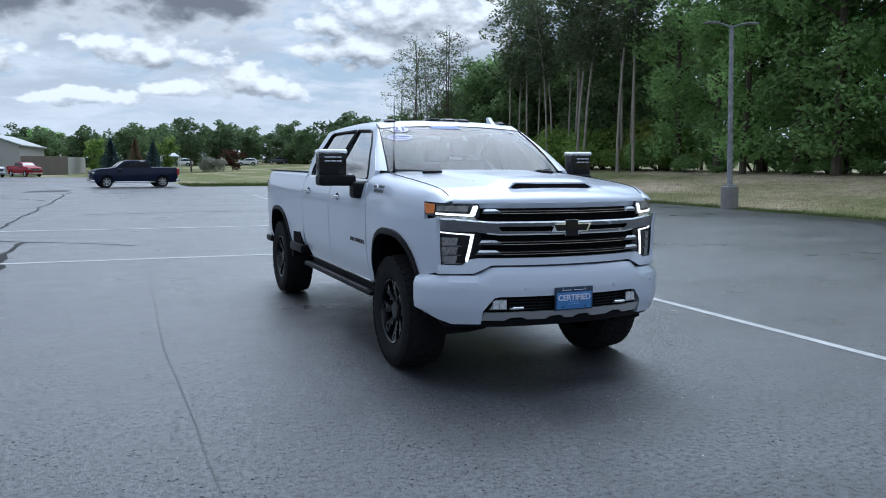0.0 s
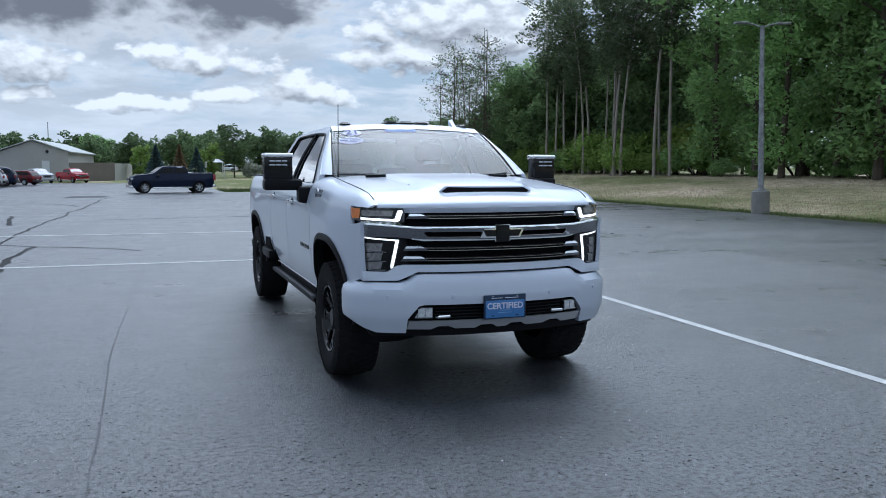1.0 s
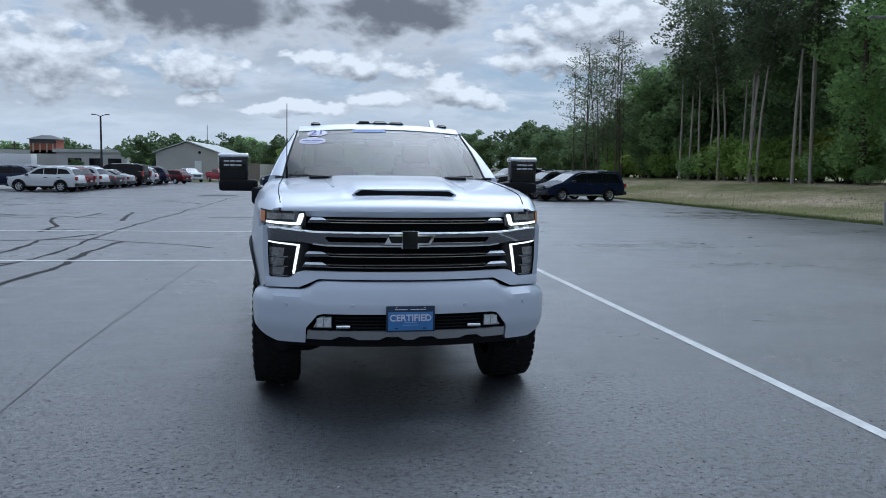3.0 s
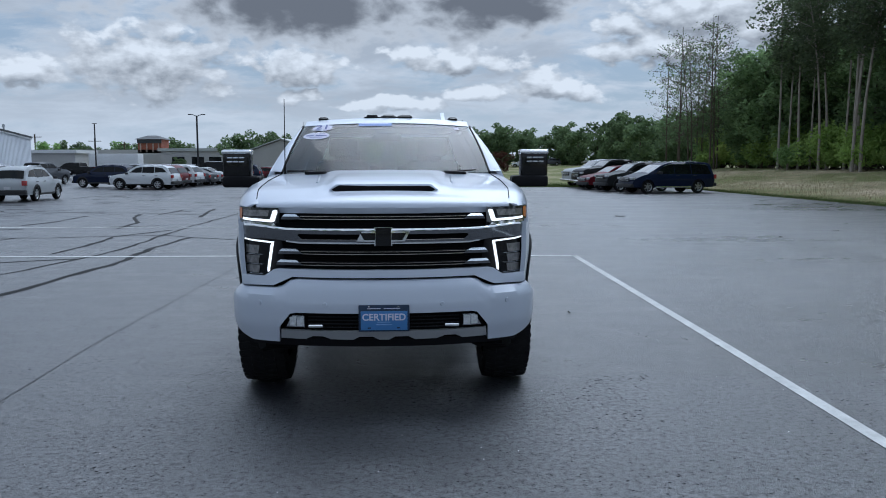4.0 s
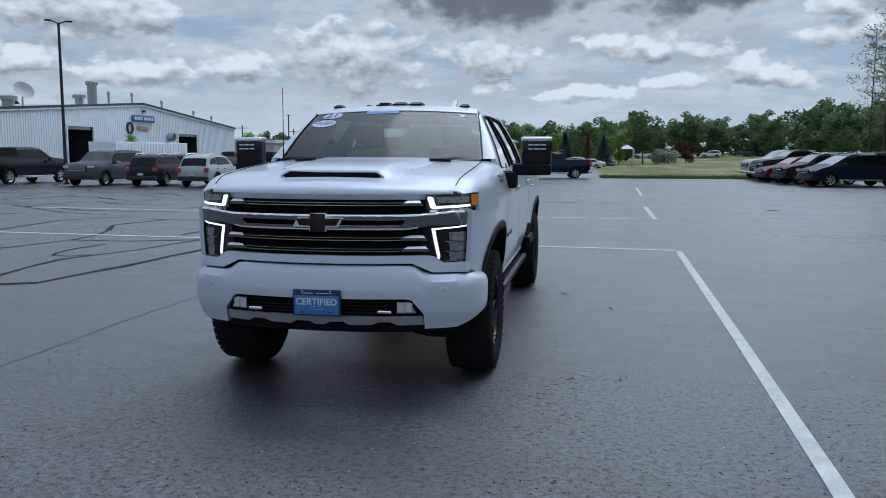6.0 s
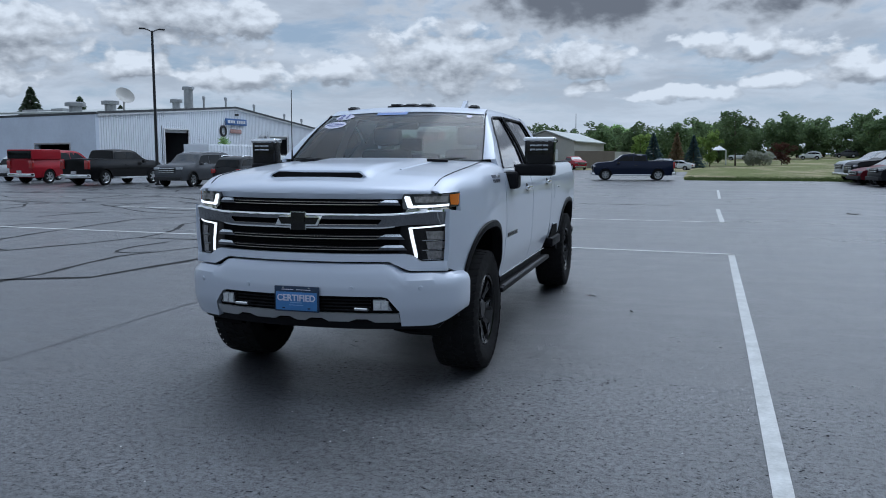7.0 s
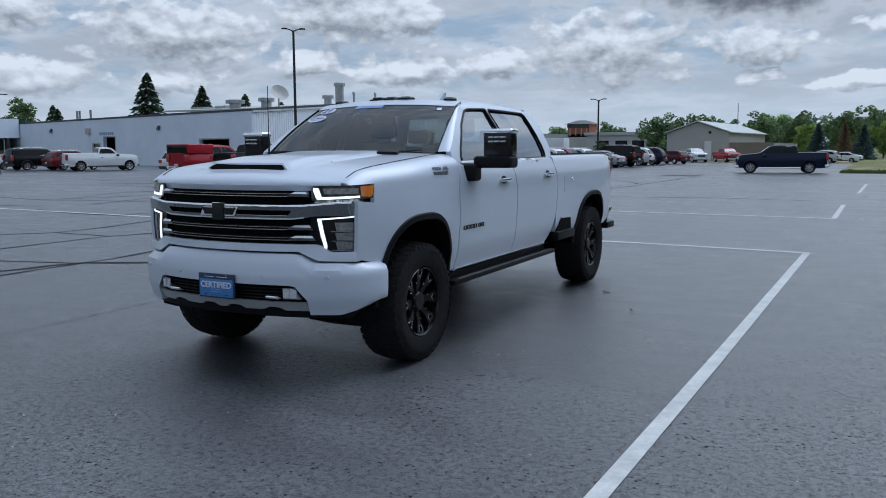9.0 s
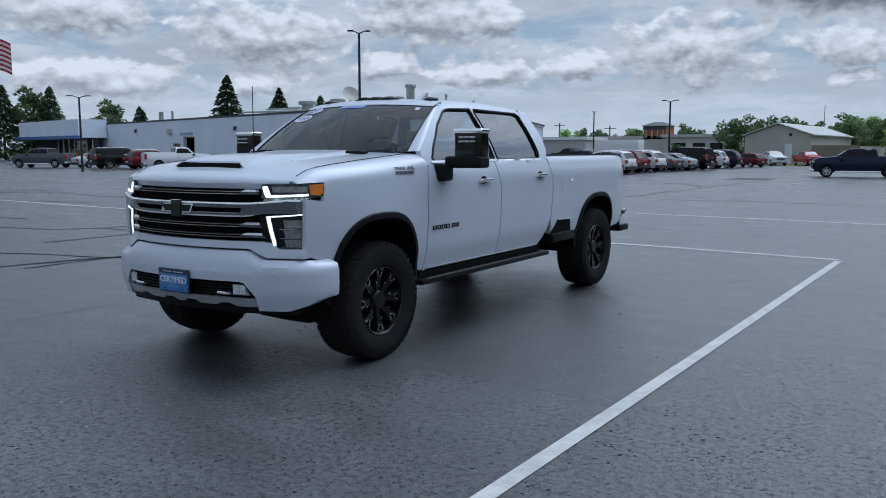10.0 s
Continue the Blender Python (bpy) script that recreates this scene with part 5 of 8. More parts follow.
def build_ground():
    xs = [-3000, -800, -250, -130] + [-120 + 20 * k for k in range(7)] + [5, 10, 14] + [16 + 1.2 * k for k in range(14)] + [36, 45, 60, 90, 140, 300, 900, 3000]
    ys = [-3000, -800, -200, -60, -30] + [-15 + 7.5 * k for k in range(24)] + [200, 260, 400, 900, 3000]
    bm = bmesh.new()
    grid = [[bm.verts.new((x, y, ground_z(x, y))) for y in ys] for x in xs]
    for a, b in zip(grid, grid[1:]):
        for j in range(len(ys) - 1):
            bm.faces.new((a[j], b[j], b[j + 1], a[j + 1]))
    tagged(part("ground", bm, GRASS, None, "mown grass field, dry brown on the bank", clean=False), category="ground", kind="structure")
    # asphalt with a slightly ragged border
    rng = random.Random(4)
    pts = [(-140, -60), (17.4, -60)]
    pts += [(17.35 + 0.002 * y - 0.012 * max(0, y - 20) + rng.uniform(-0.06, 0.06), y) for y in [-40 + 1.6 * k for k in range(54)]]
    pts += [(16.0, 46.8)]
    pts += [(x, 46.2 + rng.uniform(-0.07, 0.07)) for x in [15 - 0.9 * k for k in range(15)]]
    pts += [(2.2, 50), (2.4, 62), (2.6, 76), (0, 105), (-140, 125)]
    bm = bmesh.new()
    prism(bm, [(x, y, 0.0) for x, y in pts], (0, 0, -0.05))
    for f in list(bm.faces):
        if f.normal.z < -0.5:
            bm.faces.remove(f)
    tagged(part("parking_lot", bm, ASPHALT, None, "weathered dark grey asphalt parking lot", clean=False), category="pavement", kind="structure")


def ribbon(name, pts, width, mat, z, rng=None, jag=0.0, wv=0.0):
    bm = bmesh.new()
    rng = rng or random.Random(1)
    dense = []
    for (x0, y0), (x1, y1) in zip(pts, pts[1:]):
        k = max(2, int(math.dist((x0, y0), (x1, y1)) / (0.35 if jag else 2.0)))
        dense += [(lerp(x0, x1, i / k), lerp(y0, y1, i / k)) for i in range(k)]
    dense.append(pts[-1])
    prev = None
    drift = 0.0
    for i, (x, y) in enumerate(dense):
        a, b = dense[max(0, i - 1)], dense[min(len(dense) - 1, i + 1)]
        d = Vector((b[0] - a[0], b[1] - a[1])).normalized()
        n = Vector((-d.y, d.x))
        drift = drift * 0.85 + rng.uniform(-jag, jag)
        w = width * (1 + rng.uniform(-wv, wv)) / 2
        ring = [bm.verts.new((x + n.x * (drift + s * w), y + n.y * (drift + s * w), z)) for s in (-1, 1)]
        if prev:
            bm.faces.new((prev[0], prev[1], ring[1], ring[0]))
        prev = ring
    return part(name, bm, mat, None, clean=False)


def build_markings():
    lines = [
        ("side", [(2.64, -7.0), (2.855, -1.8), (2.94, 1.2), (3.10, 7.86)], 0.098),
        ("cross", [(3.14, 7.84), (0.6, 8.08), (-4.4, 8.22), (-12, 8.7), (-24, 9.3)], 0.14),
        ("row", [(3.25, 14.28), (1.2, 14.40), (-2.4, 14.5), (-5.0, 14.7), (-14, 15.3)], 0.16),
        ("tick", [(3.22, 14.30), (3.28, 19.0)], 0.11),
        ("tick", [(3.55, 25.0), (3.75, 32.5)], 0.10),
    ]
    for _, pts, w in lines:
        tagged(ribbon("parking_line", pts, w, LINE_PAINT, 0.004), "worn white painted parking line on asphalt", "road marking", "parking lines", "structure")
    rng = random.Random(11)
    cracks = [
        ([(-6.6, -1.0), (-5.8, 2.5), (-4.9, 3.0), (-4.75, 4.2), (-4.55, 5.3), (-4.4, 7.0), (-4.5, 9.4), (-4.3, 11.8)], 0.075),
        ([(-2.4, 10.4), (-3.3, 11.2), (-4.3, 11.8), (-5.1, 12.4), (-7.4, 11.9), (-8.6, 12.0)], 0.05),
        ([(-5.75, 1.2), (-5.7, 3.0), (-5.9, 4.9), (-5.5, 6.4), (-5.2, 9.0), (-5.1, 11.3), (-5.2, 15.0), (-4.9, 19.8), (-4.1, 39.1)], 0.05),
        ([(-6.0, 8.7), (-6.0, 9.7), (-6.0, 11.0), (-6.1, 12.1), (-5.3, 13.8)], 0.065),
        ([(-6.7, 14.4), (-6.9, 16.3), (-7.5, 17.9), (-8.0, 20.0)], 0.08),
        ([(-7.2, 15.0), (-6.0, 15.3)], 0.07),
    ]
    cracks += [
        ([(-9.6, 15.6), (-9.3, 16.9), (-9.3, 19.3)], 0.09),
        ([(-5.7, 18.5), (-6.0, 20.4), (-6.3, 23.0)], 0.09),
        ([(-7.3, 19.9), (-7.2, 22.4)], 0.08),
        ([(-8.3, 3.1), (-8.3, 5.0), (-7.8, 6.3), (-7.5, 7.4), (-6.3, 7.5), (-5.2, 7.9)], 0.055),
        ([(-7.5, 7.4), (-7.7, 8.7), (-8.4, 10.4), (-8.1, 11.9)], 0.06),
        ([(-5.9, 5.6), (-6.1, 5.4), (-6.4, 5.4), (-6.6, 5.7), (-6.6, 6.3), (-6.5, 7.0)], 0.05),
    ]
    cracks += [
        ([(-10.4, 4.5), (-9.8, 5.2), (-9.7, 6.2), (-10.0, 7.8), (-10.3, 10.0), (-10.4, 11.3), (-9.5, 12.6)], 0.06),
        ([(-9.8, 5.2), (-8.3, 5.1)], 0.05),
        ([(-11.9, 8.6), (-11.8, 9.3), (-11.4, 10.2)], 0.06),
        ([(-13.2, 11.1), (-13.1, 12.3), (-12.8, 13.2)], 0.08),
        ([(-15.2, 16.1), (-13.9, 15.0), (-11.6, 13.4), (-10.4, 13.2)], 0.06),
        ([(-13.8, 18.2), (-12.3, 17.0), (-10.8, 16.8)], 0.08),
    ]
    cracks += [
        ([(-8.2, 1.6), (-7.0, 2.1), (-5.9, 2.5), (-4.9, 3.0)], 0.045),
        ([(-15.6, 9.2), (-14.2, 8.7), (-13.2, 8.5), (-11.6, 8.6)], 0.06),
        ([(-16, 3.4), (-12.4, 4.0), (-10.4, 4.5)], 0.055),
        ([(-26, 4.5), (-18, 5.2), (-13.0, 5.6)], 0.06),
        ([(-30, 8.5), (-22, 8.9), (-16.5, 9.9)], 0.07),
        ([(-24, 12.5), (-19, 12.0), (-13.2, 13.0)], 0.06),
        ([(-27, 21.5), (-20, 22.5), (-14, 24)], 0.08),
        ([(-3.5, 20.2), (-0.4, 20.8), (2.6, 20.4)], 0.05),
    ]
    for k in range(46):
        x, y = rng.uniform(-34, -7.5), rng.uniform(9.5, 33)
        a = rng.uniform(-0.35, 0.35) if k % 3 else rng.uniform(1.1, 1.9)
        pts = [(x, y)]
        for _ in range(rng.randint(2, 5)):
            a += rng.uniform(-0.5, 0.5)
            s = rng.uniform(0.7, 1.9)
            x, y = x + s * math.cos(a), y + s * math.sin(a)
            pts.append((x, y))
        if max(q[0] for q in pts) < -4.5:
            cracks.append((pts, rng.uniform(0.05, 0.09)))
    for k in range(30):
        x, y = rng.uniform(-15, -5.4), rng.uniform(19, 37)
        d = rng.uniform(0.25, 0.9)
        cracks.append(([(x, y), (x + d * 0.6, y + rng.uniform(-0.15, 0.2)), (x + d, y + rng.uniform(-0.2, 0.35))], rng.uniform(0.06, 0.12)))
    for pts, w in cracks:
        tagged(ribbon("crack_seal", pts, w * 1.3, TAR, 0.0035, rng, 0.05, 0.45), "black tar line sealing a crack in asphalt", "crack seal", "crack seals", "structure")
    SEAM = material("paving_seam", (0.027, 0.028, 0.033), 0.45, 0.0, 0.4, 6.0, bump=0.5, bump_scale=60)
    for pts in ([(-2.35, 8.0), (-2.5, 4.0), (-2.6, 1.4), (-2.6, -0.8), (-2.62, -6.0)],):
        tagged(ribbon("paving_seam", pts, 0.009, SEAM, 0.003, rng, 0.010, 0.6), "thin dark seam between asphalt strips", "seam", "paving seams", "structure")
    PATCH = material("asphalt_patch", (0.020, 0.021, 0.024), 0.7, 0.0, 0.3, 2.0)
    bm = prism(bmesh.new(), [(-6.2, 38.7, 0.004), (-4.25, 39.1, 0.004), (-4.1, 41.5, 0.004), (-5.95, 41.2, 0.004)], (0, 0, -0.003))
    tagged(part("asphalt_patch", bm, PATCH), "square dark repair patch in asphalt", "patch", kind="structure")
    # dropped leaves and bits of debris
    LITTER = material("dead_leaf", (0.030, 0.024, 0.018), 0.8, 0.0, 0.3, 20)
    for x, y, s in ((1.40, 3.40, 0.07), (6.6, 18.0, 0.28), (1.9, 2.5, 0.03), (14.6, 17.6, 0.2), (15.2, 14.0, 0.16), (14.2, 20.5, 0.22), (15.9, 11.8, 0.2), (13.6, 24.4, 0.3), (15.0, 27.0, 0.25), (10.2, 12.5, 0.12), (9.4, 14.8, 0.1), (8.2, 11.0, 0.06)):
        bm = bmesh.new()
        c = bm.verts.new((x, y, 0.012))
        ring = [bm.verts.new((x + s * rng.uniform(0.5, 1) * math.cos(k * 1.05), y + s * 0.6 * rng.uniform(0.4, 1) * math.sin(k * 1.05), 0.004 + rng.uniform(0, 0.02))) for k in range(6)]
        for k in range(6):
            bm.faces.new((c, ring[k], ring[(k + 1) % 6]))
        tagged(part("dead_leaf", bm, LITTER), "small dark dead leaf litter on asphalt", "litter", "leaf litter")
    # pale grit in the truck's shadow
    GRIT = material("pale_grit", (0.5, 0.5, 0.5), 0.6)
    bm = bmesh.new()
    for _ in range(420):
        x, y = rng.uniform(-6, 8), rng.uniform(-5, 12)
        s = rng.uniform(0.002, 0.006)
        v = [bm.verts.new((x + s * math.cos(a), y + s * math.sin(a), 0.002)) for a in (0, 2.1, 4.2)]
        t = bm.verts.new((x, y, 0.004 + s * 0.6))
        for i in range(3):
            bm.faces.new((v[i], v[(i + 1) % 3], t))
    tagged(part("pale_grit", bm, GRIT, clean=False), "tiny pale stones scattered on asphalt", "grit", kind="stuff")


def grass_tufts(name, n, place, h, mat, label, seed):
    rng = np.random.default_rng(seed)
    verts, faces = [], []
    for _ in range(n):
        x, y = place(rng)
        z = max(ground_z(x, y), -0.03)
        a, hh, lean = rng.uniform(0, 6.28), h * rng.uniform(0.5, 1.3), rng.uniform(-0.5, 0.5)
        w = 0.010 + 0.012 * rng.uniform()
        dx, dy = math.cos(a) * w, math.sin(a) * w
        o = len(verts)
        verts += [(x - dx, y - dy, z - 0.02), (x + dx, y + dy, z - 0.02), (x + lean * hh * math.sin(a), y - lean * hh * math.cos(a), z + hh)]
        faces.append((o, o + 1, o + 2))
    me = bpy.data.meshes.new(name)
    me.from_pydata(verts, [], faces)
    me.materials.append(mat)
    tagged(new(name, me), label, "grass", kind="stuff")


def build_grass():
    def bank(rng):
        y = rng.uniform(4, 58)
        return 17.2 + abs(rng.normal(0, 5.0)), y
    grass_tufts("grass", 42000, bank, 0.055, BLADE, "short dry grass on the bank", 3)
    def edge(rng):
        y = rng.uniform(2, 46)
        return 17.35 + 0.002 * y - 0.012 * max(0, y - 20) + abs(rng.normal(0, 0.45)), y
    GREEN = material("green_blades", (0.085, 0.125, 0.028), 0.8, 0.0, 0.3, 0.5, island=0.35)
    grass_tufts("grass", 26000, edge, 0.07, GREEN, "green grass fringe along the asphalt", 5)
    def back(rng):
        return rng.uniform(2.3, 17), 46.3 + abs(rng.normal(0, 3.5))
    grass_tufts("grass", 16000, back, 0.12, GREEN, "green grass at the lot's far edge", 6)


# ---------- lamp posts ----------
POLE = material("weathered_pole", (0.19, 0.195, 0.205), 0.7, 0.0, 0.55, 5.0, color2=(0.27, 0.275, 0.285), bump=0.3, bump_scale=30)
CONCRETE = material("concrete", (0.23, 0.22, 0.205), 0.85, 0.0, 0.25, 3.0, bump=0.3, bump_scale=40)
BRONZE = material("dark_bronze", (0.03, 0.03, 0.033), 0.5, 0.3, 0.2)


def lamp_post(x, y, h, mat, base, arm, turn, label, z=0.0, lean=(0.0, 0.0), r=0.085):
    post = thing("street_lamp", label, "street lamp", "lamp posts", at=pose(x, y, z, lean[0], lean[1], turn))
    z0 = 0.0
    if base:
        part("concrete_base", lathe(bmesh.new(), [(-0.1, 0.30), (base - 0.03, 0.295), (base, 0.27), (base, 0.001)], 24, "z"), CONCRETE, post, "round concrete base")
        z0 = base
    part("pole", tube(bmesh.new(), [(0, 0, z0), (0, 0, h)], r, 10, r * 0.72), mat, post)
    part("base_plate", new_box(-0.14, 0.14, -0.14, 0.14, z0, z0 + 0.06, bevel=0.01), mat, post)
    for s in (-1, 1):
        bm = tube(bmesh.new(), [(0, 0, h - 0.06), (s * arm * 0.3, 0, h + 0.04), (s * arm * 0.6, 0, h + 0.09)], 0.03, 6)
        part("arm", bm, mat, post)
        bm = new_box(min(s * arm * 0.5, s * arm), max(s * arm * 0.5, s * arm), -0.13, 0.13, h + 0.06, h + 0.12, bevel=0.025)
        part("lamp_head", bm, mat, post, "flat lamp head")
    return post


lamp_post(17.58, 16.83, 6.24, POLE, 0.70, 1.0, -10, "weathered grey pole lamp on a concrete base in grass", 0.09, (-1.1, -1.2), 0.098)
lamp_post(-23.7, 31.0, 7.75, BRONZE, 0.0, 0.62, 40, "dark twin-arm parking lot lamp post")
lamp_post(-15.0, 57.5, 5.1, BRONZE, 0.0, 0.62, 10, "dark twin-arm lamp post between parked cars")
lamp_post(-31.7, 83.2, 5.6, BRONZE, 0.0, 0.3, 80, "thin dark lamp post by the service building")
lamp_post(-47.7, 30.3, 5.1, BRONZE, 0.0, 0.8, 40, "dark twin-arm lamp post by parked pickups")

# ---------- parked cars ----------
CAR_RIM = material("alloy_rim", (0.62, 0.63, 0.65), 0.3, 0.9, 0.1)
CAR_DARK = material("dark_cladding", (0.02, 0.02, 0.022), 0.6, 0.0, 0.2)
CAR_GLASS = material("car_window", (0.006, 0.007, 0.008), 0.04, 0.0, 0.2, spec=0.22)
CAR_SCREEN = material("car_windshield", (0.02, 0.022, 0.024), 0.04, 0.0, 0.2, coat=1.0, spec=0.6)
HEAD = material("clear_headlamp", (0.55, 0.57, 0.60), 0.12, 0.3, 0.2, 30)
TAIL = material("tail_lamp_glass", (0.35, 0.02, 0.02), 0.15, 0.0, 0.2, coat=1.0)
PLATE_WHITE = material("plate_white", (0.6, 0.6, 0.62), 0.5)


def paint(name, c, spec=0.35):
    return material("car_paint_" + name, c, 0.45, 0.0, 0.04, 2.0, coat=0.3, spec=spec * 0.25)


KINDS = {}
KINDS["suv"] = dict(L=4.70, W=1.90, H=1.70, wb=2.76, r=0.36, top=[(-0.5, 0.36), (-0.5, 0.50), (-0.475, 0.63), (-0.405, 0.89), (-0.345, 0.962), (-0.17, 1.0), (0.0, 0.985), (0.08, 0.945), (0.235, 0.655), (0.30, 0.63), (0.43, 0.575), (0.485, 0.50), (0.5, 0.37)], side=[(-0.415, 0.68), (-0.345, 0.87), (-0.2, 0.925), (-0.02, 0.92), (0.065, 0.875), (0.19, 0.645), (-0.2, 0.635)], splits=(-0.22, -0.03), front=(7, 8), rear=(2, 3))
KINDS["big_suv"] = dict(L=5.35, W=2.04, H=1.92, wb=3.07, r=0.40, top=[(-0.5, 0.36), (-0.5, 0.50), (-0.49, 0.60), (-0.455, 0.95), (-0.42, 0.985), (-0.2, 1.0), (0.05, 0.99), (0.12, 0.955), (0.22, 0.68), (0.27, 0.665), (0.44, 0.635), (0.49, 0.56), (0.5, 0.36)], side=[(-0.455, 0.65), (-0.425, 0.91), (-0.2, 0.935), (0.05, 0.925), (0.105, 0.89), (0.185, 0.675)], splits=(-0.25, -0.03), front=(7, 8), rear=(2, 3))
KINDS["van"] = dict(L=5.18, W=2.02, H=1.70, wb=3.09, r=0.355, top=[(-0.5, 0.34), (-0.5, 0.52), (-0.485, 0.62), (-0.445, 0.93), (-0.41, 0.985), (-0.2, 1.0), (0.05, 0.975), (0.13, 0.92), (0.31, 0.62), (0.36, 0.585), (0.45, 0.50), (0.49, 0.42), (0.5, 0.32)], side=[(-0.44, 0.61), (-0.40, 0.915), (-0.2, 0.93), (0.05, 0.91), (0.115, 0.86), (0.25, 0.625)], splits=(-0.20, 0.0), front=(7, 8), rear=(2, 3))
KINDS["sedan"] = dict(L=4.75, W=1.84, H=1.45, wb=2.79, r=0.33, top=[(-0.5, 0.40), (-0.5, 0.60), (-0.47, 0.68), (-0.36, 0.715), (-0.19, 0.965), (-0.10, 1.0), (0.02, 0.995), (0.08, 0.97), (0.23, 0.68), (0.30, 0.655), (0.43, 0.575), (0.485, 0.49), (0.5, 0.36)], side=[(-0.31, 0.715), (-0.18, 0.915), (-0.08, 0.935), (0.01, 0.93), (0.07, 0.90), (0.185, 0.685)], splits=(-0.06,), front=(7, 8), rear=(3, 4))
KINDS["pickup"] = dict(L=5.88, W=2.03, H=1.90, wb=3.74, r=0.405, top=[(-0.5, 0.36), (-0.5, 0.72), (-0.495, 0.735), (-0.178, 0.735), (-0.174, 0.74), (-0.155, 0.965), (-0.13, 0.985), (0.05, 1.0), (0.13, 0.965), (0.235, 0.725), (0.28, 0.705), (0.44, 0.665), (0.49, 0.59), (0.5, 0.36)], side=[(-0.158, 0.735), (-0.143, 0.92), (-0.12, 0.935), (0.05, 0.94), (0.112, 0.91), (0.20, 0.735)], splits=(0.0,), front=(8, 9), rear=(4, 5))
KINDS["work_pickup"] = dict(L=6.0, W=2.05, H=1.98, wb=4.0, r=0.42, top=[(-0.5, 0.36), (-0.5, 0.73), (-0.495, 0.745), (-0.075, 0.745), (-0.07, 0.75), (-0.05, 0.965), (-0.03, 0.985), (0.07, 1.0), (0.125, 0.965), (0.205, 0.72), (0.25, 0.705), (0.44, 0.675), (0.49, 0.60), (0.5, 0.36)], side=[(-0.055, 0.735), (-0.035, 0.92), (0.0, 0.935), (0.06, 0.935), (0.11, 0.905), (0.17, 0.73)], splits=(), front=(8, 9), rear=(4, 5))


def car(kind, col, label, x, y, face, group="parked cars", topper=False, size=0.86):
    """A parked car with its nose along face, in degrees from +x."""
    K = KINDS[kind]
    L, W, H, wb, r = K["L"], K["W"], K["H"], K["wb"], K["r"]
    cat = "truck" if "pickup" in kind else "car"
    name = {"suv": "parked_suv", "big_suv": "parked_suv", "van": "parked_minivan", "sedan": "parked_sedan", "pickup": "parked_pickup", "work_pickup": "parked_pickup"}[kind]
    c = thing(name, label, cat, group, at=pose(x, y, ground_z(x, y) + 0.03 if y > 100 else 0, 0, 0, face) @ Matrix.Diagonal((size, size, size, 1)))
    top = [(a * L, b * H) for a, b in K["top"]]
    zb, zs = 0.62 * H, 0.17 * H + 0.04

    def w(px, pz):
        k = abs(px) / (L / 2)
        v = W / 2 * (1 - 0.13 * k ** 6)
        v -= 0.045 * ease(pz, zb - 0.01, zb + 0.05) + 0.27 * max(0.0, pz - zb) + 0.5 * max(0.0, pz - 0.93 * H)
        v -= 0.05 * ease(pz, 0.52 * H, zb)
        return v - 0.16 * max(0.0, 0.46 * H - pz) ** 1.5
    xf, xr = wb / 2 + 0.02 * L, -wb / 2 + 0.02 * L
    ra = r * 1.17

    def archway(cx):
        pts = [(cx + ra * math.cos(math.pi * k / 10), r + ra * math.sin(math.pi * k / 10)) for k in range(11)]
        return [(cx + ra, zs)] + pts + [(cx - ra, zs)]
    def rounded(line):
        """The profile with its corners cut."""
        res = [line[0]]
        for p, q in zip(line, line[1:]):
            c = min(0.22, 0.10 / max(0.05, math.dist(p, q)))
            res += [(lerp(p[0], q[0], c), lerp(p[1], q[1], c)), (lerp(p[0], q[0], 1 - c), lerp(p[1], q[1], 1 - c))]
        return res + [line[-1]]
    out = rounded(rounded(top)) + [(L * 0.49, zs + 0.05), (L * 0.47, zs)] + archway(xf) + archway(xr) + [(-L * 0.475, zs), (-L * 0.495, zs + 0.07)]
    bm = bmesh.new()
    tuck = lambda px, k: px * (1 - 0.03 * k * k * max(0.0, abs(px) / (L / 2) - 0.8) / 0.2)
    for s in (1, -1):
        sheet(out, lambda px, pz: Vector((tuck(px, 1), s * w(px, pz), pz)), 0.16, bm=bm)
    ring = densify(out, 0.16)
    prev = None
    for px, pz in ring + ring[:1]:
        row = [bm.verts.new((tuck(px, k), k * w(px, pz), pz + (0.03 * (1 - k * k) if pz > zs + 0.3 else 0))) for k in (-1, -0.85, -0.45, 0, 0.45, 0.85, 1)]
        if prev:
            for j in range(6):
                bm.faces.new((prev[j], prev[j + 1], row[j + 1], row[j]))
        prev = row
    body = part("body", bm, col, c, smooth=46)
    # side windows
    side = [(a * L, b * H) for a, b in K["side"]]
    cuts = [min(p[0] for p in side) - 0.1] + [q * L for q in K["splits"]] + [max(p[0] for p in side) + 0.1]
    def clip(poly, lo, hi):
        for sgn, lim in ((1, lo), (-1, -hi)):
            res = []
            for p, q in zip(poly, poly[1:] + poly[:1]):
                a, b = sgn * p[0] >= lim, sgn * q[0] >= lim
                if a:
                    res.append(p)
                if a != b:
                    t = (sgn * lim - p[0]) / (q[0] - p[0])
                    res.append((sgn * lim, lerp(p[1], q[1], t)))
            poly = res
        return poly
    for lo, hi in zip(cuts, cuts[1:]):
        seg = clip(side, lo + 0.022, hi - 0.022)
        for s in (1, -1):
            bm = sheet(seg, lambda px, pz: Vector((px, s * (w(px, pz) + 0.006), pz)), 0.4, (0, -s * 0.01, 0))
            part("side_window", bm, CAR_GLASS, c)
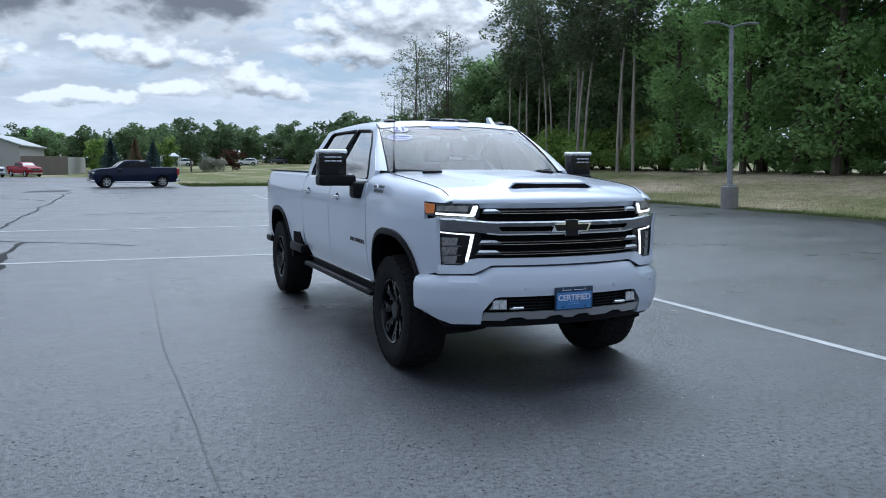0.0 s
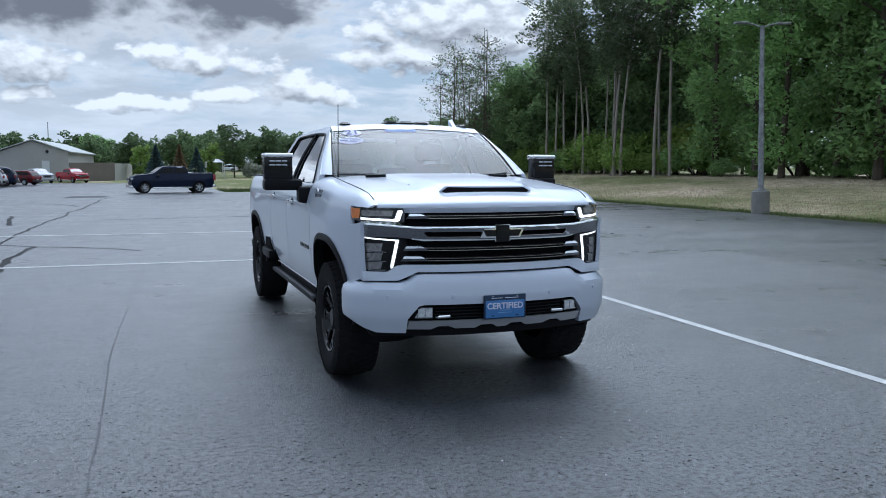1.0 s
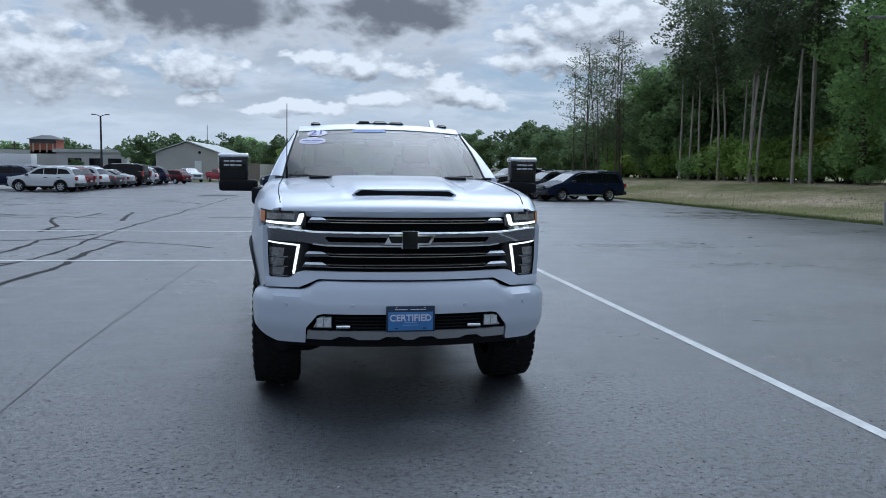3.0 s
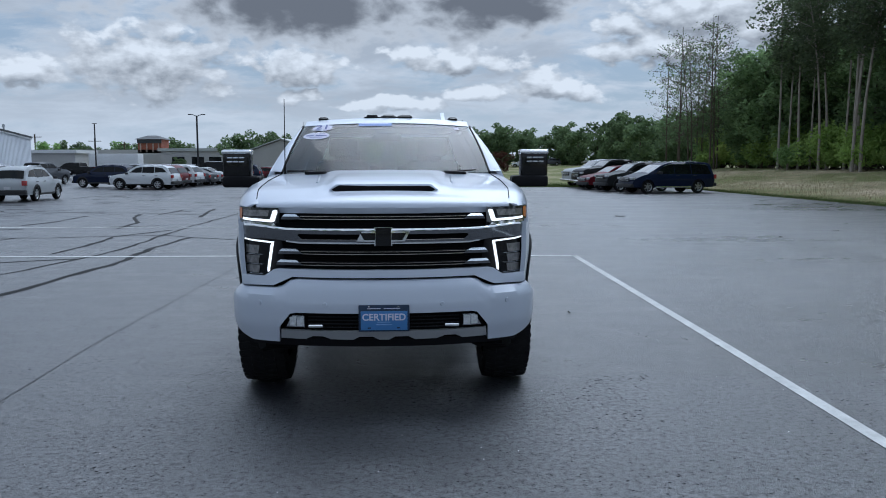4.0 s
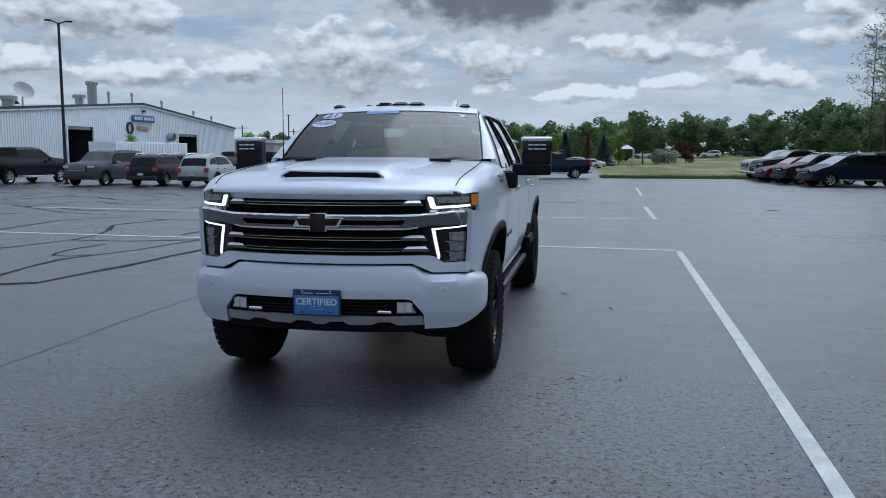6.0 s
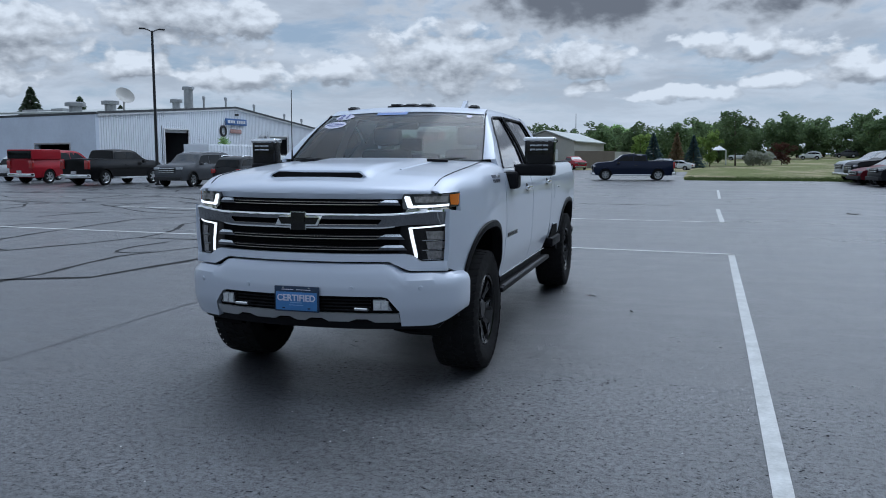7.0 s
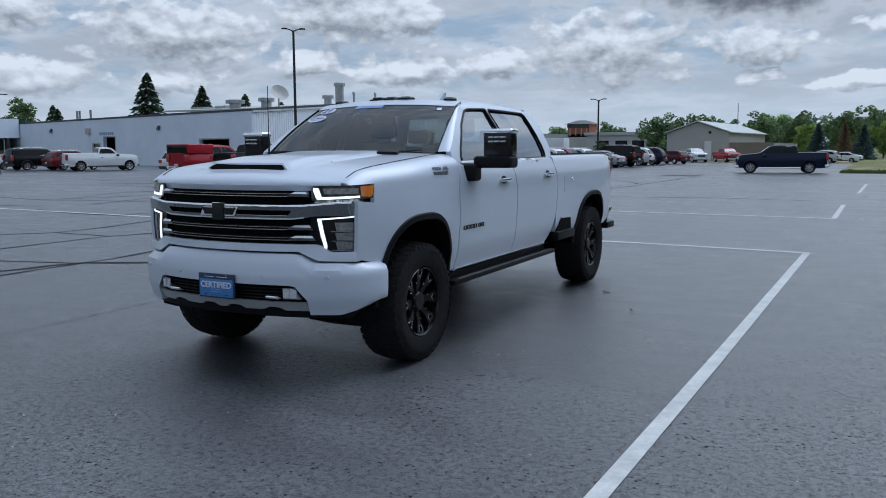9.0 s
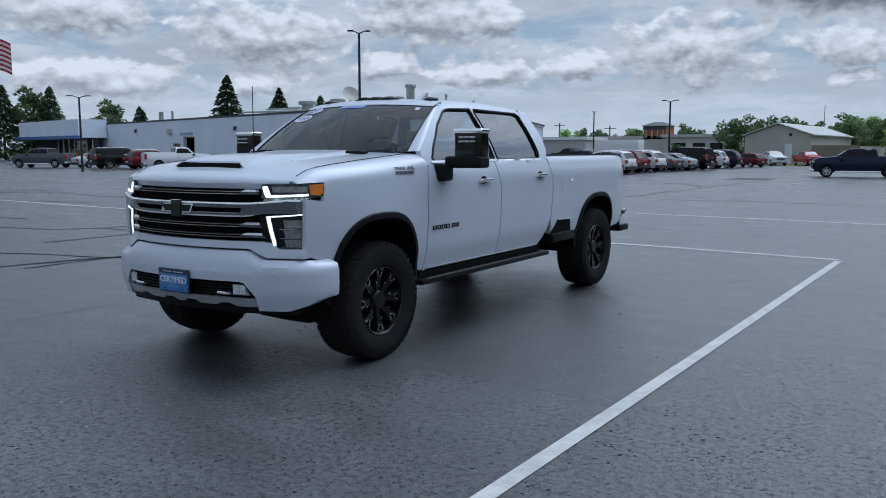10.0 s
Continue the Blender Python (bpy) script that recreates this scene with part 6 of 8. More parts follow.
    for nm, (i, j) in (("windshield", K["front"]), ("rear_window", K["rear"])):
        (x0, z0), (x1, z1) = top[i], top[j]
        nrm = Vector((z0 - z1, 0, x1 - x0)).normalized()
        if nrm.z < 0:
            nrm = -nrm
        def gl(t, k):
            px, pz = lerp(x0, x1, t), lerp(z0, z1, t)
            return Vector((px, k * (w(px, pz) - 0.07), pz + 0.022 * (1 - k * k))) + nrm * 0.008
        part(nm, sheet([(0.08, -1), (0.94, -1), (0.94, 1), (0.08, 1)], gl, 0.5, tuple(-nrm * 0.012)), CAR_SCREEN if nm == "windshield" else CAR_GLASS, c)
    # wheels
    for px in (xf, xr):
        for s in (1, -1):
            wh = new("wheel")
            wh.parent = c
            wh.matrix_basis = pose(px, s * (W / 2 - 0.13), r, 0, 0, 90 * s)
            part("tyre", lathe(bmesh.new(), [(-0.11, r * 0.66), (-0.115, r * 0.9), (-0.085, r), (0.085, r), (0.115, r * 0.9), (0.10, r * 0.66)], 22), RUBBER, wh)
            bm = lathe(bmesh.new(), [(0.10, r * 0.67), (0.085, r * 0.62), (0.02, r * 0.58), (0.02, 0.001)], 20)
            for f in bm.faces:
                f.material_index = 1 if f.calc_center_median().x < 0.05 else 0
            for k in range(6):
                m = Matrix.Rotation(math.pi * 2 * k / 6, 4, "X")
                prism(bm, [m @ Vector((0.095, -0.035, 0.02)), m @ Vector((0.095, 0.035, 0.02)), m @ Vector((0.085, 0.028, r * 0.62)), m @ Vector((0.085, -0.028, r * 0.62))], (-0.03, 0, 0))
            part("rim", bm, [CAR_RIM, DARK], wh)
    # black arch lips and, on vans and crossovers, a bright line round the windows
    for px in (xf, xr):
        for s in (1, -1):
            bm = bmesh.new()
            prev = None
            for k in range(13):
                a = math.pi * k / 12
                ring_ = [bm.verts.new((px + q * math.cos(a), s * (w(px, 0.5 * H) + o), r + q * math.sin(a))) for q, o in ((ra - 0.02, -0.03), (ra - 0.015, 0.012), (ra + 0.05, 0.012), (ra + 0.055, -0.01))]
                if prev:
                    for j in range(3):
                        bm.faces.new((prev[j], prev[j + 1], ring_[j + 1], ring_[j]))
                prev = ring_
            part("arch_lip", bm, CAR_DARK if kind in ("suv", "big_suv") else col, c)
    if kind in ("van", "big_suv"):
        for s in (1, -1):
            crest = [p for p in rounded(side) if p[1] > 0.80 * H] if kind == "van" else [p for p in side if p[1] < 0.70 * H]
            bm = tube(bmesh.new(), [Vector((px, s * (w(px, pz + 0.02) + 0.012), pz + 0.02)) for px, pz in sorted(crest)], 0.016, 6)
            part("window_trim", bm, CHROME, c, "chrome window line")
    part("wheel_wells", new_box(-L * 0.42, L * 0.42, -W / 2 + 0.26, W / 2 - 0.26, zs - 0.02, 2 * r + 0.05), DARK, c)
    # lamps, grille, bumpers, mirrors
    zl = (0.50 if kind in ("sedan", "van") else 0.55) * H
    tall = "pickup" in kind or kind == "big_suv"
    for s in (1, -1):
        bm = new_box(L * 0.462, L * 0.492, min(s * W * 0.27, s * W * 0.445), max(s * W * 0.27, s * W * 0.445), zl - 0.09, zl + 0.035, bevel=0.02)
        part("headlight", bm, HEAD, c, "clear headlight")
        bm = new_box(-L * 0.503, -L * 0.475, min(s * W * 0.34, s * W * 0.462), max(s * W * 0.34, s * W * 0.462), 0.46 * H, (0.70 if tall else 0.60) * H, bevel=0.02)
        part("tail_light", bm, TAIL, c, "red tail light")
        bm = new_box(0.17 * L, 0.205 * L, min(s * (W / 2 + 0.0), s * (W / 2 + 0.19)), max(s * (W / 2 + 0.0), s * (W / 2 + 0.19)), 0.62 * H, 0.70 * H, bevel=0.03)
        part("wing_mirror", bm, CAR_DARK, c)
        for q in K["splits"] or (0.0,):
            hx = q * L - 0.16
            hy = w(hx, 0.56 * H)
            part("door_handle", new_box(hx - 0.1, hx + 0.1, min(s * (hy - 0.01), s * (hy + 0.025)), max(s * (hy - 0.01), s * (hy + 0.025)), 0.555 * H, 0.575 * H), CAR_DARK, c)
        part("sill", new_box(xr + ra + 0.02, xf - ra - 0.02, min(s * (W / 2 - 0.13), s * (W / 2 - 0.02)), max(s * (W / 2 - 0.13), s * (W / 2 - 0.02)), zs - 0.03, zs + 0.07, bevel=0.02), CHROME if kind in ("van", "pickup") else CAR_DARK, c)
    gr = part("grille", new_box(L * 0.47, L * 0.503, -W * 0.25, W * 0.25, zl - (0.28 if tall else 0.2), zl + 0.02, bevel=0.02), CAR_DARK, c)
    for k in range(3 if tall else 2):
        zg = zl - 0.03 - 0.10 * k
        part("grille_bar", new_box(L * 0.500, L * 0.507, -W * 0.25, W * 0.25, zg - 0.014, zg + 0.014, bevel=0.004), CHROME, gr, "chrome grille bar")
    part("front_bumper", new_box(L * 0.462, L * 0.510, -W * 0.43, W * 0.43, zs + 0.0, zs + 0.20, bevel=0.04), CHROME if "pickup" in kind else CAR_DARK, c)
    part("rear_bumper", new_box(-L * 0.512, -L * 0.465, -W * 0.44, W * 0.44, zs + 0.04, zs + 0.24, bevel=0.04), CHROME if "pickup" in kind else CAR_DARK, c)
    part("number_plate", new_box(-L * 0.516, -L * 0.505, -0.15, 0.15, zs + 0.27, zs + 0.40), PLATE_WHITE, c)
    if kind in ("suv", "big_suv", "van"):
        for s in (1, -1):
            bm = tube(bmesh.new(), [(-L * 0.34, s * (W / 2 - 0.30), H - 0.03), (-L * 0.3, s * (W / 2 - 0.30), H + 0.035), (L * 0.0, s * (W / 2 - 0.30), H + 0.035), (L * 0.04, s * (W / 2 - 0.30), H - 0.02)], 0.018, 6)
            part("roof_rail", bm, SATIN, c)
    if topper:
        bm = new_box(-L * 0.497, -L * 0.135, -W / 2 + 0.07, W / 2 - 0.07, 0.725 * H, 1.03 * H, bevel=0.07, seg=3)
        part("bed_cap", bm, col, c, "painted bed cap")
        part("cap_window", new_box(-L * 0.500, -L * 0.49, -W / 2 + 0.14, W / 2 - 0.14, 0.755 * H, 0.99 * H, bevel=0.01), CAR_GLASS, c)
    return c


NAVY, CHAR, REDP, WHITEP = paint("navy", (0.006, 0.012, 0.036), 0.4), paint("charcoal", (0.018, 0.019, 0.021), 0.3), paint("red", (0.30, 0.014, 0.024)), paint("white", (0.66, 0.68, 0.70))
SILVER, BLACKP, MAROON, GREYP = paint("silver", (0.42, 0.44, 0.46)), paint("black", (0.004, 0.004, 0.005), 0.3), paint("maroon", (0.11, 0.010, 0.016)), paint("grey", (0.085, 0.09, 0.10))

car("pickup", NAVY, "dark blue pickup parked side-on at the lot's far end", -0.78, 46.2, 189, size=0.83)
car("van", NAVY, "dark blue minivan with chrome sill trim", 14.0, 36.4, 192, "cars by the grass bank", size=0.93)
car("suv", CHAR, "dark grey crossover beside the minivan", 13.2, 39.2, 192, "cars by the grass bank", size=0.92)
car("sedan", MAROON, "red sedan between dark cars", 12.9, 42.0, 192, "cars by the grass bank", size=0.94)
car("pickup", BLACKP, "black pickup with chrome grille", 13.6, 45.0, 192, "cars by the grass bank", size=0.92)
car("pickup", SILVER, "silver pickup at the end of the row", 13.6, 48.0, 192, "cars by the grass bank", size=0.92)
car("suv", WHITEP, "white crossover parked side-on", -15.2, 45.0, 171, "cars in the long row")
car("suv", NAVY, "dark blue crossover behind the white one", -19.0, 49.4, 171, "cars in the long row")
for k, (kd, cl, lb) in enumerate((("suv", MAROON, "dark red crossover in the long row"), ("suv", WHITEP, "white crossover in the long row"), ("sedan", GREYP, "grey sedan in the long row"), ("sedan", SILVER, "silver sedan in the long row"), ("big_suv", BLACKP, "large black SUV in the long row"))):
    car(kd, cl, lb, -15.4 + 0.3 * k, 48.0 + 2.65 * k, 168, "cars in the long row")
car("suv", WHITEP, "white crossover past the black SUV", -14.0, 63.0, 178, "cars in the long row")
car("suv", NAVY, "blue crossover past the black SUV", -13.6, 65.8, 178, "cars in the long row")
car("suv", MAROON, "dark red SUV parked side-on near the shed", -12.0, 70.0, 150, "cars by the shed", size=0.70)
car("pickup", WHITEP, "white pickup nose-on near the shed", -11.6, 78.5, -60, "cars by the shed", size=0.70)
car("pickup", REDP, "red pickup parked by the shed wall", -8.7, 79.5, -60, "cars by the shed", size=0.70)
car("suv", SILVER, "silver SUV seen from behind", -15.9, 30.6, 92, "cars before the service building")
car("suv", CHAR, "dark grey SUV beside the silver one", -18.5, 30.8, 92, "cars before the service building")
car("big_suv", GREYP, "large grey SUV facing the lot", -21.4, 30.9, 268, "cars before the service building")
car("pickup", BLACKP, "black crew cab pickup before the service building", -26.6, 31.4, 86, "cars before the service building", size=0.95)
car("pickup", REDP, "red pickup with a matching bed cap", -31.3, 32.8, 86, "cars before the service building", topper=True, size=0.93)
car("suv", WHITEP, "white crossover beside the red pickup", -35.2, 35.0, 90, "cars before the service building")
car("work_pickup", WHITEP, "white regular cab work pickup", -46.6, 37.6, 66, "cars before the service building")
car("suv", MAROON, "maroon SUV behind the white work truck", -50.4, 38.2, 80, "cars before the service building")
car("big_suv", BLACKP, "black SUV near the far lamp post", -53.6, 37.6, 80, "cars before the service building")
car("sedan", SILVER, "silver sedan between dark trucks", -57.6, 38.4, 80, "cars before the service building")
car("pickup", GREYP, "grey green pickup at the row's end", -61.5, 36.0, 205, "cars before the service building")
car("suv", BLACKP, "dark SUV by the service doors", -28.6, 43.5, 200, "cars before the service building")
car("suv", GREYP, "grey SUV by the white container", -25.0, 47.0, 80, "cars before the service building")
car("pickup", GREYP, "grey pickup by the service building", -26.5, 57.0, 75, "cars before the service building")
car("pickup", BLACKP, "old black pickup beyond the service building", -31.5, 77.0, 170, "cars beyond")
car("suv", SILVER, "grey car beyond the black pickup", -27.0, 80.0, 170, "cars beyond")
car("suv", SILVER, "silver car behind the blue pickup", -0.1, 76.0, 165, "cars beyond", size=0.66)
car("sedan", WHITEP, "white sedan behind the blue pickup", 1.6, 78.5, 165, "cars beyond", size=0.66)
for k in range(7):
    car(("suv", "sedan", "suv")[k % 3], (WHITEP, SILVER, WHITEP, GREYP)[k % 4], "pale car in a far lot across the field", 10 + 5.2 * k, 128 + 1.2 * k, 170, "far cars", size=0.7)

# ---------- buildings ----------
METAL_WHITE = material("white_metal_siding", (0.80, 0.83, 0.88), 0.45, 0.0, 0.06, 0.6, rough_vary=0.08)
BLOCK_WHITE = material("white_painted_block", (0.68, 0.74, 0.84), 0.7, 0.0, 0.08, 0.5, bump=0.2, bump_scale=8)
TAN = material("tan_metal_siding", (0.42, 0.41, 0.385), 0.55, 0.0, 0.08, 0.5)
TAN_DARK = material("brown_block_wall", (0.20, 0.17, 0.145), 0.8, 0.0, 0.15, 1.0)
ROOF_PALE = material("pale_metal_roof", (0.42, 0.44, 0.42), 0.45, 0.2, 0.10, 0.4)
ROOF_DARK = material("dark_roof_edge", (0.05, 0.055, 0.06), 0.6, 0.0, 0.2)
# the shade inside bays, rooms and vent is put into this near-black colour
INSIDE = material("dim_interior", (0.035, 0.035, 0.04), 0.9, 0.0, 0.3, 1.0)
GALV = material("galvanised_duct", (0.36, 0.37, 0.38), 0.45, 0.7, 0.2, 2.0)
SIGN_BLUE = material("sign_blue", (0.05, 0.13, 0.34), 0.4, 0.0, 0.05)
SIGN_WHITE = material("sign_white", (0.70, 0.71, 0.72), 0.5)
BRICK_ORANGE = material("orange_brick", (0.30, 0.10, 0.06), 0.8, 0.0, 0.15, 2.0)
FAR_GREY = material("far_grey_render", (0.44, 0.435, 0.43), 0.8, 0.0, 0.1, 0.3)


def service_building():
    b = thing("service_building", "long white metal service garage with low gabled front", "building")
    X, y0, y1, ya, ze, za = -41.0, 48.0, 89.5, 68.4, 4.62, 6.08
    eave = lambda y: lerp(ze, za, (y - y0) / (ya - y0)) if y < ya else lerp(za, 4.32, (y - ya) / (y1 - ya))
    doors = [(56.6, 60.2, 3.70), (75.4, 79.6, 3.45)]
    # ribbed siding, cut out at the doors
    bm = bmesh.new()
    step = 0.3
    n = int((y1 - y0) / step)
    prev = None
    for k in range(n + 1):
        for off, dx in ((0.0, 0.0), (0.19, 0.0), (0.215, 0.045), (0.275, 0.045)):
            y = y0 + k * step + off
            if y > y1:
                continue
            low = 0.0
            for d0, d1, dz in doors:
                if d0 <= y <= d1:
                    low = dz
            row = (bm.verts.new((X + dx, y, low)), bm.verts.new((X + dx, y, eave(y) - 0.02)), low)
            if prev:
                if prev[2] == row[2]:
                    bm.faces.new((prev[0], row[0], row[1], prev[1]))
                else:
                    hi = max(prev[2], row[2])
                    a, c = bm.verts.new((prev[0].co.x, prev[0].co.y, hi)), bm.verts.new((row[0].co.x, row[0].co.y, hi))
                    bm.faces.new((a, c, row[1], prev[1]))
                    if prev[2] < row[2]:
                        bm.faces.new((prev[0], bm.verts.new((prev[0].co.x, prev[0].co.y + 0.001, 0.0)), a))
            prev = row
    part("front_wall", bm, METAL_WHITE, b, clean=False)
    bm = new_box(X - 14, X - 0.02, y1 - 0.2, y1, 0, 4.30)
    box(bm, X - 14, X - 13.8, y0 + 5, y1 - 0.2, 0, 4.4)
    part("side_wall", bm, METAL_WHITE, b)
    # roof planes with an overhanging edge
    for ya_, za_, yb_, zb_ in ((y0, ze, ya, za), (y1, 4.32, ya, za)):
        bm = prism(bmesh.new(), [(X + 0.18, ya_, za_ + 0.02), (X + 0.18, yb_, zb_ + 0.02), (X - 14, yb_, zb_ + 0.02), (X - 14, y0 + 4.3, eave(y0 + 4.3) + 0.02) if ya_ == y0 else (X - 14, ya_, za_ + 0.02)], (0, 0, 0.16))
        part("roof", bm, ROOF_PALE, b, "pale low-pitched roof")
        bm = prism(bmesh.new(), [(X + 0.20, ya_, za_ + 0.02), (X + 0.20, yb_, zb_ + 0.02), (X + 0.20, yb_, zb_ + 0.20), (X + 0.20, ya_, za_ + 0.20)], (-0.018, 0, 0))
        part("eave_trim", bm, ROOF_DARK, b)
        bm = prism(bmesh.new(), [(X + 0.16, ya_, za_ - 0.14), (X + 0.16, yb_, zb_ - 0.14), (X + 0.16, yb_, zb_ + 0.01), (X + 0.16, ya_, za_ + 0.01)], (-0.03, 0, 0))
        part("white_fascia", bm, SIGN_WHITE, b)
    for d0, d1, dz in doors:
        bm = bmesh.new()
        box(bm, X - 9, X - 8.9, d0 - 3, d1 + 3, 0, 4)
        box(bm, X - 9, X, d0 - 0.4, d0 - 0.3, 0, 4)
        box(bm, X - 9, X, d1 + 0.3, d1 + 0.4, 0, 4)
        box(bm, X - 9, X - 0.05, d0 - 0.4, d1 + 0.4, dz + 0.3, dz + 0.36)
        part("garage_bay", bm, INSIDE, b, "open garage bay with its dimness painted dark")
        bm = new_box(X - 0.02, X + 0.09, d0 - 0.16, d0, 0, dz + 0.14)
        box(bm, X - 0.02, X + 0.09, d1, d1 + 0.16, 0, dz + 0.14)
        box(bm, X - 0.02, X + 0.09, d0, d1, dz, dz + 0.14)
        part("door_frame", bm, SIGN_WHITE, b)
        part("rolled_door", new_box(X - 0.3, X - 0.1, d0, d1, dz - 0.25, dz), GALV, b)
    # sign of plain bars, round and square emblems
    sg = part("sign", new_box(X + 0.10, X + 0.25, 66.4, 70.3, 4.42, 5.05, bevel=0.03), SIGN_BLUE, b, "blue sign with white bars")
    bm = bmesh.new()
    for y, w in ((66.65, 0.45), (67.15, 0.45), (67.65, 0.40), (68.35, 0.30), (68.7, 0.28), (69.05, 0.28), (69.4, 0.28), (69.75, 0.28)):
        box(bm, X + 0.25, X + 0.27, y, y + w - 0.06, 4.60, 4.88)
    part("plain_bars", bm, SIGN_WHITE, sg)
    bm = lathe(bmesh.new(), [(0.06, 0.36), (0.14, 0.38), (0.14, 0.55), (0.0, 0.57)], 24)
    bmesh.ops.translate(bm, vec=(X + 0.06, 66.0, 3.80), verts=bm.verts)
    part("round_emblem", bm, BRONZE, b, "dark ring emblem")
    part("square_emblem", new_box(X + 0.06, X + 0.16, 67.3, 69.4, 3.62, 4.02, bevel=0.08), material("faded_red_emblem", (0.42, 0.25, 0.22), 0.5, 0.0, 0.3, 3.0), b, "faded red grey emblem plate")
    part("flood_lamp", new_box(X + 0.05, X + 0.35, 68.3, 68.6, 5.35, 5.55, bevel=0.03), BRONZE, b)
    bm = lathe(bmesh.new(), [(0.0, 0.44), (0.55, 0.44), (0.60, 0.41), (0.60, 0.33), (0.3, 0.30), (0.1, 0.001)], 20)
    bmesh.ops.translate(bm, vec=(X + 0.05, 73.4, 3.10), verts=bm.verts)
    part("wall_fan", bm, GALV, b, "round wall exhaust fan")
    # roof plant
    def stack(x, y, z0, z1, r, cap=0.0, label="galvanised roof vent"):
        pr = [(z0, r), (z1 - (0.35 if cap else 0), r)]
        if cap:
            pr += [(z1 - 0.35, r + cap), (z1 - 0.08, r + cap), (z1, r)]
        bm = lathe(bmesh.new(), pr + [(pr[-1][0], 0.001)], 16, "z")
        bmesh.ops.translate(bm, vec=(x, y, 0), verts=bm.verts)
        part("roof_vent", bm, GALV, b, label)
    stack(X - 2.0, 63.5, 5.1, 7.95, 0.42, 0.14, "tall galvanised roof chimney")
    stack(X - 2.0, 61.5, 5.0, 6.65, 0.36, 0.20)
    stack(X - 2.0, 52.3, 4.6, 5.95, 0.45, 0.25)
    stack(X - 4.0, 50.6, 4.3, 5.75, 0.5, 0.3)
    for y, z in ((65.3, 7.15), (69.3, 7.3), (75.0, 6.9), (82.0, 6.2), (86.5, 5.8)):
        stack(X - 1.5, y, 5.0, z, 0.10, 0.05, "thin roof pipe")
    # dish
    dish = lathe(bmesh.new(), [(0.0, 0.001), (0.03, 0.33), (0.10, 0.59), (0.21, 0.80), (0.225, 0.80), (0.12, 0.59), (0.015, 0.22)], 28)
    bmesh.ops.transform(dish, matrix=pose(X - 2.0, 54.1, 6.35, 0, -35, -25), verts=dish.verts)
    tube(dish, [(X - 2.1, 54.1, 4.7), (X - 2.05, 54.1, 6.3)], 0.07, 8)
    tagged(part("satellite_dish", dish, TAN, None, "beige satellite dish on the garage roof"), category="dish")
    # white container in front
    bm = new_box(-38.2, -35.8, 55.2, 67.2, 0.25, 2.40, bevel=0.03)
    for k in range(23):
        y = 55.5 + k * 0.5
        box(bm, -35.8, -35.75, y, y + 0.22, 0.4, 2.3)
    tagged(part("storage_container", bm, METAL_WHITE, None, "long white ribbed storage container"), category="container")
    bm = bmesh.new()
    rng = random.Random(8)
    for _ in range(300):
        p = Vector((-37.0 + rng.gauss(0, 0.20), 59.6 + rng.gauss(0, 0.24), 2.40 + min(0.7, abs(rng.gauss(0.28, 0.2)))))
        leaf_quad(bm, p, rng, 0.085)
    tagged(part("shrub", bm, LEAF, None, "small green shrub over the container", clean=False), category="shrub")


def leaf_quad(bm, p, rng, s):
    a, t = rng.uniform(0, 6.28), rng.uniform(-0.9, 0.9)
    u = Vector((math.cos(a), math.sin(a), t * 0.6)) * s
    v = Vector((-math.sin(a) * t, math.cos(a) * t, 1 - abs(t) * 0.5)) * s * 0.6
    bm.faces.new([bm.verts.new(q) for q in (p - u, p - v * 0.8, p + u, p + v)])


